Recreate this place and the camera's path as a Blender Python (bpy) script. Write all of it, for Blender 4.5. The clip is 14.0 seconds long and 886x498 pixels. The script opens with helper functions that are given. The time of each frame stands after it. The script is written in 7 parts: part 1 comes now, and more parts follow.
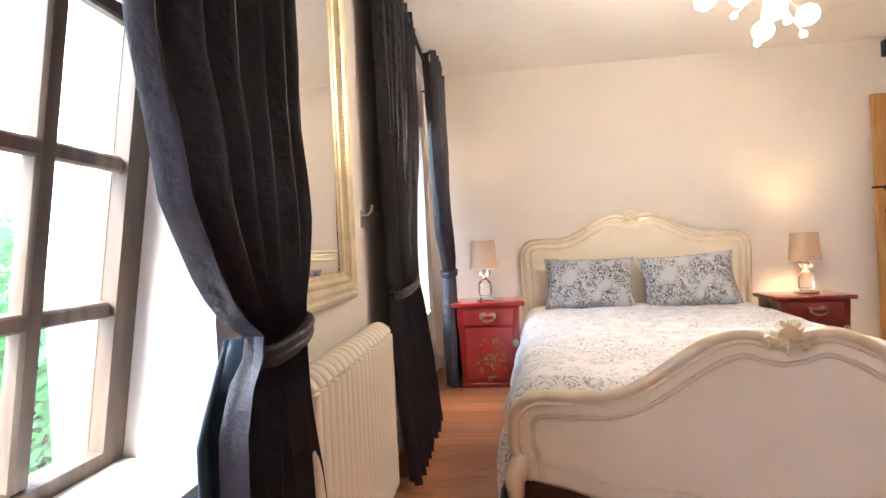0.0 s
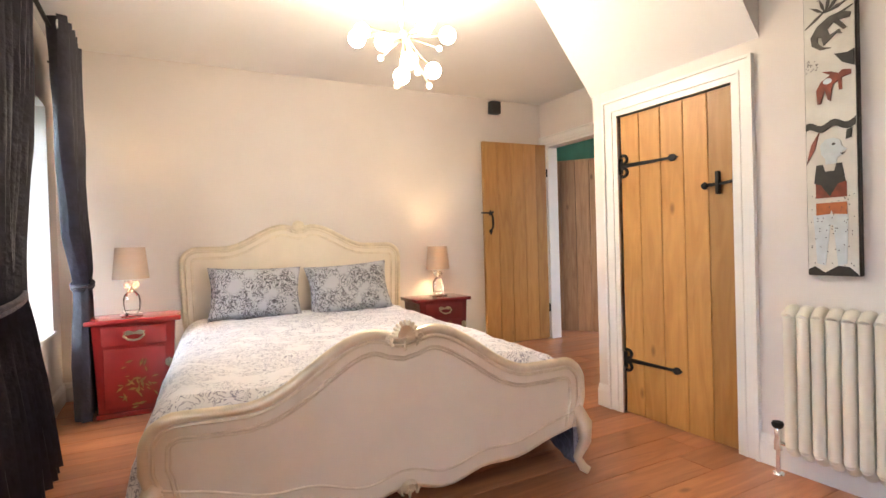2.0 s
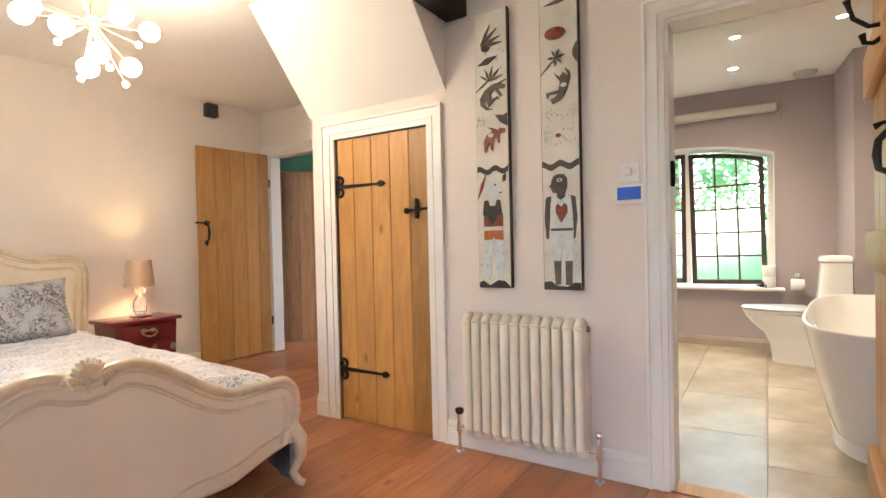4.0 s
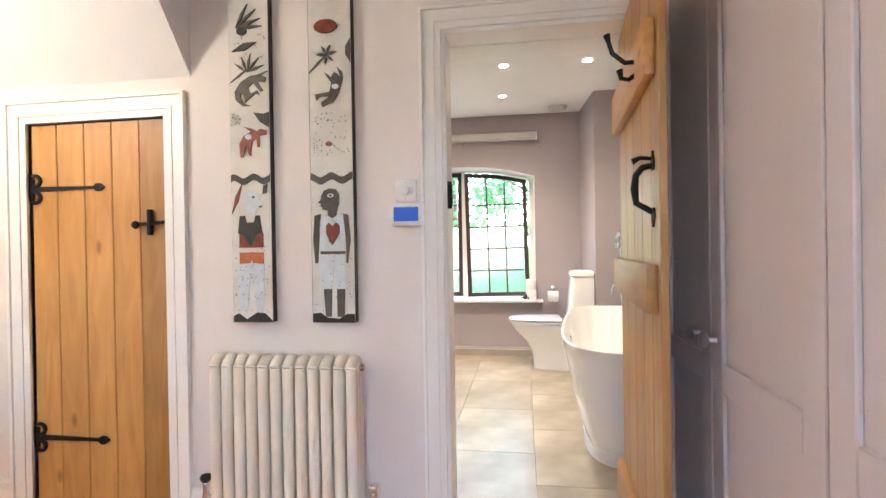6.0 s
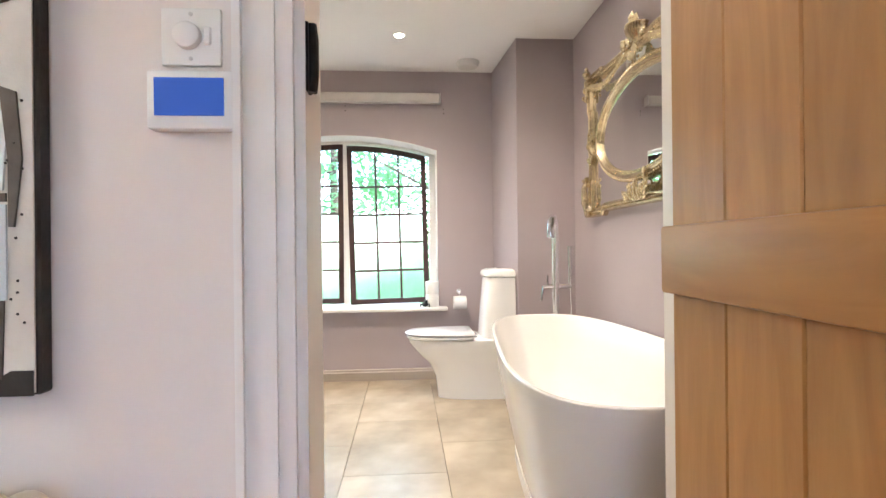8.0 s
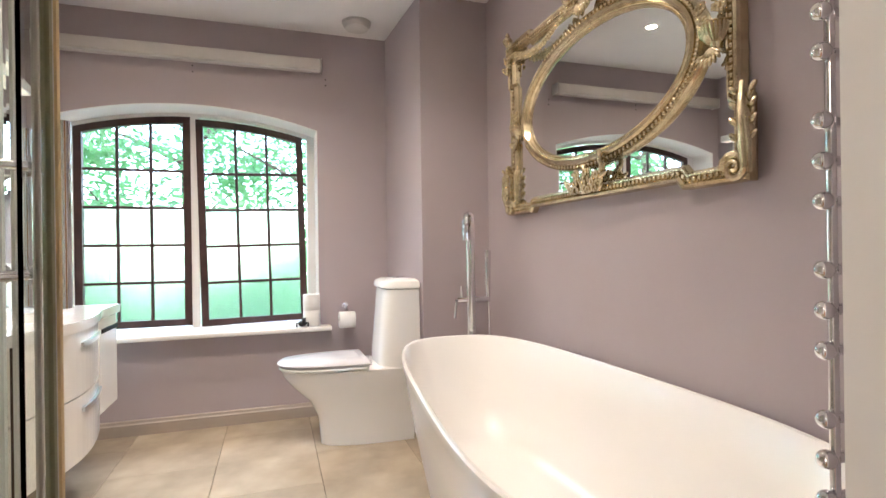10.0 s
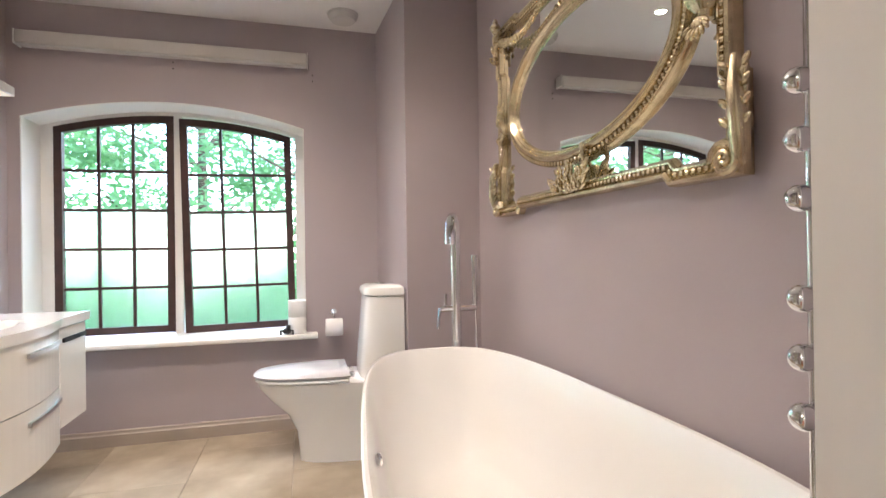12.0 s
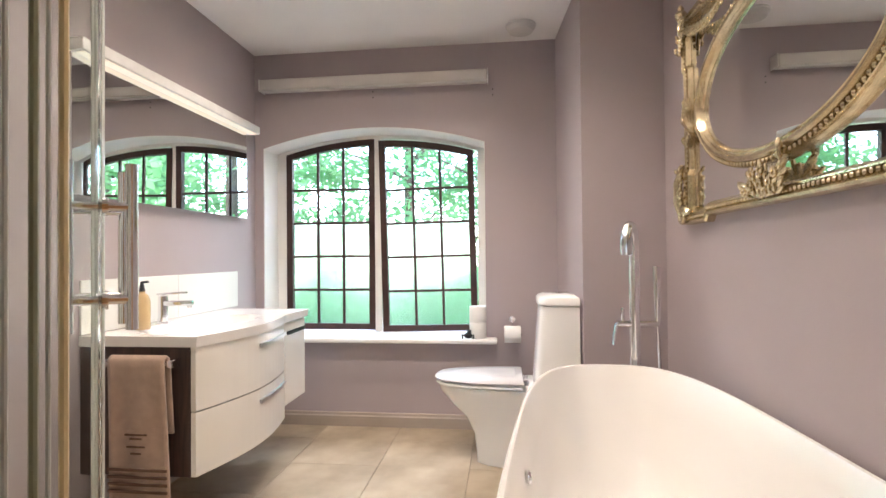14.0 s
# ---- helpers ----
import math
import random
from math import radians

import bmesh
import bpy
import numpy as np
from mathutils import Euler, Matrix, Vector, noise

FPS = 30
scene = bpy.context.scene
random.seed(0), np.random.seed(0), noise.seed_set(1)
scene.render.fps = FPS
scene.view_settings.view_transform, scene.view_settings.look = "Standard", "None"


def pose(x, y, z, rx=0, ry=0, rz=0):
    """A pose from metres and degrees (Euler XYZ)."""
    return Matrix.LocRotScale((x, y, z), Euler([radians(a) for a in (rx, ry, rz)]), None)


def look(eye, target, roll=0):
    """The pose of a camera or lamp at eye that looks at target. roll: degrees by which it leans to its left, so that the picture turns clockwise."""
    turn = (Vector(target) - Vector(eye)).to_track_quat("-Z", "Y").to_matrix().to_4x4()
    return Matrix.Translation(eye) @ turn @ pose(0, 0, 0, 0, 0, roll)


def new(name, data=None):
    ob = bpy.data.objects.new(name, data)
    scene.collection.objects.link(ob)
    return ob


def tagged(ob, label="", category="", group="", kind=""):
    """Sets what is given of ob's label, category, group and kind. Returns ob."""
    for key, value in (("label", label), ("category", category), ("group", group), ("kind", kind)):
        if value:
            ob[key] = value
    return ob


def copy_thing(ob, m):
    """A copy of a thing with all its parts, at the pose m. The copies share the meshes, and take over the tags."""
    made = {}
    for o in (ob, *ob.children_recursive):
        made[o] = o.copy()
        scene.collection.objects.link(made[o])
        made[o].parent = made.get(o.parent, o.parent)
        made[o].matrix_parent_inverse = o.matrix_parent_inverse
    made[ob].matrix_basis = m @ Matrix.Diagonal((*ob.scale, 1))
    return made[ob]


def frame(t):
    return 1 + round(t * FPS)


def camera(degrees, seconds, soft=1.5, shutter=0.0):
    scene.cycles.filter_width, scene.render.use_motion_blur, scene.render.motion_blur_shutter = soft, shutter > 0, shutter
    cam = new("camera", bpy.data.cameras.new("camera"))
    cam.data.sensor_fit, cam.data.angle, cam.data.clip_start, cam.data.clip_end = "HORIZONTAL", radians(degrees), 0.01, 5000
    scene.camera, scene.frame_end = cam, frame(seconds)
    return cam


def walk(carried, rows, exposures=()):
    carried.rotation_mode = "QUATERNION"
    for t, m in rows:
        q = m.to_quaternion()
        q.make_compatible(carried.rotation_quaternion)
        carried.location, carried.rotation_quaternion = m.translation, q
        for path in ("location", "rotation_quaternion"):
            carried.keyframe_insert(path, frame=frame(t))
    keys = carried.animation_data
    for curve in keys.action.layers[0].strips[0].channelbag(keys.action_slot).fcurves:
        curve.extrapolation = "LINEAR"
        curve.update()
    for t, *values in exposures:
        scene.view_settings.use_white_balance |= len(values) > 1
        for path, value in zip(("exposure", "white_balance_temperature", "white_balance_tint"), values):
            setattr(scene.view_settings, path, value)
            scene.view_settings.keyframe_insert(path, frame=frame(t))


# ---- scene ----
cam = camera(81.5, 14.0)
ROWS = [
    (0.0, 0.304, 0.006, 1.001, 5.94, -0.11, -2.83),
    (0.5, 0.349, 0.035, 0.992, -1.72, -0.27, -2.2),
    (1.0, 0.414, 0.019, 0.988, -10.12, -0.48, -2.17),
    (1.5, 0.41, 0.001, 1.0, -20.01, -0.75, -1.65),
    (2.0, 0.409, -0.052, 1.009, -28.29, -0.62, -1.64),
    (2.5, 0.411, -0.069, 1.024, -36.44, -0.66, -1.68),
    (3.0, 0.395, -0.106, 1.04, -44.07, -0.73, -1.57),
    (3.5, 0.386, -0.137, 1.058, -50.97, -0.78, -1.44),
    (4.0, 0.397, -0.152, 1.075, -57.82, -0.82, -1.29),
    (6.5, 0.985, -0.068, 1.143, -84.65, -0.29, -0.77),
    (7.0, 1.299, 0.017, 1.099, -87.35, -0.26, -0.56),
    (7.5, 1.587, 0.047, 1.062, -90.49, -0.11, -0.56),
    (8.0, 1.927, 0.034, 1.04, -94.11, 0.01, -0.59),
    (8.5, 2.164, 0.066, 1.014, -97.58, 0.06, -0.66),
    (9.0, 2.379, 0.136, 1.039, -103.35, -0.01, -0.54),
    (11.5, 2.766, -0.169, 1.068, -109.49, 0.01, -0.83),
    (12.0, 2.776, -0.205, 1.073, -105.29, 0.17, -0.77),
    (12.5, 2.767, -0.244, 1.074, -98.72, 0.43, -0.71),
    (13.0, 2.764, -0.29, 1.088, -92.42, 0.56, -0.7),
    (13.5, 2.769, -0.31, 1.092, -87.44, 0.61, -0.6),
    (14.0, 2.767, -0.328, 1.104, -83.42, 0.76, -0.53),
]
walk(cam, [(t, pose(x, y, z, 90, 0, yaw) @ pose(0, 0, 0, pitch, 0, 0) @ pose(0, 0, 0, 0, 0, roll)) for t, x, y, z, yaw, pitch, roll in ROWS],
     [(0, 2.31, 6800, 10), (0.6, 2.42, 7050, 10), (1, 2.45, 7350, 10), (2, 2.22, 7050, 10), (3, 2.12, 7200, 10), (4, 2.08, 7250, 10), (6.5, 2.33, 6400, 11), (7.5, 2.30, 6400, 11), (9, 2.04, 6300, 12), (11.5, 1.78, 6300, 15), (14, 1.84, 6400, 15)])

# ---- world and light ----
world = bpy.data.worlds.new("world")
scene.world = world
world.use_nodes = True
wn = world.node_tree
sky = wn.nodes.new("ShaderNodeTexSky")
sky.sky_type, sky.sun_disc, sky.sun_elevation, sky.sun_rotation = "NISHITA", False, radians(50), radians(200)
wn.links.new(sky.outputs[0], wn.nodes["Background"].inputs[0])
wn.nodes["Background"].inputs[1].default_value = 0.8
sun = new("sun", bpy.data.lights.new("sun", "SUN"))
sun.data.energy, sun.data.angle, sun.data.color = 1.5, radians(12), (1, 0.96, 0.9)
sun.matrix_world = look((-3, -8, 12), (0, 0, 0))
# unseen area lamps added outside, above the three windows, to boost the sky's light
for eye, aim, w, h, power in (((7.15, 0.5, 2.95), (4.6, -0.75, 0.9), 1.7, 1.3, 48), ((-1.15, 3.42, 2.75), (0.9, 2.9, 0.0), 1.3, 1.1, 16), ((-1.35, 0.1, 2.95), (1.6, 1.2, 0.5), 1.6, 1.1, 40)):
    added_sky_lamp = new("added_sky_lamp", bpy.data.lights.new("added_sky_lamp", "AREA"))
    added_sky_lamp.data.shape, added_sky_lamp.data.size, added_sky_lamp.data.size_y = "RECTANGLE", w, h
    added_sky_lamp.data.energy, added_sky_lamp.data.color = power, (0.80, 0.88, 1.0)
    added_sky_lamp.matrix_world = look(eye, aim)


# ---- materials ----
def material(name, color, rough=0.5, metal=0.0, dark=0.85, scale=6.0, fine=120.0, bump=0.05, spread=0.0, **more):
    """A principled surface whose colour drifts at two scales, with a fine relief."""
    m = bpy.data.materials.new(name)
    m.use_nodes = True
    n, l = m.node_tree.nodes, m.node_tree.links
    b = n["Principled BSDF"]
    tc = n.new("ShaderNodeTexCoord")
    big, small = n.new("ShaderNodeTexNoise"), n.new("ShaderNodeTexNoise")
    big.inputs["Scale"].default_value, big.inputs["Detail"].default_value = scale, 4
    small.inputs["Scale"].default_value, small.inputs["Detail"].default_value = fine, 3
    for t in (big, small):
        l.new(tc.outputs["Object"], t.inputs["Vector"])
    mix = n.new("ShaderNodeMix")
    mix.data_type = "RGBA"
    mix.inputs[6].default_value = [c * dark for c in color] + [1]
    mix.inputs[7].default_value = [*color, 1]
    ramp = n.new("ShaderNodeMapRange")
    ramp.inputs[1].default_value, ramp.inputs[2].default_value = 0.3, 0.65
    l.new(big.outputs[0], ramp.inputs[0])
    l.new(ramp.outputs[0], mix.inputs[0])
    l.new(mix.outputs[2], b.inputs["Base Color"])
    b.inputs["Roughness"].default_value, b.inputs["Metallic"].default_value = rough, metal
    if bump:
        bp = n.new("ShaderNodeBump")
        bp.inputs["Strength"].default_value, bp.inputs["Distance"].default_value = bump, 0.004
        l.new(small.outputs[0], bp.inputs["Height"])
        l.new(bp.outputs[0], b.inputs["Normal"])
    for key, value in more.items():
        b.inputs[key.replace("_", " ")].default_value = value
    return m


def wood(name, light, dark, along="Z", rough=0.45, stretch=12.0, knots=True):
    """Timber with grain along one axis, tinted piece by piece."""
    m = bpy.data.materials.new(name)
    m.use_nodes = True
    n, l = m.node_tree.nodes, m.node_tree.links
    b = n["Principled BSDF"]
    tc, info, mp, add = n.new("ShaderNodeTexCoord"), n.new("ShaderNodeObjectInfo"), n.new("ShaderNodeMapping"), n.new("ShaderNodeVectorMath")
    l.new(tc.outputs["Object"], add.inputs[0])
    mul = n.new("ShaderNodeVectorMath")
    mul.operation = "SCALE"
    cmb = n.new("ShaderNodeCombineXYZ")
    for k in range(3):
        l.new(info.outputs["Random"], cmb.inputs[k])
    l.new(cmb.outputs[0], mul.inputs[0])
    mul.inputs["Scale"].default_value = 37.0
    l.new(mul.outputs[0], add.inputs[1])
    l.new(add.outputs[0], mp.inputs[0])
    s = {"X": (1, stretch, stretch), "Y": (stretch, 1, stretch), "Z": (stretch, stretch, 1)}[along]
    mp.inputs["Scale"].default_value = s
    g = n.new("ShaderNodeTexNoise")
    g.inputs["Scale"].default_value, g.inputs["Detail"].default_value, g.inputs["Distortion"].default_value = 2.2, 7, 1.4
    l.new(mp.outputs[0], g.inputs["Vector"])
    f = n.new("ShaderNodeTexNoise")
    f.inputs["Scale"].default_value, f.inputs["Detail"].default_value = 14, 4
    l.new(mp.outputs[0], f.inputs["Vector"])
    mix = n.new("ShaderNodeMix")
    mix.data_type = "RGBA"
    mix.inputs[6].default_value, mix.inputs[7].default_value = [*dark, 1], [*light, 1]
    mr = n.new("ShaderNodeMapRange")
    mr.inputs[1].default_value, mr.inputs[2].default_value = 0.28, 0.68
    l.new(g.outputs[0], mr.inputs[0])
    l.new(mr.outputs[0], mix.inputs[0])
    hsv = n.new("ShaderNodeHueSaturation")
    vr = n.new("ShaderNodeMapRange")
    vr.inputs[3].default_value, vr.inputs[4].default_value = 0.74, 1.16
    l.new(info.outputs["Random"], vr.inputs[0])
    l.new(vr.outputs[0], hsv.inputs["Value"])
    l.new(mix.outputs[2], hsv.inputs["Color"])
    out = hsv.outputs[0]
    if knots:
        v = n.new("ShaderNodeTexVoronoi")
        v.inputs["Scale"].default_value = 2.1
        km = n.new("ShaderNodeMapping")
        km.inputs["Scale"].default_value = {"X": (1, 2.2, 2.2), "Y": (2.2, 1, 2.2), "Z": (2.2, 2.2, 1)}[along]
        l.new(add.outputs[0], km.inputs[0])
        l.new(km.outputs[0], v.inputs["Vector"])
        kr = n.new("ShaderNodeMapRange")
        kr.inputs[1].default_value, kr.inputs[2].default_value, kr.inputs[3].default_value, kr.inputs[4].default_value = 0.03, 0.09, 0.75, 0.0
        l.new(v.outputs["Distance"], kr.inputs[0])
        k = n.new("ShaderNodeMix")
        k.data_type = "RGBA"
        k.inputs[7].default_value = [c * 0.45 for c in dark] + [1]
        l.new(kr.outputs[0], k.inputs[0])
        l.new(out, k.inputs[6])
        out = k.outputs[2]
    l.new(out, b.inputs["Base Color"])
    b.inputs["Roughness"].default_value = rough
    bp = n.new("ShaderNodeBump")
    bp.inputs["Strength"].default_value, bp.inputs["Distance"].default_value = 0.12, 0.003
    l.new(f.outputs[0], bp.inputs["Height"])
    l.new(bp.outputs[0], b.inputs["Normal"])
    return m


def glow(name, color, strength):
    m = bpy.data.materials.new(name)
    m.use_nodes = True
    b = m.node_tree.nodes["Principled BSDF"]
    b.inputs["Base Color"].default_value = [*color, 1]
    b.inputs["Emission Color"].default_value = [*color, 1]
    b.inputs["Emission Strength"].default_value = strength
    return m


def glass(name, color=(1, 1, 1), rough=0.0, ior=1.45, wavy=0.0):
    m = bpy.data.materials.new(name)
    m.use_nodes = True
    n, l = m.node_tree.nodes, m.node_tree.links
    b = n["Principled BSDF"]
    b.inputs["Base Color"].default_value = [*color, 1]
    b.inputs["Transmission Weight"].default_value = 1
    b.inputs["Roughness"].default_value, b.inputs["IOR"].default_value = rough, ior
    if wavy:
        tc, mp, t, bp = (n.new("ShaderNode" + k) for k in ("TexCoord", "Mapping", "TexNoise", "Bump"))
        mp.inputs["Scale"].default_value = (60, 60, 5)
        l.new(tc.outputs["Object"], mp.inputs[0])
        l.new(mp.outputs[0], t.inputs["Vector"])
        t.inputs["Scale"].default_value = 1.0
        bp.inputs["Strength"].default_value, bp.inputs["Distance"].default_value = wavy, 0.01
        l.new(t.outputs[0], bp.inputs["Height"])
        l.new(bp.outputs[0], b.inputs["Normal"])
    return m


WALL_PAINT = material("bedroom wall paint", (0.74, 0.68, 0.64), 0.75, dark=0.96, scale=2.5, fine=90, bump=0.06)
CEIL_PAINT = material("ceiling paint", (0.80, 0.78, 0.77), 0.8, dark=0.97, scale=2, fine=70, bump=0.05)
MAUVE = material("mauve wall paint", (0.42, 0.362, 0.374), 0.7, dark=0.95, scale=2.2, fine=90, bump=0.07)
GLOSS_WHITE = material("white gloss paint", (0.80, 0.78, 0.75), 0.35, dark=0.95, scale=4, fine=60, bump=0.03)
OAK = wood("oak", (0.555, 0.290, 0.092), (0.43, 0.200, 0.056), stretch=7)
OAK_X = wood("oak ledge", (0.50, 0.255, 0.080), (0.39, 0.180, 0.050), "X", stretch=7)
FLOOR_OAK = wood("oak floor", (0.50, 0.21, 0.10), (0.34, 0.125, 0.058), "X", 0.3, 8)
IRON = material("black iron", (0.018, 0.017, 0.018), 0.55, 0.6, dark=0.6, scale=30, fine=200, bump=0.25)
CREAM = material("cream lacquer", (0.82, 0.73, 0.60), 0.36, dark=0.93, scale=4, fine=40, bump=0.04)
SILVER_GILT = material("champagne gilding", (0.82, 0.72, 0.56), 0.28, 0.6, dark=0.82, scale=14, fine=70, bump=0.1)
GOLD = material("antique gold", (0.80, 0.67, 0.45), 0.22, 0.95, dark=0.66, scale=24, fine=160, bump=0.12)
VELVET = material("black crushed velvet", (0.018, 0.014, 0.030), 0.48, dark=0.3, scale=16, fine=34, bump=1.0, Sheen_Weight=0.14, Sheen_Roughness=0.35)
VELVET.node_tree.nodes["Principled BSDF"].inputs["Sheen Tint"].default_value = (0.30, 0.26, 0.38, 1)
RADIATOR = material("cream radiator enamel", (0.78, 0.73, 0.62), 0.3, dark=0.96, scale=5, fine=50, bump=0.02)
CHROME = material("chrome", (0.8, 0.8, 0.82), 0.08, 1.0, dark=0.95, bump=0)
STEEL = material("satin metal", (0.62, 0.61, 0.60), 0.28, 1.0, dark=0.85, bump=0)
CERAMIC = material("white ceramic", (0.83, 0.82, 0.80), 0.08, dark=0.98, bump=0)
ACRYLIC = material("white acrylic", (0.84, 0.82, 0.79), 0.12, dark=0.985, scale=2, bump=0)
MIRROR = material("mirror", (0.86, 0.87, 0.86), 0.01, 1.0, dark=1.0, bump=0)
BROWN_PAINT = material("dark brown window paint", (0.055, 0.022, 0.018), 0.45, dark=0.6, scale=14, bump=0.15)
CLEAR = glass("clear glass")
REEDED = glass("obscure glass", (0.60, 0.80, 0.74), 0.26, 1.45, 0.5)
LEAF = material("leaves", (0.10, 0.23, 0.09), 0.5, dark=0.6, scale=3, bump=0)
GRASS = material("grass", (0.17, 0.24, 0.11), 0.8, dark=0.6, scale=2, bump=0.3)
BLACK_PLASTIC = material("black plastic", (0.02, 0.02, 0.022), 0.45, bump=0.05)
WHITE_PLASTIC = material("white plastic", (0.82, 0.81, 0.79), 0.35, bump=0)
WARDROBE = material("mauve wardrobe paint", (0.57, 0.49, 0.48), 0.5, dark=0.96, scale=3, fine=60, bump=0.04)


# ---- mesh helpers ----
def box(bm, x0, x1, y0, y1, z0, z1):
    v = [bm.verts.new(p) for p in ((x0, y0, z0), (x1, y0, z0), (x1, y1, z0), (x0, y1, z0), (x0, y0, z1), (x1, y0, z1), (x1, y1, z1), (x0, y1, z1))]
    for f in ((3, 2, 1, 0), (4, 5, 6, 7), (0, 1, 5, 4), (1, 2, 6, 5), (2, 3, 7, 6), (3, 0, 4, 7)):
        bm.faces.new([v[i] for i in f])
    return v


def boxes(*rows):
    bm = bmesh.new()
    for r in rows:
        box(bm, *r)
    return bm


def soft_box(x0, x1, y0, y1, z0, z1, r=0.004, n=2):
    bm = boxes((x0, x1, y0, y1, z0, z1))
    bmesh.ops.bevel(bm, geom=bm.edges[:], offset=r, segments=n, affect="EDGES", profile=0.5)
    return bm


def prism(points, d0, d1, axis="y"):
    """A polygon, given in the plane across the axis, drawn out from d0 to d1."""
    bm = bmesh.new()
    put = {"y": lambda a, b, d: (a, d, b), "x": lambda a, b, d: (d, a, b), "z": lambda a, b, d: (a, b, d)}[axis]
    lo = [bm.verts.new(put(a, b, d0)) for a, b in points]
    hi = [bm.verts.new(put(a, b, d1)) for a, b in points]
    bm.faces.new(lo)
    bm.faces.new(hi[::-1])
    for i in range(len(points)):
        j = (i + 1) % len(points)
        bm.faces.new((lo[j], lo[i], hi[i], hi[j]))
    bmesh.ops.recalc_face_normals(bm, faces=bm.faces[:])
    return bm


def lathe(profile, n=24, at=(0, 0, 0), bm=None, squash=(1, 1)):
    """A turned body from (radius, height) pairs."""
    bm = bm or bmesh.new()
    rings = []
    for r, z in profile:
        rings.append([bm.verts.new((at[0] + squash[0] * r * math.cos(2 * math.pi * k / n), at[1] + squash[1] * r * math.sin(2 * math.pi * k / n), at[2] + z)) for k in range(n)])
    for a, b in zip(rings, rings[1:]):
        for k in range(n):
            bm.faces.new((a[k], a[(k + 1) % n], b[(k + 1) % n], b[k]))
    bm.faces.new(rings[0][::-1])
    bm.faces.new(rings[-1])
    return bm


def tube(points, radius, n=8, bm=None, closed=False, flat=1.0):
    """A round bar along points; radius may be a number or one per point."""
    bm = bm or bmesh.new()
    pts = [Vector(p) for p in points]
    rad = radius if isinstance(radius, (list, tuple)) else [radius] * len(pts)
    rings, side = [], None
    for i, p in enumerate(pts):
        a = pts[i - 1] if (i or closed) else p
        b = pts[(i + 1) % len(pts)] if (i + 1 < len(pts) or closed) else p
        d = (b - a).normalized()
        if side is None:
            side = d.orthogonal().normalized()
        side = (side - d * side.dot(d))
        side = side.normalized() if side.length > 1e-6 else d.orthogonal().normalized()
        up = d.cross(side)
        rings.append([bm.verts.new(p + rad[i] * (math.cos(2 * math.pi * k / n) * side + flat * math.sin(2 * math.pi * k / n) * up)) for k in range(n)])
    pairs = list(zip(rings, rings[1:])) + ([(rings[-1], rings[0])] if closed else [])
    for a, b in pairs:
        for k in range(n):
            bm.faces.new((a[k], a[(k + 1) % n], b[(k + 1) % n], b[k]))
    if not closed:
        bm.faces.new(rings[0][::-1])
        bm.faces.new(rings[-1])
    return bm


def ball(at, r, bm=None, n=12, squash=(1, 1, 1)):
    bm = bm or bmesh.new()
    return_verts = bmesh.ops.create_uvsphere(bm, u_segments=n, v_segments=max(6, n // 2 + 2), radius=r)["verts"]
    for v in return_verts:
        v.co = Vector((v.co.x * squash[0], v.co.y * squash[1], v.co.z * squash[2])) + Vector(at)
    return bm


def loft(rings, close=True, caps=True, bm=None):
    """Skin over rings of equal count."""
    bm = bm or bmesh.new()
    vs = [[bm.verts.new(p) for p in r] for r in rings]
    n = len(vs[0])
    for a, b in zip(vs, vs[1:]):
        for k in range(n if close else n - 1):
            bm.faces.new((a[k], a[(k + 1) % n], b[(k + 1) % n], b[k]))
    if caps:
        bm.faces.new(vs[0][::-1])
        bm.faces.new(vs[-1])
    return bm


def mesh_of(name, bm, mat, smooth=False):
    bmesh.ops.recalc_face_normals(bm, faces=bm.faces[:])
    me = bpy.data.meshes.new(name)
    bm.to_mesh(me)
    bm.free()
    me.materials.append(mat)
    if smooth:
        me.polygons.foreach_set("use_smooth", [True] * len(me.polygons))
        me.set_sharp_from_angle(angle=radians(40))
    return me


def solid(name, bm, mat, label="", category="", kind="", smooth=False, group=""):
    """A top-level mesh."""
    return tagged(new(name, mesh_of(name, bm, mat, smooth)), label, category, group, kind)


def thing(name, label, category, m=None, group="", kind=""):
    ob = new(name)
    if m is not None:
        ob.matrix_basis = m
    return tagged(ob, label, category, group, kind)


def part(name, bm, mat, parent, label="", smooth=True, m=None):
    """One mesh under a thing or a part."""
    ob = new(name, mesh_of(name, bm, mat, smooth))
    ob.parent = parent
    if m is not None:
        ob.matrix_basis = m
    return tagged(ob, label)


def share(name, mesh, parent, m=None):
    ob = new(name, mesh)
    ob.parent = parent
    if m is not None:
        ob.matrix_basis = m
    return ob


# ---- the plan ----
XW, XE, XR = -0.24, 2.72, 3.88      # west wall, east wall, wall of the entry recess
YS, YN0, NSLOPE = -1.15, 4.27, -0.02  # south wall, north wall at x = 0 and its slant
ZC, ZB = 2.42, 2.465                # ceilings
BX0, BX1, BY0, BY1 = 3.05, 6.055, -1.12, 1.32  # bathroom
DY0, DY1, DH = -0.568, 0.20, 1.98    # bathroom doorway
CY0, CY1, CH = 1.395, 2.075, 1.71   # cupboard door
EY0, EY1, EH = 3.33, 4.10, 1.99     # entry doorway in the recess


def north(x):
    return YN0 + NSLOPE * x

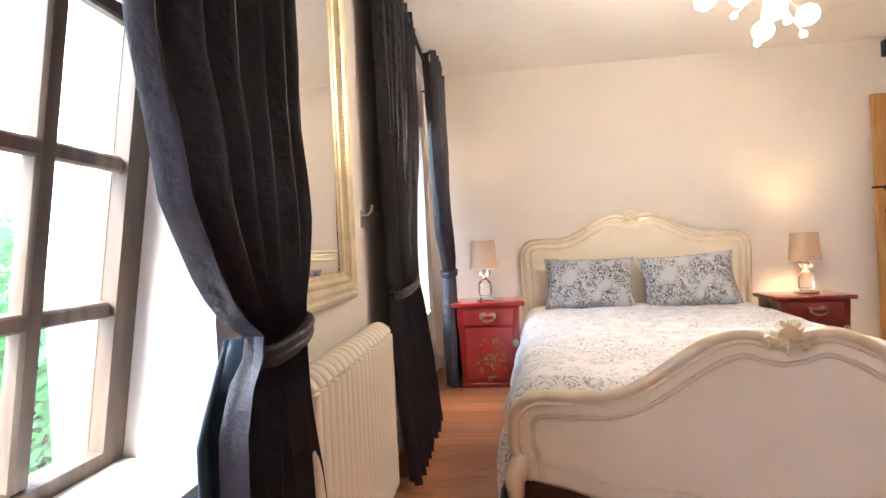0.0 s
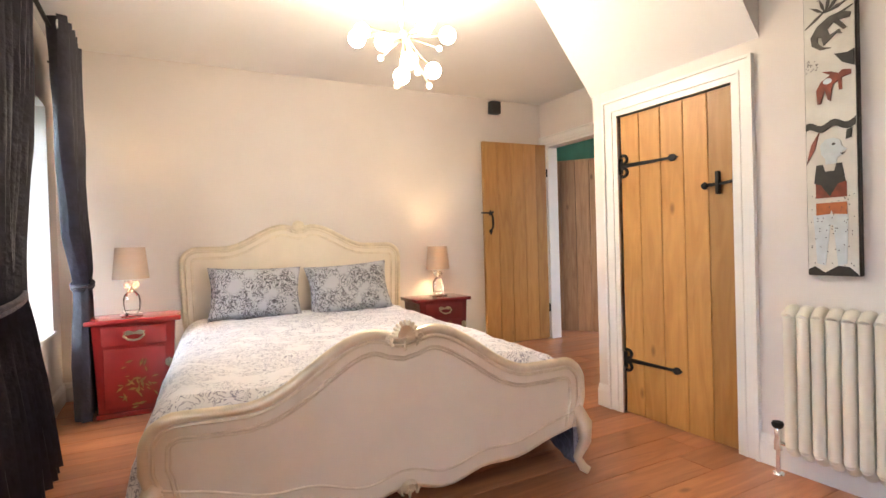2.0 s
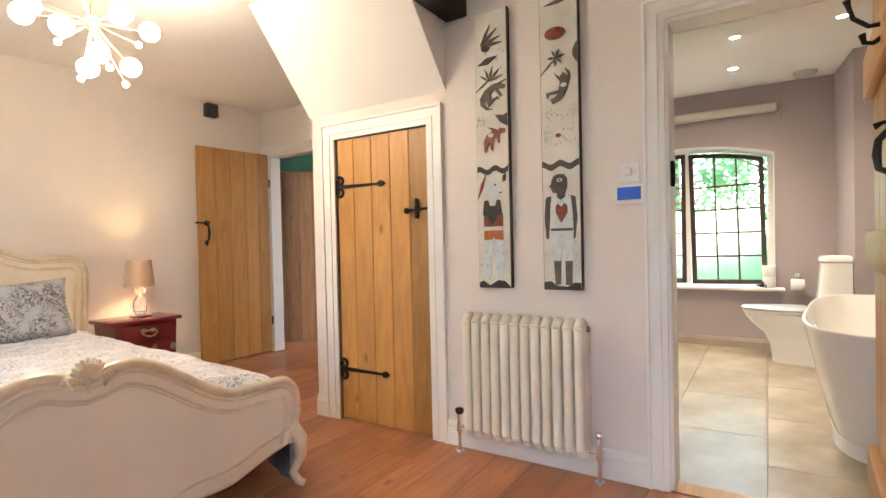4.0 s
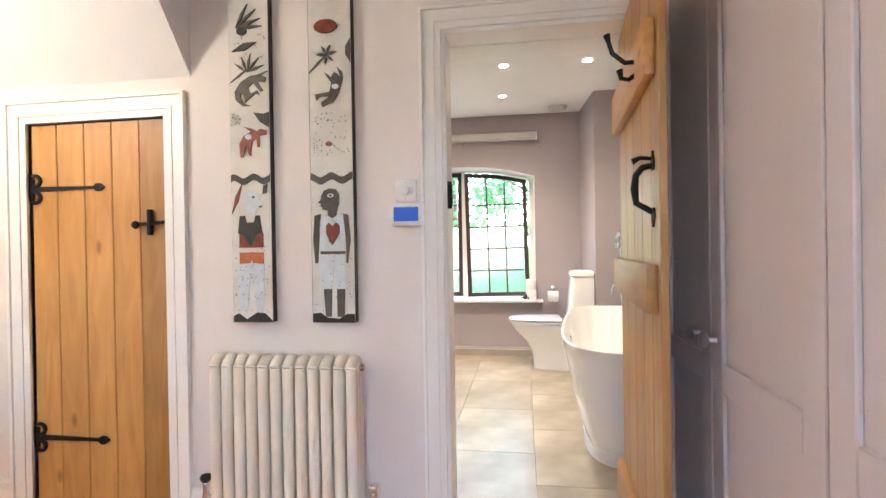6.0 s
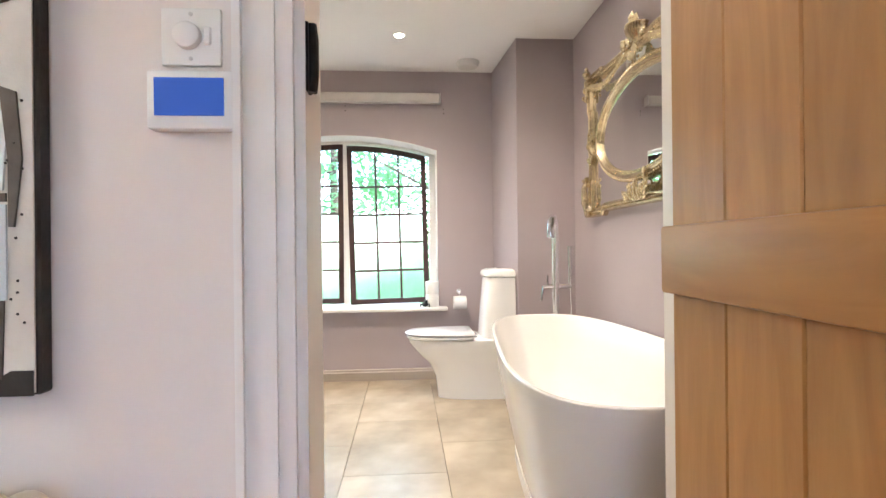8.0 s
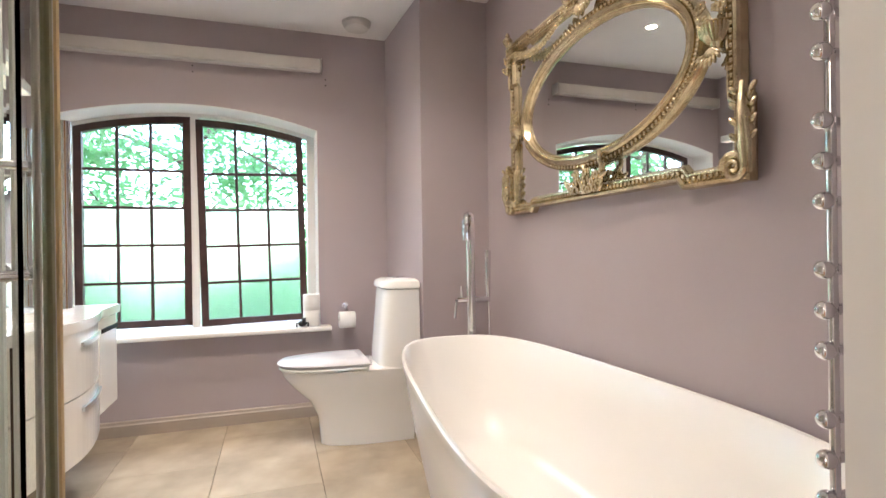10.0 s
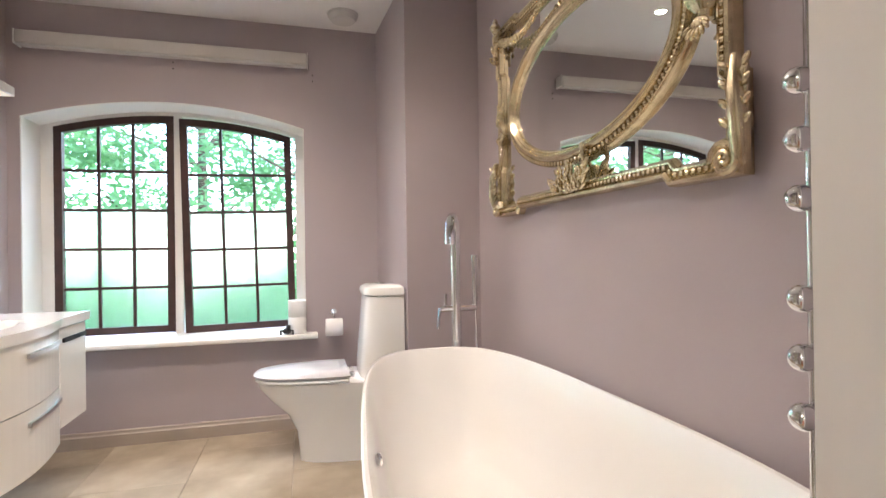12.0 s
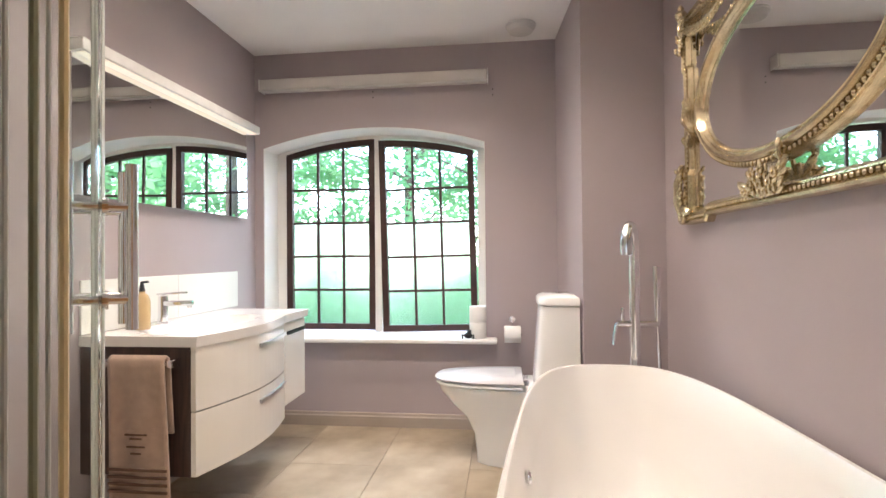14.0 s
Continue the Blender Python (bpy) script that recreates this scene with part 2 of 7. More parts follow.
# ---- structure ----
solid("ground", boxes((-60, 80, -60, 60, -2.75, -2.7)), GRASS, "mown garden lawn outside the windows", "ground", "structure")
FLOOR = solid("floor", boxes((XW - 0.1, XE + 0.07, YS, 4.7, -0.12, -0.02), (XE + 0.07, 6.3, 2.2, 4.7, -0.12, -0.02)), FLOOR_OAK, "sub-floor under the oak boards", "floor", "structure")
BFLOOR = solid("floor_bathroom", boxes((XE + 0.07, BX1 + 0.2, BY0 - 0.1, BY1 + 0.1, -0.12, -0.012)), material("grout", (0.52, 0.45, 0.36), 0.9), "pale grout bed under the bathroom tiles", "floor", "structure")
solid("ceiling_bedroom", boxes((XW - 0.4, XE, YS - 0.2, 4.8, ZC, ZC + 0.1), (XE, 6.3, 2.25, 4.8, ZC, ZC + 0.1)), CEIL_PAINT, "off-white painted plaster bedroom ceiling", "ceiling", "structure")
solid("ceiling_bathroom", boxes((XE + 0.004, BX1 + 0.3, BY0 - 0.1, BY1 + 0.1, ZB, ZB + 0.1)), CEIL_PAINT, "off-white painted bathroom ceiling", "ceiling", "structure")

# west wall with its two deep window openings
W1 = (-0.62, 0.945, 0.60, 2.05)
W2 = (2.86, 4.02, 0.50, 1.95)
XO = XW - 0.36
solid("wall_west", boxes((XO, XW, YS - 0.2, W1[0], 0, ZC), (XO, XW, W1[0], W1[1], 0, W1[2]), (XO, XW, W1[0], W1[1], W1[3], ZC),
                         (XO, XW, W1[1], W2[0], 0, ZC), (XO, XW, W2[0], W2[1], 0, W2[2]), (XO, XW, W2[0], W2[1], W2[3], ZC), (XO, XW, W2[1], 4.8, 0, ZC)),
      WALL_PAINT, "cream painted plaster wall with deep window reveals", "wall", "structure")
solid("wall_north", prism([(XW, north(XW)), (XR, north(XR)), (XR, north(XR) + 0.15), (XW, north(XW) + 0.15)], 0, ZC, "z"), WALL_PAINT, "cream painted plaster wall behind the bed", "wall", "structure")
solid("wall_south", boxes((XO, XE + 0.14, YS - 0.15, YS, 0, ZC)), WALL_PAINT, "cream painted plaster wall behind the wardrobe", "wall", "structure")
# east wall: bathroom doorway, cupboard doorway
XE2 = XE + 0.12
solid("wall_east", boxes((XE, XE2, YS, DY0, 0, ZC), (XE, XE2, DY0, DY1, DH, ZC), (XE, XE2, DY1, CY0, 0, ZC), (XE, XE2, CY0, CY1, CH, ZC), (XE, XE2, CY1, 2.265, 0, ZC)),
      WALL_PAINT, "pale lilac-cream painted plaster wall", "wall", "structure")
solid("wall_recess_south", boxes((XE2, XR, 2.165, 2.265, 0, ZC)), WALL_PAINT, "cream plaster return wall of the entry recess", "wall", "structure")
solid("wall_recess_east", boxes((XR, XR + 0.12, 2.165, EY0, 0, ZC), (XR, XR + 0.12, EY0, EY1, EH, ZC), (XR, XR + 0.12, EY1, 4.75, 0, ZC)), WALL_PAINT, "cream plaster wall round the entry doorway", "wall", "structure")
# the boxed slope of the stair over the cupboard door
solid("stair_soffit", prism([(XE, 1.87), (XE, ZC), (2.28, ZC)], 1.27, 2.28), CEIL_PAINT, "sloping boxed underside of a staircase", "soffit", "structure")
# hall beyond the entry
HALL = material("hall paint", (0.62, 0.58, 0.52), 0.8)
GREEN = material("green hall paint", (0.10, 0.34, 0.22), 0.7)
solid("wall_hall_east", boxes((6.2, 6.3, 2.2, 4.8, 0, 2.0), ), HALL, "pale hall wall beyond the entry", "wall", "structure")
solid("wall_hall_upper", boxes((6.2, 6.3, 2.2, 4.8, 2.0, ZC), (XR + 0.12, 6.2, 4.7, 4.78, 1.95, ZC)), GREEN, "green painted band high on the hall wall", "wall", "structure")
solid("wall_hall_north", boxes((XR + 0.12, 6.2, 4.7, 4.78, 0, 1.95)), HALL, "pale hall wall", "wall", "structure")
# the gap in this wall is an unseen opening, added to brighten the hall
solid("wall_hall_south", boxes((XR + 0.12, 4.2, 2.165, 2.265, 0, ZC), (4.2, 6.0, 2.165, 2.265, 0, 0.3), (4.2, 6.0, 2.165, 2.265, 2.3, ZC), (6.0, 6.2, 2.165, 2.265, 0, ZC)), HALL, "pale hall wall", "wall", "structure")

# bathroom walls
solid("wall_bathroom_south", boxes((XE2, BX1, BY0 - 0.12, BY0, 0, ZB)), MAUVE, "mauve-grey painted bathroom wall", "wall", "structure")
solid("wall_bathroom_north", boxes((XE2, BX1, BY1, BY1 + 0.12, 0, ZB)), MAUVE, "mauve-grey painted bathroom wall", "wall", "structure")
solid("wall_bathroom_west", boxes((XE2, BX0, BY0, DY0, 0, ZB), (XE2, BX0, DY0, 0.30, DH, ZB), (XE2, BX0, 0.30, BY1, 0, ZB)), MAUVE, "mauve-grey painted wall round the bathroom doorway", "wall", "structure")
solid("wall_pier", prism([(5.37, BY0), (BX1, BY0), (BX1, -0.672), (5.37, -0.722)], 0, ZB, "z"), MAUVE, "mauve-grey boxed pier behind the toilet", "wall", "structure")
BW = (-0.222, 1.262, 0.575, 1.835, 1.953)  # bathroom window: y0, y1, sill, springing, crown
BWX = BX1 + 0.36


def arch(y, y0=BW[0], y1=BW[1], z0=BW[3], z1=BW[4]):
    u = (2 * y - y0 - y1) / (y1 - y0)
    return z1 - (z1 - z0) * u * u


bm = boxes((BX1, BWX, BY0 - 0.12, BW[0], 0, ZB), (BX1, BWX, BW[0], BW[1], 0, BW[2]), (BX1, BWX, BW[1], BY1 + 0.12, 0, ZB))
ys = np.linspace(BW[0], BW[1], 17)
for a, b in zip(ys, ys[1:]):
    v = box(bm, BX1, BWX, a, b, 1.9, ZB)
    for i, y in ((0, a), (1, a), (2, b), (3, b)):
        v[i].co.z = arch(y)
bmesh.ops.remove_doubles(bm, verts=bm.verts[:], dist=0.0005)
solid("wall_bathroom_east", bm, MAUVE, "mauve-grey wall with an arched window opening", "wall", "structure")

# ---- joinery shared by both rooms ----
def skirting(name, pts, h=0.13, mat=GLOSS_WHITE, label="white moulded skirting board"):
    """Skirting along plan points; the room lies to the left of the way."""
    bm = bmesh.new()
    prof = [(0, 0), (0.018, 0), (0.018, h * 0.72), (0.012, h * 0.8), (0.010, h * 0.94), (0.004, h), (0, h)]
    for (ax, ay), (bx, by) in zip(pts, pts[1:]):
        d = Vector((bx - ax, by - ay, 0)).normalized()
        nrm = Vector((-d.y, d.x, 0))
        loft([[Vector((px, py, 0)) + nrm * o + Vector((0, 0, z)) for o, z in prof] for px, py in ((ax, ay), (bx, by))], bm=bm)
    return solid(name, bm, mat, label, "skirting", "structure")


def architrave(name, x, y0, y1, h, face, w=0.085, label="white moulded door surround"):
    """A stepped surround on a wall across x; face -1 looks to smaller x."""
    th = thing(name, label, "door frame", kind="structure")
    for nm, a in (("jamb", (y0 - w, y0, 0, h + w)), ("jamb", (y1, y1 + w, 0, h + w)), ("head", (y0, y1, h, h + w))):
        bm = bmesh.new()
        vertical = nm == "jamb"
        steps = [(0.0, 0.30, 0.012), (0.30, 0.42, 0.018), (0.42, 0.86, 0.014), (0.86, 1.0, 0.024)]
        for s0, s1, d in steps:
            if vertical:
                inner_hi = a[0] < y0 - 0.01
                e0, e1 = (y0 - w * s1, y0 - w * s0) if inner_hi else (y1 + w * s0, y1 + w * s1)
                box(bm, *sorted((x, x + face * d)), e0, e1, 0, h + w * s1)
            else:
                box(bm, *sorted((x, x + face * d)), y0 - w * s0, y1 + w * s0, h + w * s0, h + w * s1)
        part(nm, bm, GLOSS_WHITE, th, smooth=False)
    return th


def lining(th, x0, x1, y0, y1, h, t=0.025, mat=GLOSS_WHITE):
    part("lining", boxes((x0, x1, y0, y0 + t, 0, h), (x0, x1, y1 - t, y1, 0, h), (x0, x1, y0 + t, y1 - t, h - t, h)), mat, th, smooth=False)


skirting("baseboard_east", [(XE, DY1 + 0.085), (XE, CY0 - 0.085)])
skirting("baseboard_east_end", [(XE, CY1 + 0.085), (XE, 2.265), (XE2, 2.265), (XR, 2.265), (XR, EY0 - 0.08)])
skirting("baseboard_north", [(XR, north(XR)), (XW, north(XW))])
skirting("baseboard_west", [(XW, 4.45), (XW, 0.92)])
f = architrave("door_frame_bathroom", XE, DY0, DY1, DH, -1)
lining(f, XE, XE2 + 0.02, DY0, DY1, DH, 0.016)
part("lining", boxes((XE2 + 0.02, BX0 + 0.004, DY0 - 0.001, DY0 + 0.02, 0, DH), (XE2 + 0.02, BX0 + 0.004, DY0 + 0.02, 0.299, DH - 0.02, DH)), GLOSS_WHITE, f, smooth=False)
part("door_stop", boxes((XE + 0.05, XE + 0.075, DY0 + 0.016, DY0 + 0.03, 0, DH - 0.036)), GLOSS_WHITE, f, smooth=False)
kb = boxes((XE + 0.004, XE + 0.032, DY1 - 0.020, DY1 - 0.016, 1.285, 1.39))
kb = tube([(XE + 0.018, DY1 - 0.022, 1.285), (XE + 0.018, DY1 - 0.025, 1.31), (XE + 0.018, DY1 - 0.025, 1.365), (XE + 0.018, DY1 - 0.022, 1.39)], 0.009, 8, kb)
part("latch_keeper", kb, IRON, f, "black iron latch keeper")
f = architrave("door_frame_cupboard", XE, CY0, CY1, CH, -1, 0.1)
lining(f, XE, XE2, CY0 - 0.004, CY1 + 0.004, CH + 0.004, 0.004)
f = architrave("door_frame_entry", XR, EY0, EY1, EH, -1)
lining(f, XR, XR + 0.12, EY0, EY1, EH)
solid("threshold", boxes((XE - 0.004, XE + 0.10, DY0, DY1, -0.02, 0.006)), OAK_X, "oak threshold strip in the bathroom doorway", "threshold", "structure")
solid("wall_cupboard_back", boxes((XE2 + 0.05, XE2 + 0.07, CY0 - 0.05, CY1 + 0.05, 0, CH + 0.05)), WALL_PAINT, "dark cupboard back behind the oak door", "wall", "structure")


# ---- plank doors ----
def planks(th, edges, z0, z1, t=0.022, mat=OAK):
    """Boards side by side in the local x-z plane, front at y = 0."""
    for a, b in zip(edges, edges[1:]):
        bm = boxes((a + 0.0012, b - 0.0012, 0, t, z0, z1))
        bmesh.ops.bevel(bm, geom=[e for e in bm.edges if abs(e.verts[0].co.z - e.verts[1].co.z) > 0.5], offset=0.003, segments=1, affect="EDGES")
        part("plank", bm, mat, th, smooth=False)


def strap_hinge(th, x, z, length, way=1):
    """An iron strap with a pair of scrolls and a spear end, lying on y = 0."""
    bm = soft_box(*sorted((x - way * 0.02, x + way * 0.018)), -0.008, 0.0, z - 0.045, z + 0.045, 0.002, 1)
    prism_pts = [(x + way * 0.018, z - 0.012), (x + way * (length - 0.05), z - 0.006), (x + way * (length - 0.05), z + 0.006), (x + way * 0.018, z + 0.012)]
    b2 = prism(prism_pts, -0.008, 0.0)
    spear = [(length - 0.055, 0.004), (length - 0.04, 0.018), (length - 0.02, 0.016), (length, 0.0), (length - 0.02, -0.016), (length - 0.04, -0.018), (length - 0.055, -0.004)]
    b3 = prism([(x + way * a, z + b) for a, b in spear], -0.011, 0.0)
    for s in (1, -1):
        pts = []
        for k in range(12):
            a = math.pi * (1.15 * k / 11)
            pts.append((x + way * (0.02 + 0.028 * math.sin(a) + 0.004 * k / 11), -0.006, z + s * (0.012 + 0.024 * (1 - math.cos(a)))))
        tube(pts, [0.009] * 9 + [0.008, 0.009, 0.010], 6, bm)
    h = part("strap_hinge", bm, IRON, th, "black iron strap hinge with scrolls")
    part("strap", b2, IRON, h)
    part("spear_end", b3, IRON, h)


def d_handle(th, x, z, length=0.17, out=-1, y=0.0):
    """A hand-forged pull with spade ends."""
    pts = [(x, y + out * 0.006, z + length / 2), (x, y + out * 0.03, z + length / 2 - 0.005), (x, y + out * 0.046, z + length * 0.3), (x, y + out * 0.05, z), (x, y + out * 0.046, z - length * 0.3), (x, y + out * 0.02, z - length / 2 + 0.01), (x, y + out * 0.006, z - length / 2)]
    h = part("door_handle", tube(pts, [0.008, 0.009, 0.009, 0.011, 0.009, 0.009, 0.008], 8), IRON, th, "black forged iron door pull")
    for s in (1, -1):
        zz = z + s * length / 2
        spade = [(x - 0.014, zz - s * 0.012), (x - 0.02, zz + s * 0.008), (x, zz + s * 0.04), (x + 0.02, zz + s * 0.008), (x + 0.014, zz - s * 0.012)]
        part("spade_end", prism(spade, *sorted((y, y + out * 0.006))), IRON, h)
    part("thumb_latch", tube([(x, y + out * 0.004, z + length / 2 + 0.018), (x, y + out * 0.035, z + length / 2 + 0.022), (x, y + out * 0.055, z + length / 2 + 0.012)], [0.006, 0.007, 0.012], 8, flat=0.5), IRON, h)


# cupboard door: local x runs to smaller world y, its front looks west
door = thing("door_cupboard", "oak plank cupboard door with black iron hinges, closed", "door", pose(XE + 0.012, CY1 - 0.004, 0, 0, 0, -90))
planks(door, [0, 0.13, 0.268, 0.405, 0.54, 0.672], 0.008, CH - 0.006)
strap_hinge(door, 0.0, 1.42, 0.375)
strap_hinge(door, 0.0, 0.31, 0.375)
bm = soft_box(0.665, 0.69, -0.012, 0.0, 1.21, 1.31, 0.003, 1)
tube([(0.53, -0.012, 1.252), (0.60, -0.014, 1.254), (0.68, -0.016, 1.26)], [0.012, 0.009, 0.009], 8, bm, flat=0.6)
latch = part("latch", bm, IRON, door, "black iron thumb latch")
b = lathe([(0.004, -0.01), (0.012, -0.004), (0.018, 0.004), (0.014, 0.014), (0.006, 0.018)], 12)
bmesh.ops.transform(b, matrix=pose(0.535, -0.018, 1.25, 90), verts=b.verts[:])
part("knob", b, IRON, latch)
part("guide", soft_box(0.588, 0.606, -0.026, 0, 1.205, 1.315, 0.004, 1), IRON, latch)

# entry door, swung back along the north wall
door = thing("door_entry", "oak plank bedroom door standing open along the wall", "door", pose(3.13, 4.135, 0, 0, 0, -3.5))
planks(door, [0, 0.16, 0.31, 0.47, 0.61, 0.735], 0.01, 1.985, 0.04)
d_handle(door, 0.065, 1.2, 0.16)
part("latch_bar", boxes((-0.035, 0.05, -0.01, 0.002, 1.285, 1.3)), IRON, door, "black iron latch bar", smooth=False)
part("hinge_knuckle", tube([(0.74, -0.004, 1.66), (0.74, -0.004, 1.74)], 0.008, 8), IRON, door)
part("hinge_knuckle", tube([(0.74, -0.004, 0.28), (0.74, -0.004, 0.36)], 0.008, 8), IRON, door)

# bathroom door, swung into the bedroom; its ledged side looks north
door = thing("door_bathroom", "ledged oak plank door standing open into the bedroom", "door", pose(2.925, -0.50, 0, 0, 0, 180) @ pose(0, 0, 0, 0, 0, -3.5))
planks(door, [0, 0.19, 0.37, 0.54, 0.69, 0.815], 0.012, 1.97, 0.022)
for zz, hh in ((0.985, 0.13), (0.16, 0.15), (1.62, 0.15)):
    bm = soft_box(0.012, 0.785, -0.03, 0.0, zz - hh / 2 + 0.03, zz + hh / 2 + 0.03, 0.006, 2)
    part("ledge", bm, OAK_X, door, "oak ledge across the boards")
d_handle(door, 0.74, 1.282, 0.125)
hook = thing("coat_hook", "black iron double coat hook on the bathroom door", "hook")
hk = lambda x, y, z: (2.31 + x, -0.447 + y, 1.665 + z)
part("back_plate", soft_box(2.30, 2.32, -0.456, -0.443, 1.615, 1.705, 0.003, 1), IRON, hook)
part("upper_prong", tube([hk(0, 0, 0.0), hk(0, 0.04, 0.0), hk(0, 0.075, 0.03), hk(0, 0.085, 0.065), hk(0, 0.09, 0.085)], [0.007, 0.007, 0.007, 0.007, 0.011], 8), IRON, hook)
part("lower_prong", tube([hk(0, 0, -0.03), hk(0, 0.03, -0.05), hk(0, 0.05, -0.045), hk(0, 0.055, -0.02)], [0.007, 0.007, 0.007, 0.010], 8), IRON, hook)

# hall door seen through the entry
door = thing("door_hall", "weathered oak plank door beyond the entry", "door", pose(4.17, 4.45, 0, 0, 0, -52.6))
planks(door, [0, 0.15, 0.31, 0.46, 0.62, 0.78], 0.01, 1.88, 0.04, wood("grey oak", (0.50, 0.30, 0.16), (0.34, 0.18, 0.09)))
part("door_edge", boxes((-0.045, 0, 0.0, 0.05, 0, 1.95)), GLOSS_WHITE, door, smooth=False)


# ---- bedroom: wardrobe on the south side ----
YWD = -0.615
wr = thing("wardrobe", "mauve-grey painted fitted wardrobe with panelled doors", "wardrobe")
part("carcass", boxes((XW + 0.004, XE - 0.004, YS + 0.004, YWD - 0.022, 0, ZC - 0.004)), WARDROBE, wr, smooth=False)
for x1, x0, knob in ((2.715, 2.245, 0), (2.238, 1.70, 1), (1.693, 1.14, 0), (1.133, 0.58, 1)):
    d = part("door", boxes((x0, x1, YWD - 0.02, YWD - 0.008, 0.08, 2.3)), WARDROBE, wr, smooth=False)
    s = 0.075
    for r in ((x0, x0 + s, 0.08, 2.3), (x1 - s, x1, 0.08, 2.3)):
        part("stile", soft_box(r[0], r[1], YWD - 0.008, YWD + 0.004, r[2], r[3], 0.003, 1), WARDROBE, d)
    for z0, z1 in ((0.08, 0.18), (0.74, 0.82), (2.22, 2.3)):
        part("rail", soft_box(x0 + s, x1 - s, YWD - 0.008, YWD + 0.003, z0, z1, 0.003, 1), WARDROBE, d)
    kx = x1 - 0.035 if knob else x0 + 0.085
    bm = lathe([(0.010, 0), (0.007, 0.004), (0.006, 0.02), (0.019, 0.026), (0.023, 0.034), (0.017, 0.042), (0.004, 0.045)], 18)
    bmesh.ops.transform(bm, matrix=pose(kx, YWD + 0.004, 0.875, -90), verts=bm.verts[:])
    part("knob", bm, STEEL, d, "round satin metal knob")


# ---- bed ----
def board_outline(half, z0, zs, zt, n=44, r=0.11):
    """The curved outline of a French bed end, from one foot over the crown to the other."""
    pts = [(-half + 0.03, z0), (-half + 0.012, z0 + 0.3 * (zs - z0)), (-half, zs - r - 0.06)]
    for k in range(1, 8):
        a = math.pi / 2 * k / 8
        pts.append((-half + r * (1 - math.cos(a)), zs - r + r * math.sin(a)))
    top = []
    for k in range(n + 1):
        u = -1 + 2 * k / n
        x = u * (half - r)
        s = abs(u)
        w = 0.5 + 0.5 * math.cos(math.pi * min(1, max(0, (s - 0.14) / 0.62)))
        z = zs + (zt - zs) * w - 0.030 * math.exp(-(s / 0.085) ** 2)
        top.append((x, z))
    pts += top
    return pts + [(-x, z) for x, z in reversed(pts[:10])]


def carving(bm, cx, cz, y, size, seed):
    """A carved shell fan between two small scrolls, with beads and a drop."""
    rnd = random.Random(seed)
    for k in range(11):
        a = math.pi * (0.04 + 0.92 * k / 10)
        L = size * (0.52 + 0.16 * math.sin(a))
        tube([(cx, y - 0.010, cz - 0.30 * size), (cx + 0.7 * L * math.cos(a), y - 0.024, cz - 0.30 * size + 0.75 * L * math.sin(a)), (cx + 1.05 * L * math.cos(a), y - 0.014, cz - 0.30 * size + L * math.sin(a))], [0.004, 0.0085, 0.0055], 6, bm)
    for sx in (-1, 1):
        tube([(cx + sx * size * (0.62 + 0.17 * (1 - k / 16) * math.cos(0.6 * k)), y - 0.014, cz - 0.34 * size + 0.17 * size * (1 - k / 16) * math.sin(0.6 * k)) for k in range(14)], 0.0055, 6, bm)
        for k in range(5):
            curl_z = cz - 0.25 * size - 0.09 * size * k
            tube([(cx + sx * 0.55 * size, y - 0.006, curl_z), (cx + sx * (0.75 - 0.05 * k) * size, y - 0.018, curl_z - 0.02 * size), (cx + sx * (0.86 - 0.08 * k) * size, y - 0.006, curl_z - 0.12 * size)], [0.004, 0.007, 0.002], 5, bm)
    for k in range(5):
        ball((cx, y - 0.014, cz - 0.42 * size - 0.11 * size * k), 0.0085 - 0.001 * k, bm, 8)
        ball((cx + rnd.uniform(-0.3, 0.3) * size, y - 0.014, cz - 0.45 * size), 0.007, bm, 7)


def within(line, o):
    """An open line in the x-z plane moved to its right-hand side by o."""
    out = []
    for i, (x, z) in enumerate(line):
        (ax, az), (bx, bz) = line[max(0, i - 1)], line[min(len(line) - 1, i + 1)]
        L = math.hypot(bx - ax, bz - az) or 1
        out.append((x + (bz - az) / L * o, z - (bx - ax) / L * o))
    return out


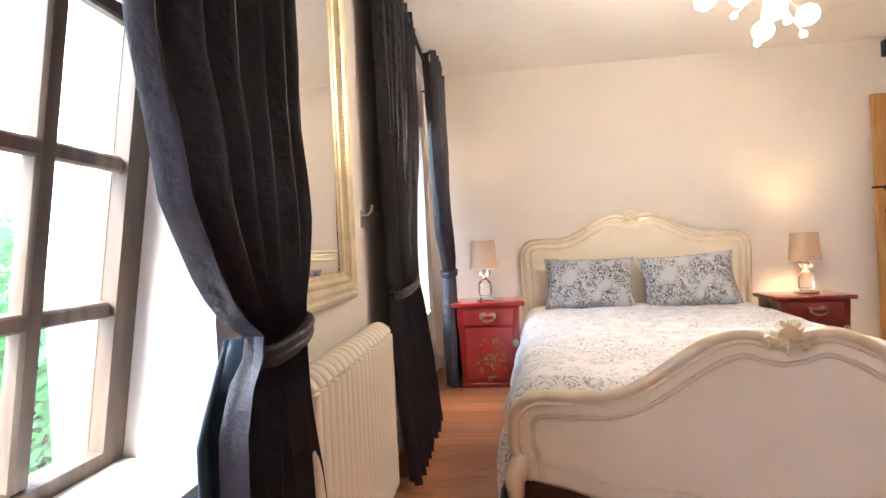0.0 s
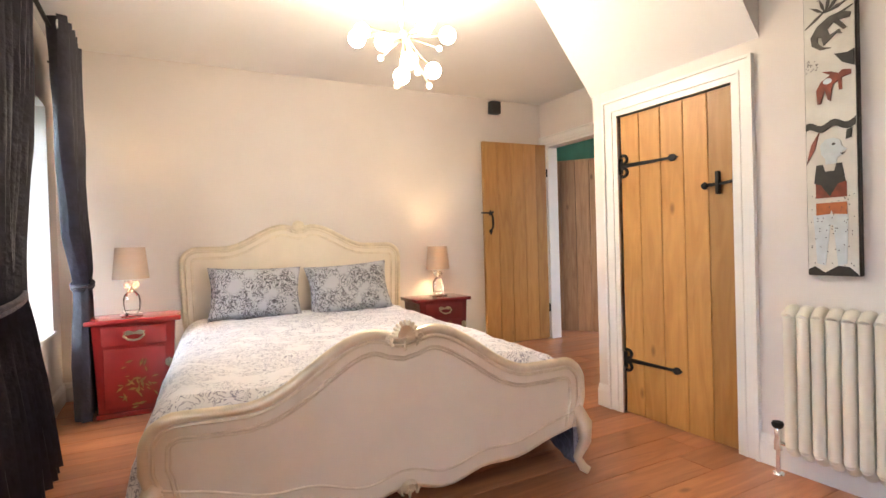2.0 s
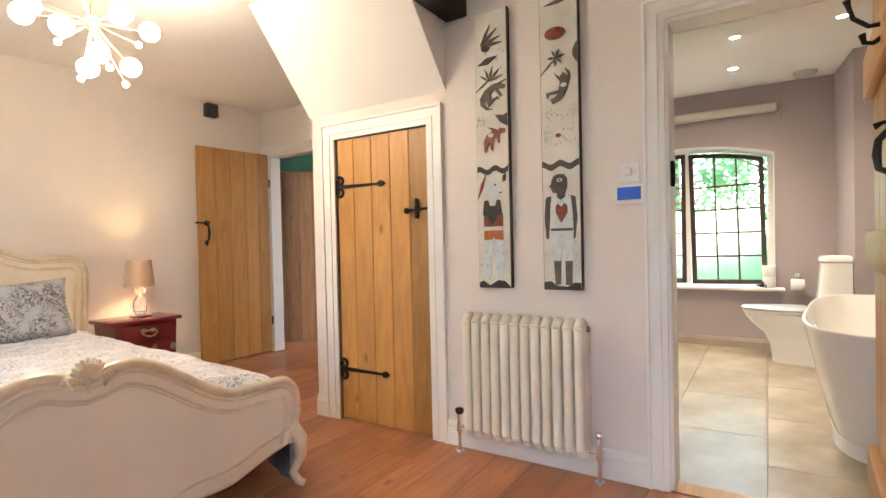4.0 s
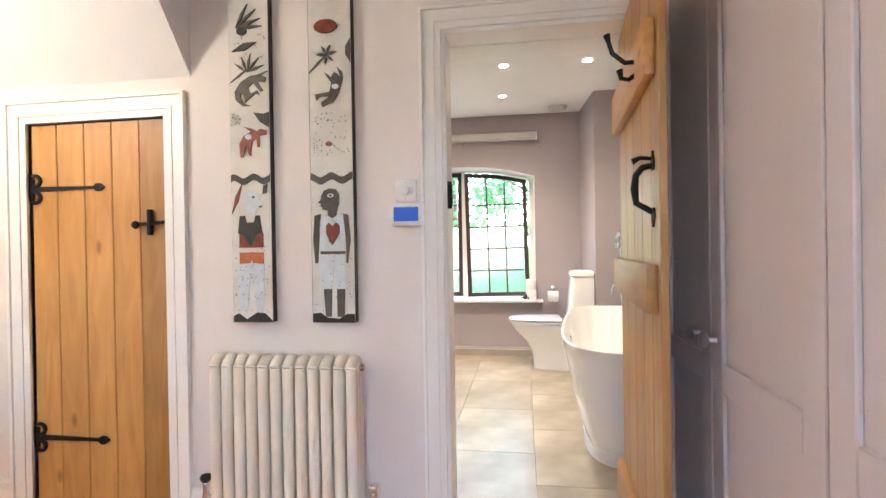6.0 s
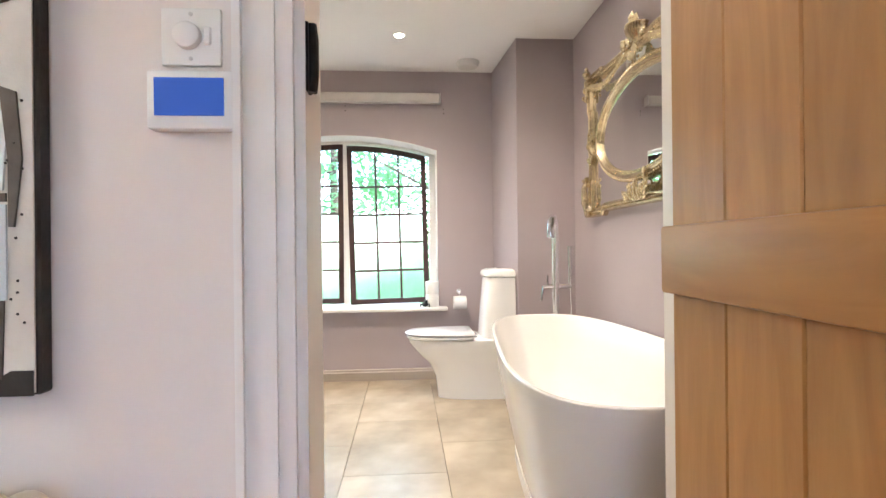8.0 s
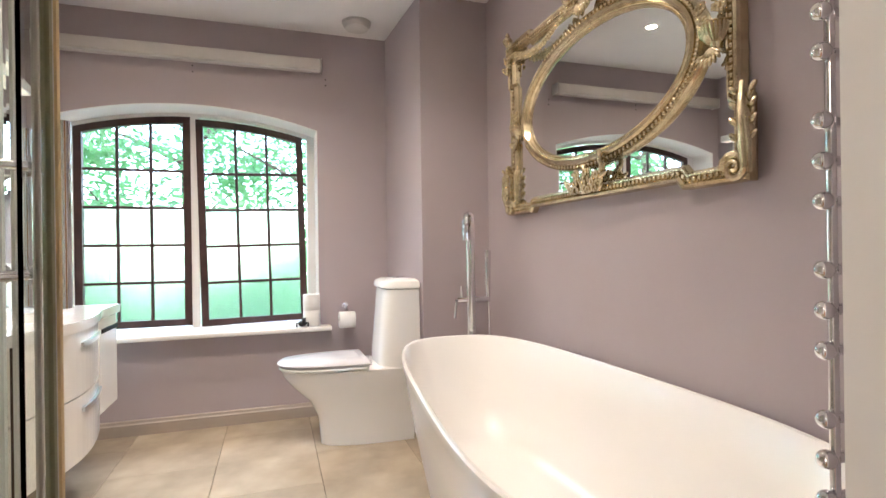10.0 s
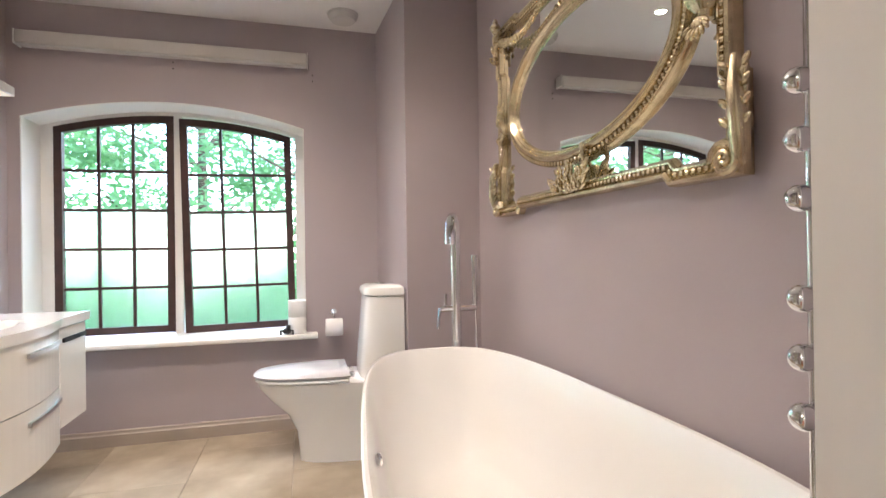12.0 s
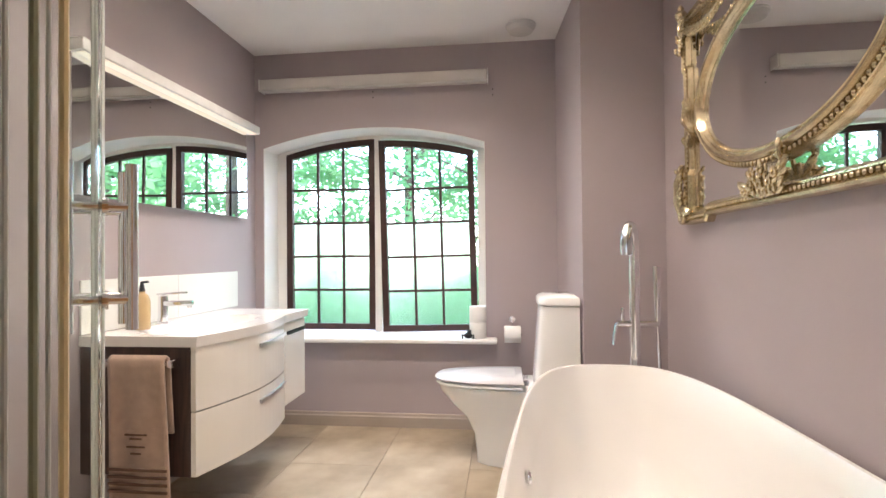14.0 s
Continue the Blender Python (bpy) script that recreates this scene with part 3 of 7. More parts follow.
def bed_end(parent, name, half, z0, zs, zt, y, bow, seed, drop=0.11):
    out = board_outline(half, z0, zs, zt)
    bend = lambda x: y - bow * (1 - (x / half) ** 2)
    low = lambda x: z0 + 0.03 - drop * (1 - (x / half) ** 2) + 0.02 * math.cos(5 * math.pi * x / half) * (1 - abs(x) / half)
    bm = bmesh.new()
    top = sorted(((x, z) for x, z in out if z > zs - 0.16), key=lambda p: p[0])
    for yy in (0, 0.035):
        rows = []
        for x, z in top:
            lo = low(x)
            rows.append([bm.verts.new((x, bend(x) + yy, lo + (z - lo) * k / 8)) for k in range(9)])
        for a, b in zip(rows, rows[1:]):
            for k in range(8):
                bm.faces.new((a[k], b[k], b[k + 1], a[k + 1]))
    panel = part(name, bm, CREAM, parent, "cream lacquered panel with a serpentine top")
    along = lambda line, d: [(x, bend(x) + d, z) for x, z in line]
    part("moulding", tube(along(within(out, 0.004), 0.010), 0.0185, 12), SILVER_GILT, panel, "champagne gilt moulded edge")
    part("edge_bead", tube(along(within(out, 0.029), -0.002), 0.0062, 8), SILVER_GILT, panel)
    part("inner_moulding", tube(along(within(out, 0.068), -0.001), 0.0050, 8), SILVER_GILT, panel, "thin gilt line round the panel")
    part("inner_bead", tube(along(within(out, 0.079), -0.001), 0.0032, 6), SILVER_GILT, panel)
    sill = lambda x: max(low(x) + 0.055, z0 - 0.015 - 0.3 * drop * (1 - (x / half) ** 2))
    part("apron_line", tube([(x, bend(x) - 0.001, sill(x)) for x in np.linspace(-half + 0.04, half - 0.04, 40)], 0.0045, 8), SILVER_GILT, panel)
    part("bottom_rail", tube([(x, bend(x) + 0.014, low(x)) for x in np.linspace(-half + 0.03, half - 0.03, 40)], 0.015, 8), SILVER_GILT, panel)
    bm = bmesh.new()
    carving(bm, 0, zt + 0.006, bend(0) - 0.010, 0.085, seed)
    tagged(part("carved_crest", bm, SILVER_GILT, panel, "carved gilt shell crest"), kind="stuff")
    return panel


bed = thing("bed", "cream French bed with gilt mouldings, made up", "bed", pose(1.155, 1.70, 0, 0, 0, -4.5))
fb = bed_end(bed, "footboard", 0.835, 0.20, 0.495, 0.70, 0.0, 0.05, 3)
hb = bed_end(bed, "headboard", 0.85, 0.25, 1.02, 1.185, 2.46, 0.0, 4)
bm = bmesh.new()
carving(bm, 0, 0.15, -0.06, 0.05, 9)
tagged(part("carved_apron", bm, SILVER_GILT, fb, "carved gilt apron ornament"), kind="stuff")
for sx, sy in ((-1, 0.01), (1, 0.01), (-1, 2.46), (1, 2.46)):
    x = sx * 0.80
    part("leg", tube([(x, sy + 0.01, 0.28), (x + sx * 0.03, sy - 0.02, 0.21), (x + sx * 0.025, sy - 0.03, 0.14), (x - sx * 0.005, sy - 0.015, 0.07), (x + sx * 0.012, sy - 0.03, 0.028), (x + sx * 0.03, sy - 0.045, 0.016)], [0.035, 0.036, 0.027, 0.019, 0.02, 0.017], 10), SILVER_GILT, bed, "carved cabriole leg")
for s in (-1, 1):
    part("side_rail", soft_box(*sorted((s * 0.79, s * 0.83)), 0.03, 2.44, 0.22, 0.38, 0.01, 2), CREAM, bed)
part("mattress", soft_box(-0.79, 0.79, 0.05, 2.42, 0.26, 0.46, 0.04, 3), GLOSS_WHITE, bed, "white mattress")


def scroll_cloth(name, ground, ink, scale=11.0, width=0.018, rough=0.65):
    """Printed cloth: a pale ground with curling dark scrollwork."""
    m = bpy.data.materials.new(name)
    m.use_nodes = True
    n, l = m.node_tree.nodes, m.node_tree.links
    b = n["Principled BSDF"]
    tc, a, c, sub, ab, mr, mix = (n.new("ShaderNode" + k) for k in ("TexCoord", "TexNoise", "TexNoise", "Math", "Math", "MapRange", "Mix"))
    for t, s, dist in ((a, scale, 2.6), (c, scale * 0.45, 0.5)):
        l.new(tc.outputs["Object"], t.inputs["Vector"])
        t.inputs["Scale"].default_value, t.inputs["Detail"].default_value, t.inputs["Distortion"].default_value = s, 1.5, dist
    sub.operation, ab.operation = "SUBTRACT", "ABSOLUTE"
    sub.inputs[1].default_value = 0.5
    l.new(a.outputs[0], sub.inputs[0])
    l.new(sub.outputs[0], ab.inputs[0])
    mr.inputs[1].default_value, mr.inputs[2].default_value, mr.inputs[3].default_value, mr.inputs[4].default_value = width * 0.6, width * 1.8, 1, 0
    l.new(ab.outputs[0], mr.inputs[0])
    g = n.new("ShaderNodeMapRange")
    g.inputs[1].default_value, g.inputs[2].default_value = 0.36, 0.46
    l.new(c.outputs[0], g.inputs[0])
    mu = n.new("ShaderNodeMath")
    mu.operation = "MULTIPLY"
    l.new(mr.outputs[0], mu.inputs[0])
    l.new(g.outputs[0], mu.inputs[1])
    mix.data_type = "RGBA"
    mix.inputs[6].default_value, mix.inputs[7].default_value = [*ground, 1], [*ink, 1]
    l.new(mu.outputs[0], mix.inputs[0])
    l.new(mix.outputs[2], b.inputs["Base Color"])
    b.inputs["Roughness"].default_value = rough
    b.inputs["Sheen Weight"].default_value = 0.2
    f, bp = n.new("ShaderNodeTexNoise"), n.new("ShaderNodeBump")
    f.inputs["Scale"].default_value = 9
    l.new(tc.outputs["Object"], f.inputs["Vector"])
    bp.inputs["Strength"].default_value, bp.inputs["Distance"].default_value = 0.35, 0.02
    l.new(f.outputs[0], bp.inputs["Height"])
    l.new(bp.outputs[0], b.inputs["Normal"])
    return m


DUVET = scroll_cloth("scroll duvet cloth", (0.78, 0.77, 0.80), (0.22, 0.22, 0.30), 21, 0.026)
PILLOW = scroll_cloth("scroll pillow cloth", (0.44, 0.45, 0.49), (0.075, 0.07, 0.085), 19, 0.042, 0.55)
DARK_LINING = scroll_cloth("dark duvet underside", (0.10, 0.10, 0.14), (0.03, 0.03, 0.05), 9, 0.05, 0.45)


# duvet: one quilted sheet that falls over both sides
def duvet_mesh(t):
    bm = bmesh.new()
    n, mlen = 48, 44
    prof = []
    half, drop = 0.80, 0.34
    for i in range(n + 1):
        s = -1.26 + 2.52 * i / n
        if abs(s) < half - 0.08:
            prof.append((s, 0.0, 0))
        else:
            e = abs(s) - (half - 0.08)
            a = min(e / 0.13, math.pi / 2)
            d = max(0.0, e - 0.13 * math.pi / 2)
            prof.append((math.copysign(half - 0.08 + 0.13 * math.sin(a), s), -0.13 * (1 - math.cos(a)) - d, d))
    rows = []
    for j in range(mlen + 1):
        y = 0.06 + t + (2.33 - t) * j / mlen
        tuck = -0.16 * max(0.0, (0.17 + t - y) / 0.11) ** 2
        row = []
        for x, dz, d in prof:
            puff = 0.022 * noise.noise((x * 4, y * 3.2, 0.3)) + 0.008 * noise.noise((x * 14, y * 11, 1.7))
            fold = (0.02 + 0.03 * math.sin(y * 13 + (3 if x > 0 else 0))) * min(1, d / 0.1)
            row.append(bm.verts.new((x + math.copysign(fold, x) - math.copysign(t, x) * (1 if d else 0), y, 0.505 - t + dz + tuck + puff * (1 if d < 0.02 else 0.4))))
        rows.append(row)
    for a, b in zip(rows, rows[1:]):
        for k in range(n):
            bm.faces.new((a[k], a[k + 1], b[k + 1], b[k]))
    return bm


duv = thing("duvet", "pale grey duvet with dark scroll print, spread flat", "duvet", pose(1.155, 1.70, 0, 0, 0, -4.5))
part("cover", duvet_mesh(0.0), DUVET, duv)
part("underside", duvet_mesh(0.015), DARK_LINING, duv, "dark printed underside")


def pillow(m, w=0.66, h=0.40, t=0.17, seed=1):
    th = thing("pillow", "grey-blue scroll-print pillow leaning on the headboard", "pillow", m, "pillows on the bed")
    bm = bmesh.new()
    n = 20
    for side in (1, -1):
        rows = []
        for i in range(n + 1):
            row = []
            for j in range(n + 1):
                u, v = -1 + 2 * i / n, -1 + 2 * j / n
                b = max(0, (1 - u ** 4) * (1 - v ** 4)) ** 0.45
                pinch = 1 - 0.07 * (1 - u * u) * v * v - 0.0
                pin2 = 1 - 0.09 * (1 - v * v) * u * u
                wob = 0.012 * noise.noise((u * 2.5 + seed * 3, v * 2.5, side))
                row.append(bm.verts.new((u * w / 2 * pin2, side * (t / 2 * b + (wob if b > 0.2 else 0)), v * h / 2 * pinch)))
            rows.append(row)
        for a, b in zip(rows, rows[1:]):
            for k in range(n):
                bm.faces.new((a[k], a[k + 1], b[k + 1], b[k]))
    bmesh.ops.remove_doubles(bm, verts=bm.verts[:], dist=0.002)
    cov = part("pillowcase", bm, PILLOW, th)
    part("piping", tube([(u * w / 2 * (1 - 0.09 * (1 - v * v)), 0, v * h / 2 * (1 - 0.07 * (1 - u * u))) for u, v in [(-1 + 2 * k / 10, -1) for k in range(10)] + [(1, -1 + 2 * k / 10) for k in range(10)] + [(1 - 2 * k / 10, 1) for k in range(10)] + [(-1, 1 - 2 * k / 10) for k in range(10)]], 0.006, 6, closed=True), PILLOW, cov)
    return th


B = pose(1.155, 1.70, 0, 0, 0, -4.5)
pillow(B @ pose(-0.345, 2.28, 0.675, -20, 1.5, 0), seed=1)
pillow(B @ pose(0.36, 2.27, 0.675, -20, -3, 0), seed=2)

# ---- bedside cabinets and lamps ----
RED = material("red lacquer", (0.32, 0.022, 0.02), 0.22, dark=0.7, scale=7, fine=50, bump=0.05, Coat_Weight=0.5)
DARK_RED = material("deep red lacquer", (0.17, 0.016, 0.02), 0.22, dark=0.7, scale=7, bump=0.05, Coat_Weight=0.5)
BRASS = material("aged brass", (0.55, 0.46, 0.30), 0.3, 0.9, dark=0.6, scale=40, bump=0.1)
GOLD_PAINT = material("gold paint", (0.42, 0.22, 0.05), 0.45, 0.2, dark=0.4, scale=40, bump=0.1)


def bedside(m, mat, label, h=0.545):
    """A flared lacquer chest, wider at the top: one drawer over one door. Local front looks to -y."""
    th = thing("bedside_cabinet", label, "bedside cabinet", m, "bedside cabinets")
    w0, w1, d = 0.20, 0.225, 0.34
    bm = bmesh.new()
    loft([[(-w0, 0, 0.03), (w0, 0, 0.03), (w0, d, 0.03), (-w0, d, 0.03)], [(-w1, 0, h - 0.03), (w1, 0, h - 0.03), (w1, d, h - 0.03), (-w1, d, h - 0.03)]], bm=bm)
    bmesh.ops.bevel(bm, geom=bm.edges[:], offset=0.006, segments=2, affect="EDGES")
    body = part("body", bm, mat, th)
    part("top", soft_box(-0.26, 0.26, -0.02, d + 0.005, h - 0.03, h, 0.008, 2), mat, th, "overhanging lacquered top")
    part("plinth", soft_box(-w0 - 0.012, w0 + 0.012, -0.012, d, 0, 0.032, 0.005, 1), mat, th)
    dr = part("drawer", soft_box(-0.175, 0.175, -0.012, 0.004, h - 0.16, h - 0.045, 0.004, 2), mat, th)
    dz = h - 0.10
    part("bail_handle", tube([(-0.045, -0.018, dz + 0.015), (-0.055, -0.035, dz), (-0.03, -0.045, dz - 0.022), (0, -0.046, dz - 0.028), (0.03, -0.045, dz - 0.022), (0.055, -0.035, dz), (0.045, -0.018, dz + 0.015)], 0.006, 8), BRASS, dr, "brass bail handle")
    part("handle_plate", prism([(-0.06, dz + 0.02), (-0.03, dz + 0.03), (0, dz + 0.018), (0.03, dz + 0.03), (0.06, dz + 0.02), (0.04, dz), (0, dz + 0.006), (-0.04, dz)], -0.016, -0.012), BRASS, dr)
    do = part("door", soft_box(-0.165, 0.165, -0.010, 0.004, 0.06, h - 0.18, 0.004, 2), mat, th)
    bm = bmesh.new()
    rnd = random.Random(5)
    for k in range(34):
        x, z = rnd.gauss(0, 0.05), 0.19 + rnd.gauss(0, 0.06)
        a = rnd.uniform(0, 6.28)
        L = rnd.uniform(0.012, 0.03)
        q = [(x + L * math.cos(a), z + L * math.sin(a)), (x + 0.3 * L * math.cos(a + 1.5), z + 0.3 * L * math.sin(a + 1.5)), (x - L * math.cos(a), z - L * math.sin(a)), (x + 0.3 * L * math.cos(a - 1.5), z + 0.3 * L * math.sin(a - 1.5))]
        vs = [bm.verts.new((px, -0.0115 - 0.0001 * k, pz)) for px, pz in q]
        bm.faces.new(vs)
    tagged(part("painted_flowers", bm, GOLD_PAINT, do, "faded gold painted flowers"), kind="stuff")
    for zz in (0.31, 0.11):
        bm = lathe([(0.026, 0), (0.026, 0.004), (0.012, 0.006)], 20)
        bmesh.ops.transform(bm, matrix=pose(0.185, -0.004, zz, 90), verts=bm.verts[:])
        for s in (-1, 1):
            tube([(0.185, -0.008, zz - 0.03 * s), (0.185, -0.012, zz)], 0.005, 6, bm)
        part("hinge_plate", bm, BRASS, do, "round brass hinge plate")
    return th


bedside(pose(0.22, 3.66, 0, 0, 0, -2), RED, "red lacquered bedside cabinet with gold flowers", 0.60)
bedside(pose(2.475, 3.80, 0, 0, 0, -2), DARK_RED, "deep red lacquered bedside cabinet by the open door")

SHADE = bpy.data.materials.new("lamp shade cloth")
SHADE.use_nodes = True
sb = SHADE.node_tree.nodes["Principled BSDF"]
sb.inputs["Base Color"].default_value = (0.40, 0.33, 0.275, 1)
sb.inputs["Roughness"].default_value = 0.9
sb.inputs["Transmission Weight"].default_value = 0.0
sb.inputs["Subsurface Weight"].default_value = 0.0
tl = SHADE.node_tree.nodes.new("ShaderNodeBsdfTranslucent")
tl.inputs[0].default_value = (0.75, 0.55, 0.40, 1)
mx = SHADE.node_tree.nodes.new("ShaderNodeMixShader")
mx.inputs[0].default_value = 0.10
SHADE.node_tree.links.new(sb.outputs[0], mx.inputs[1])
SHADE.node_tree.links.new(tl.outputs[0], mx.inputs[2])
SHADE.node_tree.links.new(mx.outputs[0], SHADE.node_tree.nodes["Material Output"].inputs[0])
CRYSTAL = glass("crystal", (0.96, 0.97, 0.97), 0.02, 1.5)
BULB = glow("warm bulb", (1.0, 0.72, 0.42), 150)


def table_lamp(m):
    th = thing("table_lamp", "crystal table lamp with taupe drum shade, lit", "lamp", m, "table lamps")
    part("foot", soft_box(-0.06, 0.06, -0.06, 0.06, 0, 0.022, 0.004, 2), CHROME, th, "square chrome foot")
    part("vase", lathe([(0.03, 0.022), (0.048, 0.04), (0.052, 0.09), (0.046, 0.13), (0.026, 0.155), (0.02, 0.16)], 14), CRYSTAL, th, "facetted crystal body", smooth=False)
    part("collar", lathe([(0.02, 0.16), (0.024, 0.166), (0.014, 0.175), (0.014, 0.18)], 16), CHROME, th)
    bm = bmesh.new()
    for k in range(7):
        a = 2 * math.pi * k / 7
        ball((0.028 * math.cos(a), 0.028 * math.sin(a), 0.20 + 0.012 * (k % 2)), 0.019, bm, 8)
    part("crystal_cluster", bm, CRYSTAL, th, "cluster of crystal drops", smooth=False)
    part("stem", lathe([(0.007, 0.18), (0.007, 0.30)], 10), CHROME, th)
    bm = bmesh.new()
    n = 40
    rings = [[(r * math.cos(2 * math.pi * k / n), r * math.sin(2 * math.pi * k / n), z) for k in range(n)] for r, z in ((0.105, 0.235), (0.085, 0.44), (0.083, 0.44), (0.103, 0.235))]
    loft(rings, caps=False, bm=bm)
    sh = part("shade", bm, SHADE, th, "taupe fabric drum shade")
    part("shade_ring", tube([(0.105 * math.cos(a), 0.105 * math.sin(a), 0.236) for a in np.linspace(0, 2 * math.pi, 32, endpoint=False)], 0.003, 6, closed=True), STEEL, sh)
    part("bulb", ball((0, 0, 0.33), 0.024, None, 12), BULB, th, "lit warm bulb")
    return th


LAMP = table_lamp(pose(0.205, 3.80, 0.601))
copy_thing(LAMP, pose(2.52, 3.98, 0.546))

# ---- chandelier ----
GLOBE = glow("opal globe", (1.0, 0.88, 0.72), 19)
SMALL_GLOBE = glow("small opal bead", (1.0, 0.9, 0.75), 3)
ch = thing("chandelier", "sputnik chandelier with brass arms and opal globes, lit", "chandelier", pose(1.528, 2.380, 2.085))
hub = part("hub", ball((0, 0, 0), 0.034, None, 14), BRASS, ch)
part("stem", tube([(0, 0, 0.02), (0, 0, ZC - 2.085 - 0.02)], 0.007, 8), BRASS, ch)
part("ceiling_rose", lathe([(0.055, ZC - 2.085 - 0.026), (0.06, ZC - 2.085 - 0.012), (0.06, ZC - 2.085 - 0.001)], 24), BRASS, ch)
for x, y, z in ((-0.165, 0.185, 0.067), (-0.226, 0.092, -0.015), (-0.157, -0.097, -0.088), (0.007, 0.067, -0.184), (-0.018, -0.089, -0.156), (0.181, 0.038, -0.141), (0.013, -0.234, -0.008), (0.21, -0.08, 0.01), (0.176, 0.12, 0.122), (-0.147, -0.138, 0.136)):
    arm = part("arm", tube([(0, 0, 0), (x, y, z)], 0.004, 6), BRASS, ch, "thin brass arm")
    part("globe", ball((x, y, z), 0.044, None, 16), GLOBE, arm, "lit opal glass globe")
for x, y, z in ((-0.04, 0.026, -0.252), (0.12, -0.03, -0.249), (0.023, -0.094, -0.212), (-0.086, 0.125, -0.083), (0.144, -0.107, -0.077), (-0.216, 0.036, 0.036)):
    arm = part("thin_arm", tube([(0, 0, 0), (x, y, z)], 0.0025, 6), BRASS, ch)
    part("bead", ball((x, y, z), 0.015, None, 10), SMALL_GLOBE, arm, "small opal bead")

# ---- wall speaker, switches ----
sp = thing("wall_speaker", "small black loudspeaker mounted high on the wall", "speaker", pose(3.30, north(3.3) - 0.002, 2.33, 0, 0, -1))
part("cabinet", soft_box(-0.055, 0.055, -0.07, 0, -0.06, 0.06, 0.006, 2), BLACK_PLASTIC, sp)
part("grille", soft_box(-0.047, 0.047, -0.075, -0.07, -0.052, 0.052, 0.003, 1), BLACK_PLASTIC, sp)
sw = thing("light_switch", "white rotary dimmer switch plate on the wall", "switch")
part("plate", soft_box(XE - 0.009, XE, 0.305, 0.391, 1.315, 1.401, 0.003, 2), WHITE_PLASTIC, sw)
bm = lathe([(0.02, 0), (0.019, 0.010), (0.015, 0.013)], 20)
bmesh.ops.transform(bm, matrix=pose(XE - 0.009, 0.352, 1.358, 0, -90), verts=bm.verts[:])
part("dimmer_knob", bm, WHITE_PLASTIC, sw)
part("rocker", soft_box(XE - 0.013, XE - 0.008, 0.318, 0.33, 1.345, 1.372, 0.002, 1), WHITE_PLASTIC, sw)
for z in (1.325, 1.391):
    part("screw", tube([(XE - 0.0085, 0.348, z), (XE - 0.0105, 0.348, z)], 0.003, 8), STEEL, sw)
tm = thing("thermostat", "white room thermostat with a blue screen", "thermostat")
part("case", soft_box(XE - 0.024, XE, 0.279, 0.406, 1.218, 1.304, 0.005, 2), WHITE_PLASTIC, tm)
part("screen", boxes((XE - 0.0255, XE - 0.0235, 0.296, 0.394, 1.237, 1.292)), glow("blue screen", (0.01, 0.06, 0.30), 0.16), tm, "glowing blue display", smooth=False)

# ---- timber beam end by the slope ----
bm = soft_box(2.30, XE - 0.002, 1.13, 1.262, 2.22, ZC - 0.002, 0.015, 3)
for v in bm.verts:
    v.co += Vector((0.004 * noise.noise(v.co * 9), 0.006 * noise.noise(v.co * 7 + Vector((3, 0, 0))), 0.006 * noise.noise(v.co * 8)))
solid("ceiling_beam", bm, wood("blackened oak", (0.03, 0.018, 0.012), (0.012, 0.008, 0.006), "X", 0.7), "blackened oak beam end under the ceiling", "beam", smooth=True)


# ---- column radiators ----
def radiator(label, m, n, pitch, h, z0, cols):
    """Rounded column sections side by side along local x; the depth runs along y."""
    th = thing("radiator", label, "radiator", m, "radiators")
    bm = bmesh.new()
    depth = 0.033 * (cols - 1)
    for c in range(cols):
        y = -depth / 2 + 0.033 * c
        tube([(0, y, z0 + 0.04), (0, y, z0 + h - 0.04)], 0.425 * pitch, 14, bm)
    for z, s in ((z0 + h - 0.025, 1), (z0 + 0.025, -1)):
        pts = [(0, y, z + s * (0.010 - 1.2 * y * y / max(depth, 0.03))) for y in np.linspace(-depth / 2 - 0.004, depth / 2 + 0.004, 7)]
        tube(pts, [0.35 * pitch, 0.42 * pitch, 0.45 * pitch, 0.45 * pitch, 0.45 * pitch, 0.42 * pitch, 0.35 * pitch], 12, bm)
        tube([(-pitch / 2, 0, z - s * 0.012), (pitch / 2, 0, z - s * 0.012)], 0.019, 10, bm)
    me = mesh_of("section", bm, RADIATOR, True)
    for k in range(n):
        share("section", me, th, pose((k + 0.5) * pitch, 0, 0))
    bm = lathe([(0.017, 0), (0.019, 0.006), (0.012, 0.016)], 8)
    bmesh.ops.transform(bm, matrix=pose(n * pitch, 0, z0 + h - 0.04, 0, 90), verts=bm.verts[:])
    part("plug", bm, CHROME, th, "chrome bleed plug")
    bm = lathe([(0.017, 0), (0.019, 0.006), (0.012, 0.016)], 8)
    bmesh.ops.transform(bm, matrix=pose(0, 0, z0 + h - 0.04, 0, -90), verts=bm.verts[:])
    part("plug", bm, RADIATOR, th)
    return th


def valve(x, y, th, wheel, x2):
    v = part("valve", lathe([(0.024, 0.001), (0.022, 0.008), (0.009, 0.012), (0.009, 0.10), (0.016, 0.104), (0.016, 0.13), (0.012, 0.16), (0.014, 0.19), (0.008, 0.2)], 14, (x, y, 0)), CHROME, th, "chrome radiator valve")
    part("tail", tube([(x, y, 0.135), (x2, y, 0.135)], 0.009, 8), CHROME, v)
    part("wheel_head", lathe([(0.008, 0.19), (0.02, 0.2), (0.024, 0.212), (0.02, 0.222), (0.006, 0.226)], 12, (x, y, 0)), wheel, v)


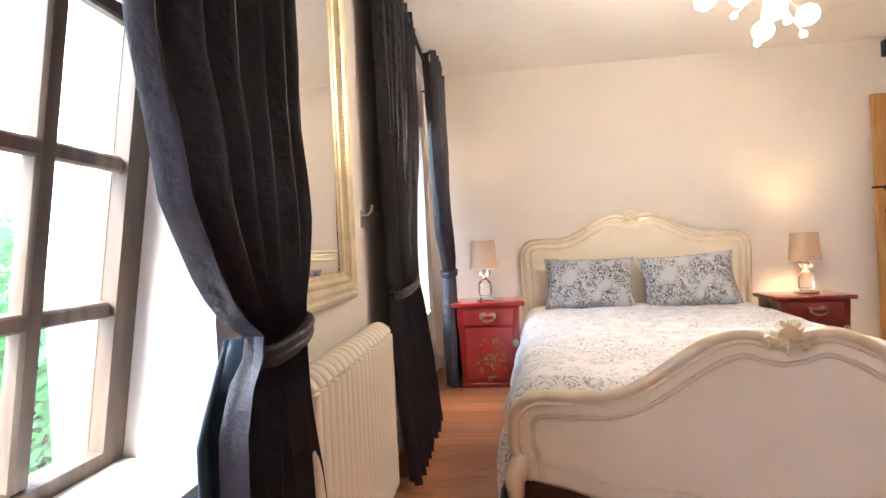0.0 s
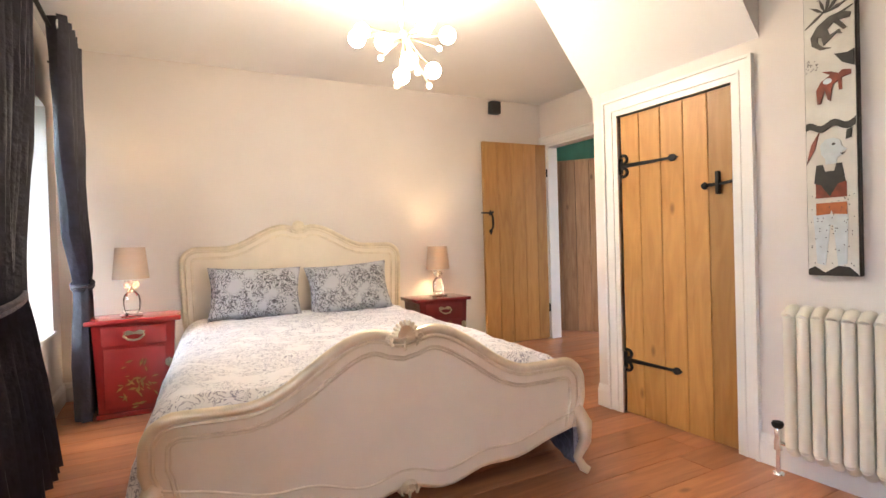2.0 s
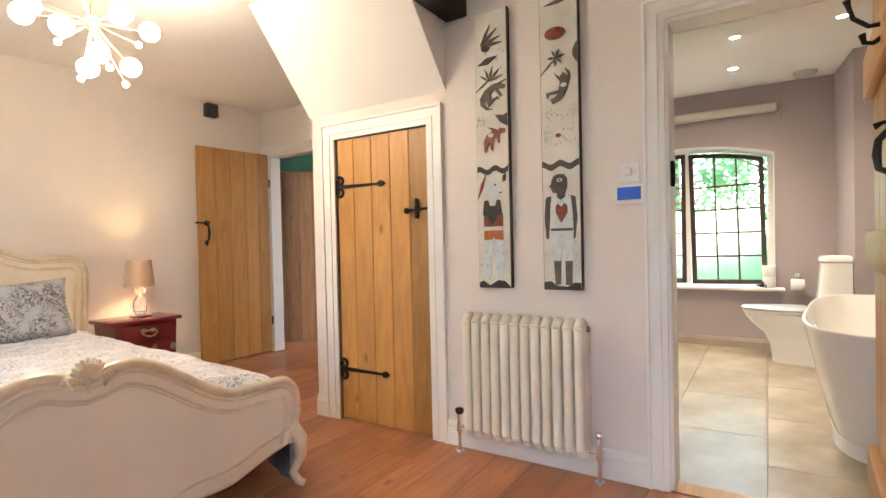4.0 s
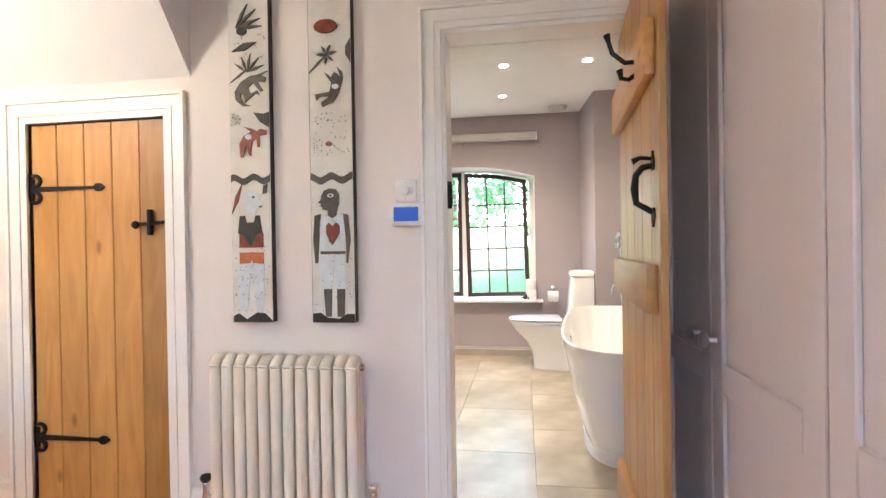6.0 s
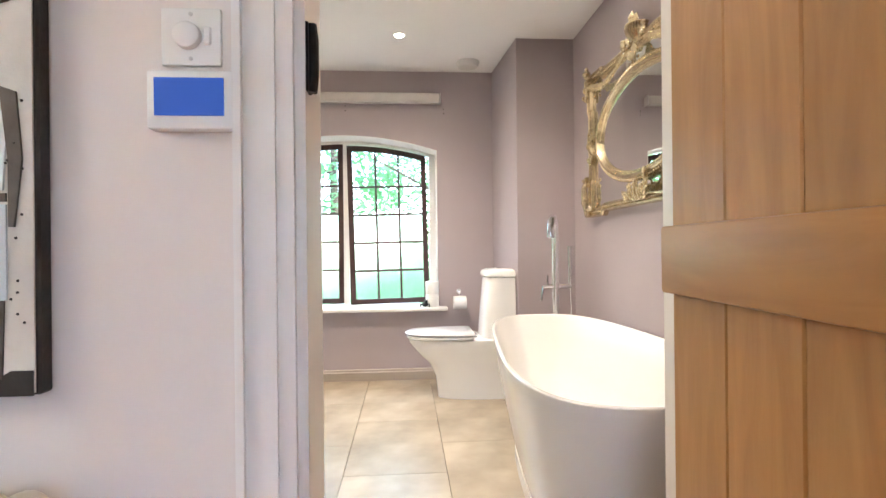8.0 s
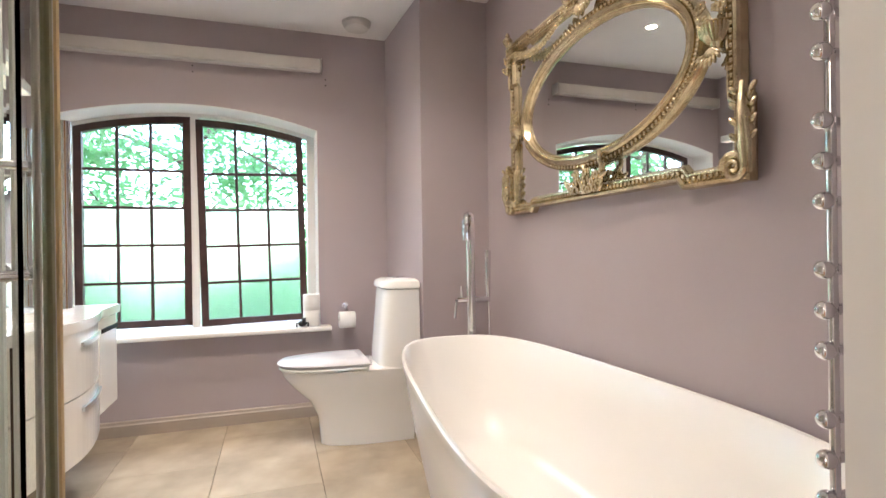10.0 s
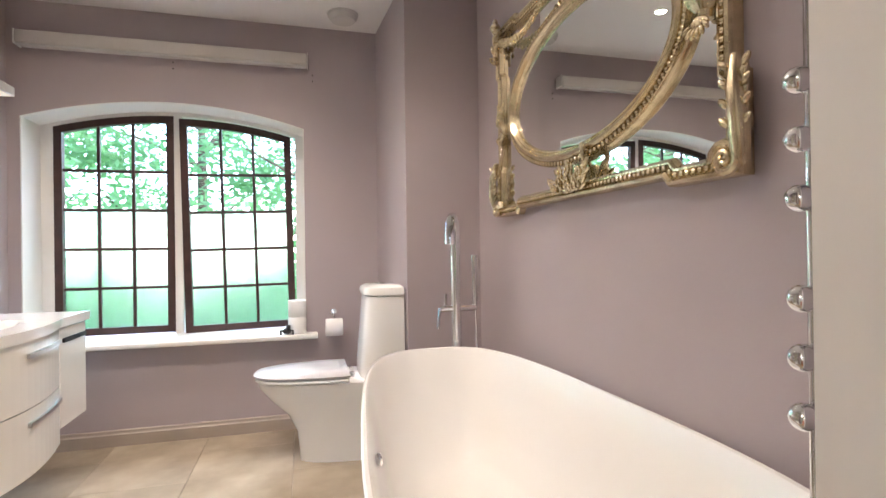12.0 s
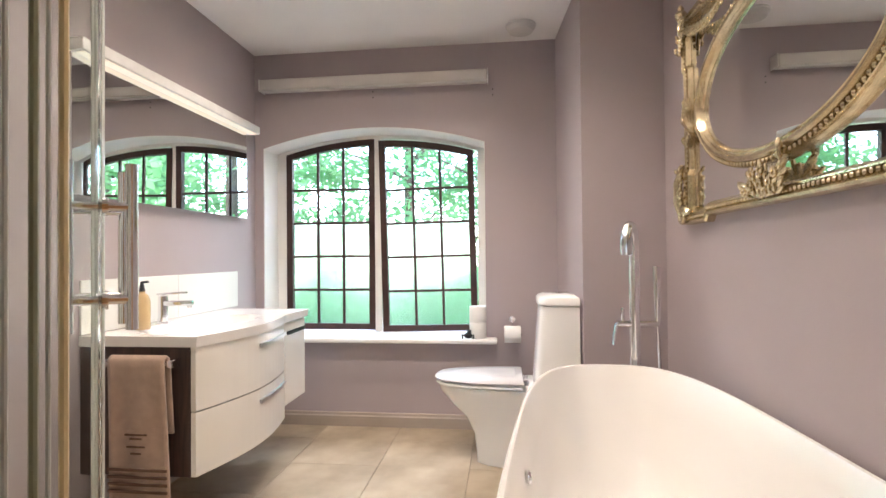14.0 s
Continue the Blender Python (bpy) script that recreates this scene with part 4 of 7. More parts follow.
r = radiator("cream three-column radiator under the art panels", pose(2.645, 1.14, 0, 0, 0, -90), 12, 0.0515, 0.61, 0.105, 3)
valve(-0.045, 0, r, IRON, 0.0)
valve(0.663, 0, r, CHROME, 0.618)
r2 = radiator("cream column radiator beside the window", pose(-0.135, 1.07, 0, 0, 0, 90), 18, 0.0455, 0.63, 0.105, 3)
r2.location.x = -0.145
valve(-0.045, 0, r2, CHROME, 0.0)

# ---- art panels ----
PANEL = material("aged plaster panel", (0.70, 0.67, 0.61), 0.6, dark=0.8, scale=9, fine=120, bump=0.25)
INK = material("black enamel", (0.03, 0.025, 0.022), 0.45, dark=0.5, scale=30, bump=0.2)
SLATE = material("slate brown enamel", (0.10, 0.085, 0.07), 0.5, dark=0.6, scale=25, bump=0.2)
RUST = material("rust red enamel", (0.28, 0.055, 0.028), 0.45, dark=0.45, scale=25, bump=0.2)
ORANGE = material("orange enamel", (0.48, 0.13, 0.035), 0.45, dark=0.7, scale=25, bump=0.2)
PALE = material("pale blue enamel", (0.60, 0.66, 0.68), 0.45, dark=0.85, scale=25, bump=0.2)


def art_panel(y0, y1, shapes, dots, seed):
    """A long enamelled panel; shapes are in local metres, x along the wall to the south, z up from its foot."""
    th = thing("art_panel", "tall narrow enamelled art panel with cut-out shapes", "artwork", pose(XE, y1, 0.84, 0, 0, -90), "art panels")
    w, h = y1 - y0, 1.37
    part("board", soft_box(0, w, -0.028, -0.002, 0, h, 0.003, 1), INK, th, "black board edge", smooth=False)
    part("field", boxes((0.004, w - 0.006, -0.031, -0.0285, 0.004, h - 0.004)), PANEL, th, "pale aged field", smooth=False)
    for k, (mat, pts) in enumerate(shapes):
        part("inlay", prism([(max(0.005, min(w - 0.007, x * w)), z) for x, z in ((a, 0.79 * b) for a, b in pts)], -0.0335 - 0.0002 * k, -0.031), mat, th, smooth=False)
    rnd = random.Random(seed)
    bm = bmesh.new()
    for cx, cz, sx, sz, n in dots:
        for k in range(n):
            x, z = min(0.93, max(0.06, cx + rnd.uniform(-sx, sx))) * w, 0.79 * (cz + rnd.uniform(-sz, sz))
            lathe([(0.0022, -0.0), (0.0012, 0.002)], 6, (x, z, 0), bm)
    bmesh.ops.transform(bm, matrix=pose(0, -0.0338, 0, 90) @ Matrix.Diagonal((1, 1, 1, 1)), verts=bm.verts[:])
    for v in bm.verts:
        v.co.y = -0.0338 - abs(v.co.y + 0.0338)
    tagged(part("studs", bm, INK, th, "tiny black studs"), kind="stuff")
    return th


def blob(cx, cz, rx, rz, n=16, a0=0.0, a1=2 * math.pi):
    return [(cx + rx * math.cos(a0 + (a1 - a0) * k / n), cz + rz * math.sin(a0 + (a1 - a0) * k / n)) for k in range(n)]


def leaf(cx, cz, dx, dz, wd):
    L = math.hypot(dx, dz)
    nx, nz = -dz / L * wd, dx / L * wd
    return [(cx, cz), (cx + dx * 0.5 + nx * 5, cz + dz * 0.5 + nz), (cx + dx, cz + dz), (cx + dx * 0.5 - nx * 5, cz + dz * 0.5 - nz)]


def wave(z, th, ph):
    xs = [k / 20 for k in range(21)]
    f = lambda x: z + 0.012 * math.sin(x * 13 + ph)
    return [(x, f(x) - th) for x in xs] + [(x, f(x) + th * 0.4) for x in reversed(xs)]


def creature(cx, cz, shape, m):
    """A cut-out beast from its outline, about its middle."""
    return (m, [(cx + x, cz + z) for x, z in shape])


curled = ((0.46, 0.10), (0.20, 0.082), (0.03, 0.078), (-0.20, 0.048), (-0.34, 0.0), (-0.32, -0.043), (-0.16, -0.074), (0.05, -0.076), (-0.11, -0.062), (-0.21, -0.035), (-0.20, -0.009), (-0.13, -0.017), (-0.09, -0.056), (-0.02, -0.043), (0.15, -0.013), (0.25, -0.022), (0.20, 0.002), (0.03, -0.013), (-0.02, 0.017), (0.10, 0.043), (0.27, -0.004), (0.34, 0.0), (0.20, 0.048), (0.39, 0.043), (0.42, 0.065), (0.32, 0.078), (0.18, 0.071), (0.43, 0.094))
standing = ((-0.14, 0.078), (0.04, 0.069), (0.18, 0.052), (0.25, 0.065), (0.40, 0.056), (0.40, 0.035), (0.23, 0.028), (0.23, -0.028), (0.18, -0.028), (0.16, 0.017), (0.07, 0.004), (0.04, -0.026), (0.02, -0.074), (-0.03, -0.065), (-0.09, -0.017), (-0.17, -0.078), (-0.23, -0.078), (-0.25, -0.009), (-0.15, 0.03), (0.02, 0.052))
leaping = ((-0.13, 0.074), (0.03, 0.043), (0.10, 0.069), (0.18, 0.056), (0.24, 0.043), (0.15, 0.095), (0.275, 0.069), (0.295, 0.035), (0.20, -0.035), (0.075, -0.078), (-0.175, -0.104), (-0.21, -0.082), (0.0, -0.052), (-0.24, -0.05), (-0.31, -0.068), (-0.34, -0.039), (-0.01, -0.03), (0.03, 0.017), (-0.07, 0.048))
hill_a = [(0, 0.0), (0, 0.03), (0.15, 0.045), (0.35, 0.015), (0.6, 0.05), (0.8, 0.045), (1, 0.01), (1, 0.0)]
left_art = [
    (INK, hill_a),
    (PALE, [(0.2, 0.06), (0.14, 0.30), (0.8, 0.30), (0.76, 0.06), (0.60, 0.05), (0.52, 0.25), (0.46, 0.25), (0.36, 0.05)]),
    (ORANGE, [(0.2, 0.30), (0.2, 0.36), (0.78, 0.36), (0.78, 0.30), (0.52, 0.305), (0.49, 0.325), (0.46, 0.305)]),
    (RUST, [(0.2, 0.385), (0.2, 0.46), (0.78, 0.46), (0.78, 0.385)]),
    (INK, [(0.22, 0.55), (0.17, 0.46), (0.3, 0.45), (0.47, 0.39), (0.62, 0.45), (0.76, 0.46), (0.70, 0.55), (0.60, 0.55), (0.56, 0.515), (0.38, 0.515), (0.34, 0.55)]),
    (PALE, [(0.40, 0.55), (0.40, 0.575), (0.32, 0.60), (0.30, 0.645), (0.40, 0.672), (0.56, 0.676), (0.68, 0.66), (0.71, 0.63), (0.80, 0.612), (0.71, 0.603), (0.72, 0.59), (0.62, 0.578), (0.60, 0.55)]), (INK, blob(0.56, 0.645, 0.035, 0.007)), (INK, [(0.68, 0.597), (0.78, 0.600), (0.71, 0.588)]),
    (RUST, leaf(0.02, 0.56, 0.28, 0.16, 0.014)), (INK, leaf(0.78, 0.66, 0.12, 0.05, 0.02)),
    (INK, wave(0.745, 0.024, 0.4)),
    creature(0.5, 0.93, standing, RUST), (PALE, blob(0.47, 0.955, 0.085, 0.014)), (INK, [(1, 1.0), (0.75, 1.03), (0.6, 1.08), (0.85, 1.07), (1, 1.08)]),
    creature(0.5, 1.19, curled, SLATE),
    (SLATE, leaf(0.05, 1.24, 0.45, 0.07, 0.006)), *[(SLATE, leaf(0.45, 1.29, dx, dz, 0.008)) for dx, dz in ((-0.3, 0.05), (-0.12, 0.08), (0.1, 0.09), (0.3, 0.07), (0.42, 0.03))],
    (INK, leaf(0.1, 1.40, 0.6, 0.04, 0.02)), *[(SLATE, leaf(0.2, 1.52, dx, dz, 0.01)) for dx, dz in ((0.5, 0.09), (0.6, 0.04), (0.3, 0.12), (0.65, 0.0))], (INK, blob(0.35, 1.50, 0.12, 0.02))]
right_art = [
    (INK, [(0, 0.0), (0, 0.045), (0.2, 0.05), (0.35, 0.025), (0.62, 0.02), (0.8, 0.045), (1, 0.045), (1, 0)]),
    (SLATE, [(0.32, 0.03), (0.28, 0.17), (0.47, 0.17), (0.45, 0.03)]), (SLATE, [(0.58, 0.03), (0.58, 0.17), (0.76, 0.17), (0.74, 0.03)]),
    (PALE, [(0.24, 0.17), (0.22, 0.34), (0.78, 0.34), (0.78, 0.17), (0.54, 0.17), (0.51, 0.28), (0.48, 0.17)]),
    (SLATE, [(0.22, 0.345), (0.22, 0.36), (0.78, 0.36), (0.78, 0.345)]),
    (PALE, [(0.24, 0.365), (0.2, 0.5), (0.3, 0.54), (0.7, 0.54), (0.8, 0.5), (0.76, 0.365)]),
    (SLATE, [(0.1, 0.3), (0.06, 0.42), (0.1, 0.54), (0.24, 0.55), (0.2, 0.42), (0.16, 0.3)]), (SLATE, [(0.84, 0.3), (0.9, 0.42), (0.86, 0.54), (0.74, 0.55), (0.8, 0.42), (0.8, 0.3)]),
    (SLATE, [(0.60, 0.56), (0.66, 0.60), (0.66, 0.645), (0.58, 0.672), (0.44, 0.676), (0.32, 0.665), (0.26, 0.642), (0.25, 0.62), (0.18, 0.604), (0.25, 0.60), (0.23, 0.588), (0.28, 0.582), (0.27, 0.570), (0.40, 0.565)]), (SLATE, [(0.4, 0.54), (0.4, 0.6), (0.6, 0.6), (0.6, 0.54), (0.5, 0.525)]),
    (PALE, blob(0.47, 0.64, 0.075, 0.010)), (INK, blob(0.47, 0.64, 0.03, 0.006)),
    (RUST, [(0.5, 0.39), (0.36, 0.45), (0.36, 0.49), (0.42, 0.505), (0.5, 0.485), (0.58, 0.505), (0.66, 0.49), (0.66, 0.45)]),
    (SLATE, wave(0.735, 0.026, 1.4)), (RUST, blob(0.45, 0.90, 0.07, 0.012)),
    creature(0.5, 1.19, leaping, SLATE), (PALE, blob(0.62, 1.185, 0.08, 0.013)), (SLATE, leaf(0.02, 1.26, 0.42, 0.09, 0.006)), *[(SLATE, leaf(0.42, 1.35, dx, dz, 0.008)) for dx, dz in ((-0.22, 0.0), (-0.1, 0.045), (0.1, 0.045), (0.24, 0.01), (0.18, -0.04), (-0.02, -0.05))],
    (SLATE, [(1, 1.30), (0.86, 1.34), (0.86, 1.38), (1, 1.42)]), (RUST, blob(0.42, 1.49, 0.26, 0.035)), (SLATE, leaf(0.15, 1.66, 0.7, 0.02, 0.012))]
art_panel(0.898, 1.079, left_art, ((0.5, 0.25, 0.42, 0.2, 60), (0.2, 1.05, 0.15, 0.03, 24), (0.5, 1.42, 0.4, 0.06, 20)), 1)
art_panel(0.55, 0.735, right_art, ((0.5, 0.30, 0.44, 0.25, 50), (0.5, 0.90, 0.4, 0.06, 40), (0.5, 1.02, 0.35, 0.04, 24)), 2)

# ---- bedroom windows ----
WIN_WOOD = wood("weathered window oak", (0.20, 0.14, 0.10), (0.09, 0.06, 0.045), "Z", 0.55, 10, False)


def casement_window(name, x, y0, y1, z0, z1, cols, rows, label):
    """A fixed timber window in a west opening, glazing bars and panes apart."""
    th = thing(name, label, "window", kind="structure")
    f, b, d = 0.055, 0.018, 0.05
    fr = part("window_frame", boxes((x, x + d, y0, y0 + f, z0, z1), (x, x + d, y1 - f, y1, z0, z1), (x, x + d, y0 + f, y1 - f, z0, z0 + f), (x, x + d, y0 + f, y1 - f, z1 - f, z1)), WIN_WOOD, th, smooth=False)
    iy0, iy1, iz0, iz1 = y0 + f, y1 - f, z0 + f, z1 - f
    for k in range(1, cols):
        yc = iy0 + (iy1 - iy0) * k / cols
        part("glazing_bar", soft_box(x + 0.008, x + d - 0.006, yc - b, yc + b, iz0, iz1, 0.006, 1), WIN_WOOD, fr)
    for k in range(1, rows):
        zc = iz0 + (iz1 - iz0) * k / rows
        part("glazing_bar", soft_box(x + 0.010, x + d - 0.008, iy0, iy1, zc - b * 0.8, zc + b * 0.8, 0.005, 1), WIN_WOOD, fr)
    for i in range(cols):
        for j in range(rows):
            p = part("pane", boxes((x + 0.016, x + 0.02, iy0 + (iy1 - iy0) * i / cols, iy0 + (iy1 - iy0) * (i + 1) / cols, iz0 + (iz1 - iz0) * j / rows, iz0 + (iz1 - iz0) * (j + 1) / rows)), CLEAR, th, smooth=False)
            p.visible_shadow = False
    return th


w1 = casement_window("window_1", -0.50, W1[0], W1[1], W1[2], W1[3], 9, 5, "brown timber window with many small panes")
w1.matrix_basis = pose(-0.475, 0, W1[2], 0, 8.5, 0) @ pose(0.475, 0, -W1[2])
casement_window("window_2", -0.50, W2[0], W2[1], W2[2], W2[3], 5, 5, "brown timber window with many small panes")
for i, w in ((1, W1), (2, W2)):
    solid("window_sill_%d" % i, soft_box(-0.45, XW + 0.02, w[0] + 0.002, w[1] - 0.002, w[2] + 0.001, w[2] + 0.022, 0.006, 2), GLOSS_WHITE, "white painted window sill board", "window sill", "structure", True)
bm = tube([(-0.452, 0.895, 0.99), (-0.43, 0.893, 0.99)], 0.003, 6)
solid("window_peg", bm, STEEL, "small metal stay peg on the window frame", "window peg")


# ---- curtains ----
def curtain(label, x, top, keys, pleats, amp, seed, lining_side=0):
    """Velvet hung from eyelets; keys are (z, y0, y1, x offset) from top to bottom, gathered where they narrow."""
    th = thing("curtain", label, "curtain", group="black velvet curtains")
    zs = np.linspace(keys[0][0], keys[-1][0], 64)
    kz = [-k[0] for k in keys]
    n = 120
    bm = bmesh.new()
    grid = {}
    for side in (0, 1):
        for i, z in enumerate(zs):
            y0, y1, xo = (float(np.interp(-z, kz, [k[c] for k in keys])) for c in (1, 2, 3))
            wmax = max(k[2] - k[1] for k in keys)
            squeeze = (y1 - y0) / wmax
            for j in range(n + 1):
                u = j / n
                ph = u * pleats * 2 * math.pi
                a = amp * (0.55 + 0.45 * squeeze)
                wob = noise.noise((u * 5, z * 1.3, seed)) * 0.02 + noise.noise((u * 14, z * 5, seed + 5)) * 0.006
                sh = math.sin(ph + 0.9 * noise.noise((u * 3, z * 0.8, seed + 9)))
                grid[side, i, j] = bm.verts.new((x + xo + a * sh + wob + 0.02 - side * 0.006, y0 + (y1 - y0) * u + 0.008 * math.cos(ph * 1.0), z))
    m = len(zs)
    for side in (0, 1):
        for i in range(m - 1):
            for j in range(n):
                q = (grid[side, i, j], grid[side, i, j + 1], grid[side, i + 1, j + 1], grid[side, i + 1, j])
                bm.faces.new(q if side else q[::-1])
    for i in range(m - 1):
        for j in (0, n):
            bm.faces.new((grid[0, i, j], grid[1, i, j], grid[1, i + 1, j], grid[0, i + 1, j]))
    for i in (0, m - 1):
        for j in range(n):
            bm.faces.new((grid[0, i, j], grid[1, i, j], grid[1, i, j + 1], grid[0, i, j + 1]))
    part("drape", bm, VELVET, th, "crushed black velvet")
    k = min(keys[1:-1], key=lambda r: r[2] - r[1])
    yc, hw = (k[1] + k[2]) / 2, (k[2] - k[1]) / 2 + 0.012
    for dz, s in ((0.0, 1.0), (-0.018, 0.97)):
        pts = [(x + k[3] + 0.02 + (amp * 0.75 + 0.018) * s * math.cos(a), yc + hw * s * math.sin(a), k[0] + dz + 0.02 * math.sin(a)) for a in np.linspace(0, 2 * math.pi, 28, endpoint=False)]
        part("tie_back", tube(pts, 0.0115, 8, closed=True), VELVET, th, "velvet tie-back")
    for e in range(pleats + 1):
        yy = keys[0][1] + (keys[0][2] - keys[0][1]) * (e + 0.25) / (pleats + 0.5)
        pts = [(x + 0.02 + 0.0, yy + 0.024 * math.cos(a), top - 0.055 + 0.024 * math.sin(a)) for a in np.linspace(0, 2 * math.pi, 20, endpoint=False)]
        part("eyelet", tube(pts, 0.005, 6, closed=True), STEEL, th, "metal eyelet")
    return th


first_curtain = curtain("black crushed velvet curtain tied back at a window", -0.165, 2.33,
        [(2.33, 0.58, 1.20, 0), (1.6, 0.59, 1.20, 0), (1.3, 0.605, 1.18, 0.0), (1.18, 0.63, 1.165, 0.01), (1.08, 0.645, 1.15, 0.015), (0.98, 0.70, 1.12, 0.02), (0.91, 0.76, 1.09, 0.02), (0.85, 0.875, 1.07, 0.02), (0.80, 0.80, 1.08, 0.02), (0.72, 0.765, 1.10, 0.02), (0.55, 0.755, 1.13, 0.02), (0.30, 0.75, 1.18, 0.02), (0.02, 0.74, 1.20, 0.02)], 6, 0.035, 1.0)
curtain("black crushed velvet curtain tied back at the bed window", -0.165, 2.33,
        [(2.33, 2.10, 3.15, 0), (1.8, 2.10, 3.05, 0.0), (1.3, 2.10, 2.90, 0.0), (1.0, 2.10, 2.72, 0.01), (0.84, 2.11, 2.62, 0.02), (0.6, 2.10, 2.75, 0.03), (0.3, 2.10, 2.90, 0.05), (0.02, 2.10, 2.98, 0.07)], 10, 0.035, 2.0)
curtain("black crushed velvet curtain tied back beside the cabinet", -0.10, 2.33,
        [(2.33, 3.42, 4.05, 0), (1.6, 3.44, 4.06, 0.0), (1.1, 3.54, 4.06, 0.01), (0.9, 3.72, 4.02, 0.02), (0.82, 3.78, 3.96, 0.02), (0.74, 3.74, 3.98, 0.02), (0.35, 3.62, 4.03, 0.02), (0.02, 3.58, 4.06, 0.03)], 6, 0.05, 3.0)
LINING = material("slate blue curtain lining", (0.022, 0.045, 0.075), 0.4, dark=0.7, scale=5, fine=300, bump=0.1)
rows = []
for z in np.linspace(0.025, 0.86, 30):
    u0 = min(1.0, (0.88 - z) / 0.16)
    rows.append([(-0.175 + 0.05 * v + 0.012 * math.sin(9 * v + 2 * z) * u0, 0.868 - 0.128 * u0 * (1 - v) + 0.004 * math.sin(11 * v), z) for v in np.linspace(0, 1, 22)])
b = loft(rows, close=False, caps=False)
lin = part("lining", b, LINING, first_curtain, "smooth slate blue lining")
so = lin.modifiers.new("thick", "SOLIDIFY")
so.thickness = 0.004
for y0, y1 in ((-0.4, 1.2), (1.98, 4.2)):
    rod = thing("curtain_rod", "black metal curtain rod above a window", "curtain rod")
    part("rod", tube([(-0.125, y0, 2.275), (-0.125, y1, 2.275)], 0.012, 10), IRON, rod)
    for y in (y0, y1):
        part("finial", ball((-0.125, y, 2.275), 0.024, None, 10), IRON, rod)
        part("bracket", tube([(XW, y + (0.06 if y == y0 else -0.06), 2.275), (-0.125, y + (0.06 if y == y0 else -0.06), 2.275)], 0.008, 8), IRON, rod)
th = thing("tie_hook", "small silver curtain tie-back hook on the wall", "hook")
part("hook", tube([(XW, 2.06, 1.15), (XW + 0.03, 2.06, 1.15), (XW + 0.045, 2.06, 1.165), (XW + 0.05, 2.06, 1.19)], 0.006, 8), STEEL, th)
part("plate", soft_box(XW, XW + 0.006, 2.045, 2.075, 1.10, 1.17, 0.002, 1), STEEL, th)


# ---- tall gilt wall mirror on the west wall ----
def picture_frame(th, rings, corner, mat, name="frame"):
    """Mitred frame from a profile: rings are (inset, proud) pairs round a rectangle a0, a1, b0, b1 given by corner(inset, proud)."""
    bm = bmesh.new()
    loft([corner(i, p) for i, p in rings], caps=False, bm=bm)
    return part(name, bm, mat, th, smooth=False)


MY0, MY1, MZ0, MZ1 = 1.22, 1.85, 0.835, 2.12
wm = thing("wall_mirror", "tall wall mirror in a moulded silver-gilt frame", "mirror")
cn = lambda i, p: [(XW + 0.003 + p, MY0 + i, MZ0 + i), (XW + 0.003 + p, MY1 - i, MZ0 + i), (XW + 0.003 + p, MY1 - i, MZ1 - i), (XW + 0.003 + p, MY0 + i, MZ1 - i)]
MGILT = material("pale gold leaf", (0.80, 0.68, 0.47), 0.36, 0.55, dark=0.8, scale=14, fine=80, bump=0.12)
fr = picture_frame(wm, [(0, 0), (0, 0.022), (0.008, 0.03), (0.02, 0.034), (0.03, 0.026), (0.045, 0.03), (0.06, 0.022), (0.075, 0.024), (0.085, 0.012), (0.092, 0.012), (0.1, 0.008), (0.1, 0.0)], cn, MGILT)
frame_beads = bmesh.new()
for s in range(0, 2):
    yy = (MY0 + 0.066, MY1 - 0.066)[s]
    for z in np.arange(MZ0 + 0.07, MZ1 - 0.07, 0.016):
        box(frame_beads, XW + 0.024, XW + 0.031, yy - 0.004, yy + 0.004, z - 0.005, z + 0.005)
for z in (MZ0 + 0.066, MZ1 - 0.066):
    for yy in np.arange(MY0 + 0.075, MY1 - 0.07, 0.016):
        box(frame_beads, XW + 0.024, XW + 0.031, yy - 0.005, yy + 0.005, z - 0.004, z + 0.004)
tagged(part("beading", frame_beads, MGILT, fr, "fine beaded moulding", smooth=False), kind="stuff")
part("mirror_glass", boxes((XW + 0.003, XW + 0.009, MY0 + 0.098, MY1 - 0.098, MZ0 + 0.098, MZ1 - 0.098)), MIRROR, wm, "silvered mirror glass", smooth=False)

# ---- bathroom: window ----
bw = thing("window_bathroom", "arched pair of dark brown casements with small panes", "window", kind="structure")
WX = 6.275
# white subframe with mullion
bm = bmesh.new()
for y0, y1 in ((BW[0], -0.165), (0.508, 0.552), (1.19, BW[1])):
    v = box(bm, WX - 0.005, WX + 0.06, y0, y1, BW[2], 1.9)
    for i, y in ((4, y0), (5, y0), (6, y1), (7, y1)):
        v[i].co.z = arch(y) - 0.028
ys = np.linspace(BW[0], BW[1], 25)
for a, b in zip(ys, ys[1:]):
    v = box(bm, WX - 0.005, WX + 0.06, a, b, 1.8, 1.9)
    for i, y, dz in ((0, a, -0.028), (1, a, -0.028), (2, b, -0.028), (3, b, -0.028), (4, a, 0.002), (5, a, 0.002), (6, b, 0.002), (7, b, 0.002)):
        v[i].co.z = arch(y) + dz
part("window_frame", bm, GLOSS_WHITE, bw, "white painted frame and mullion", smooth=False)


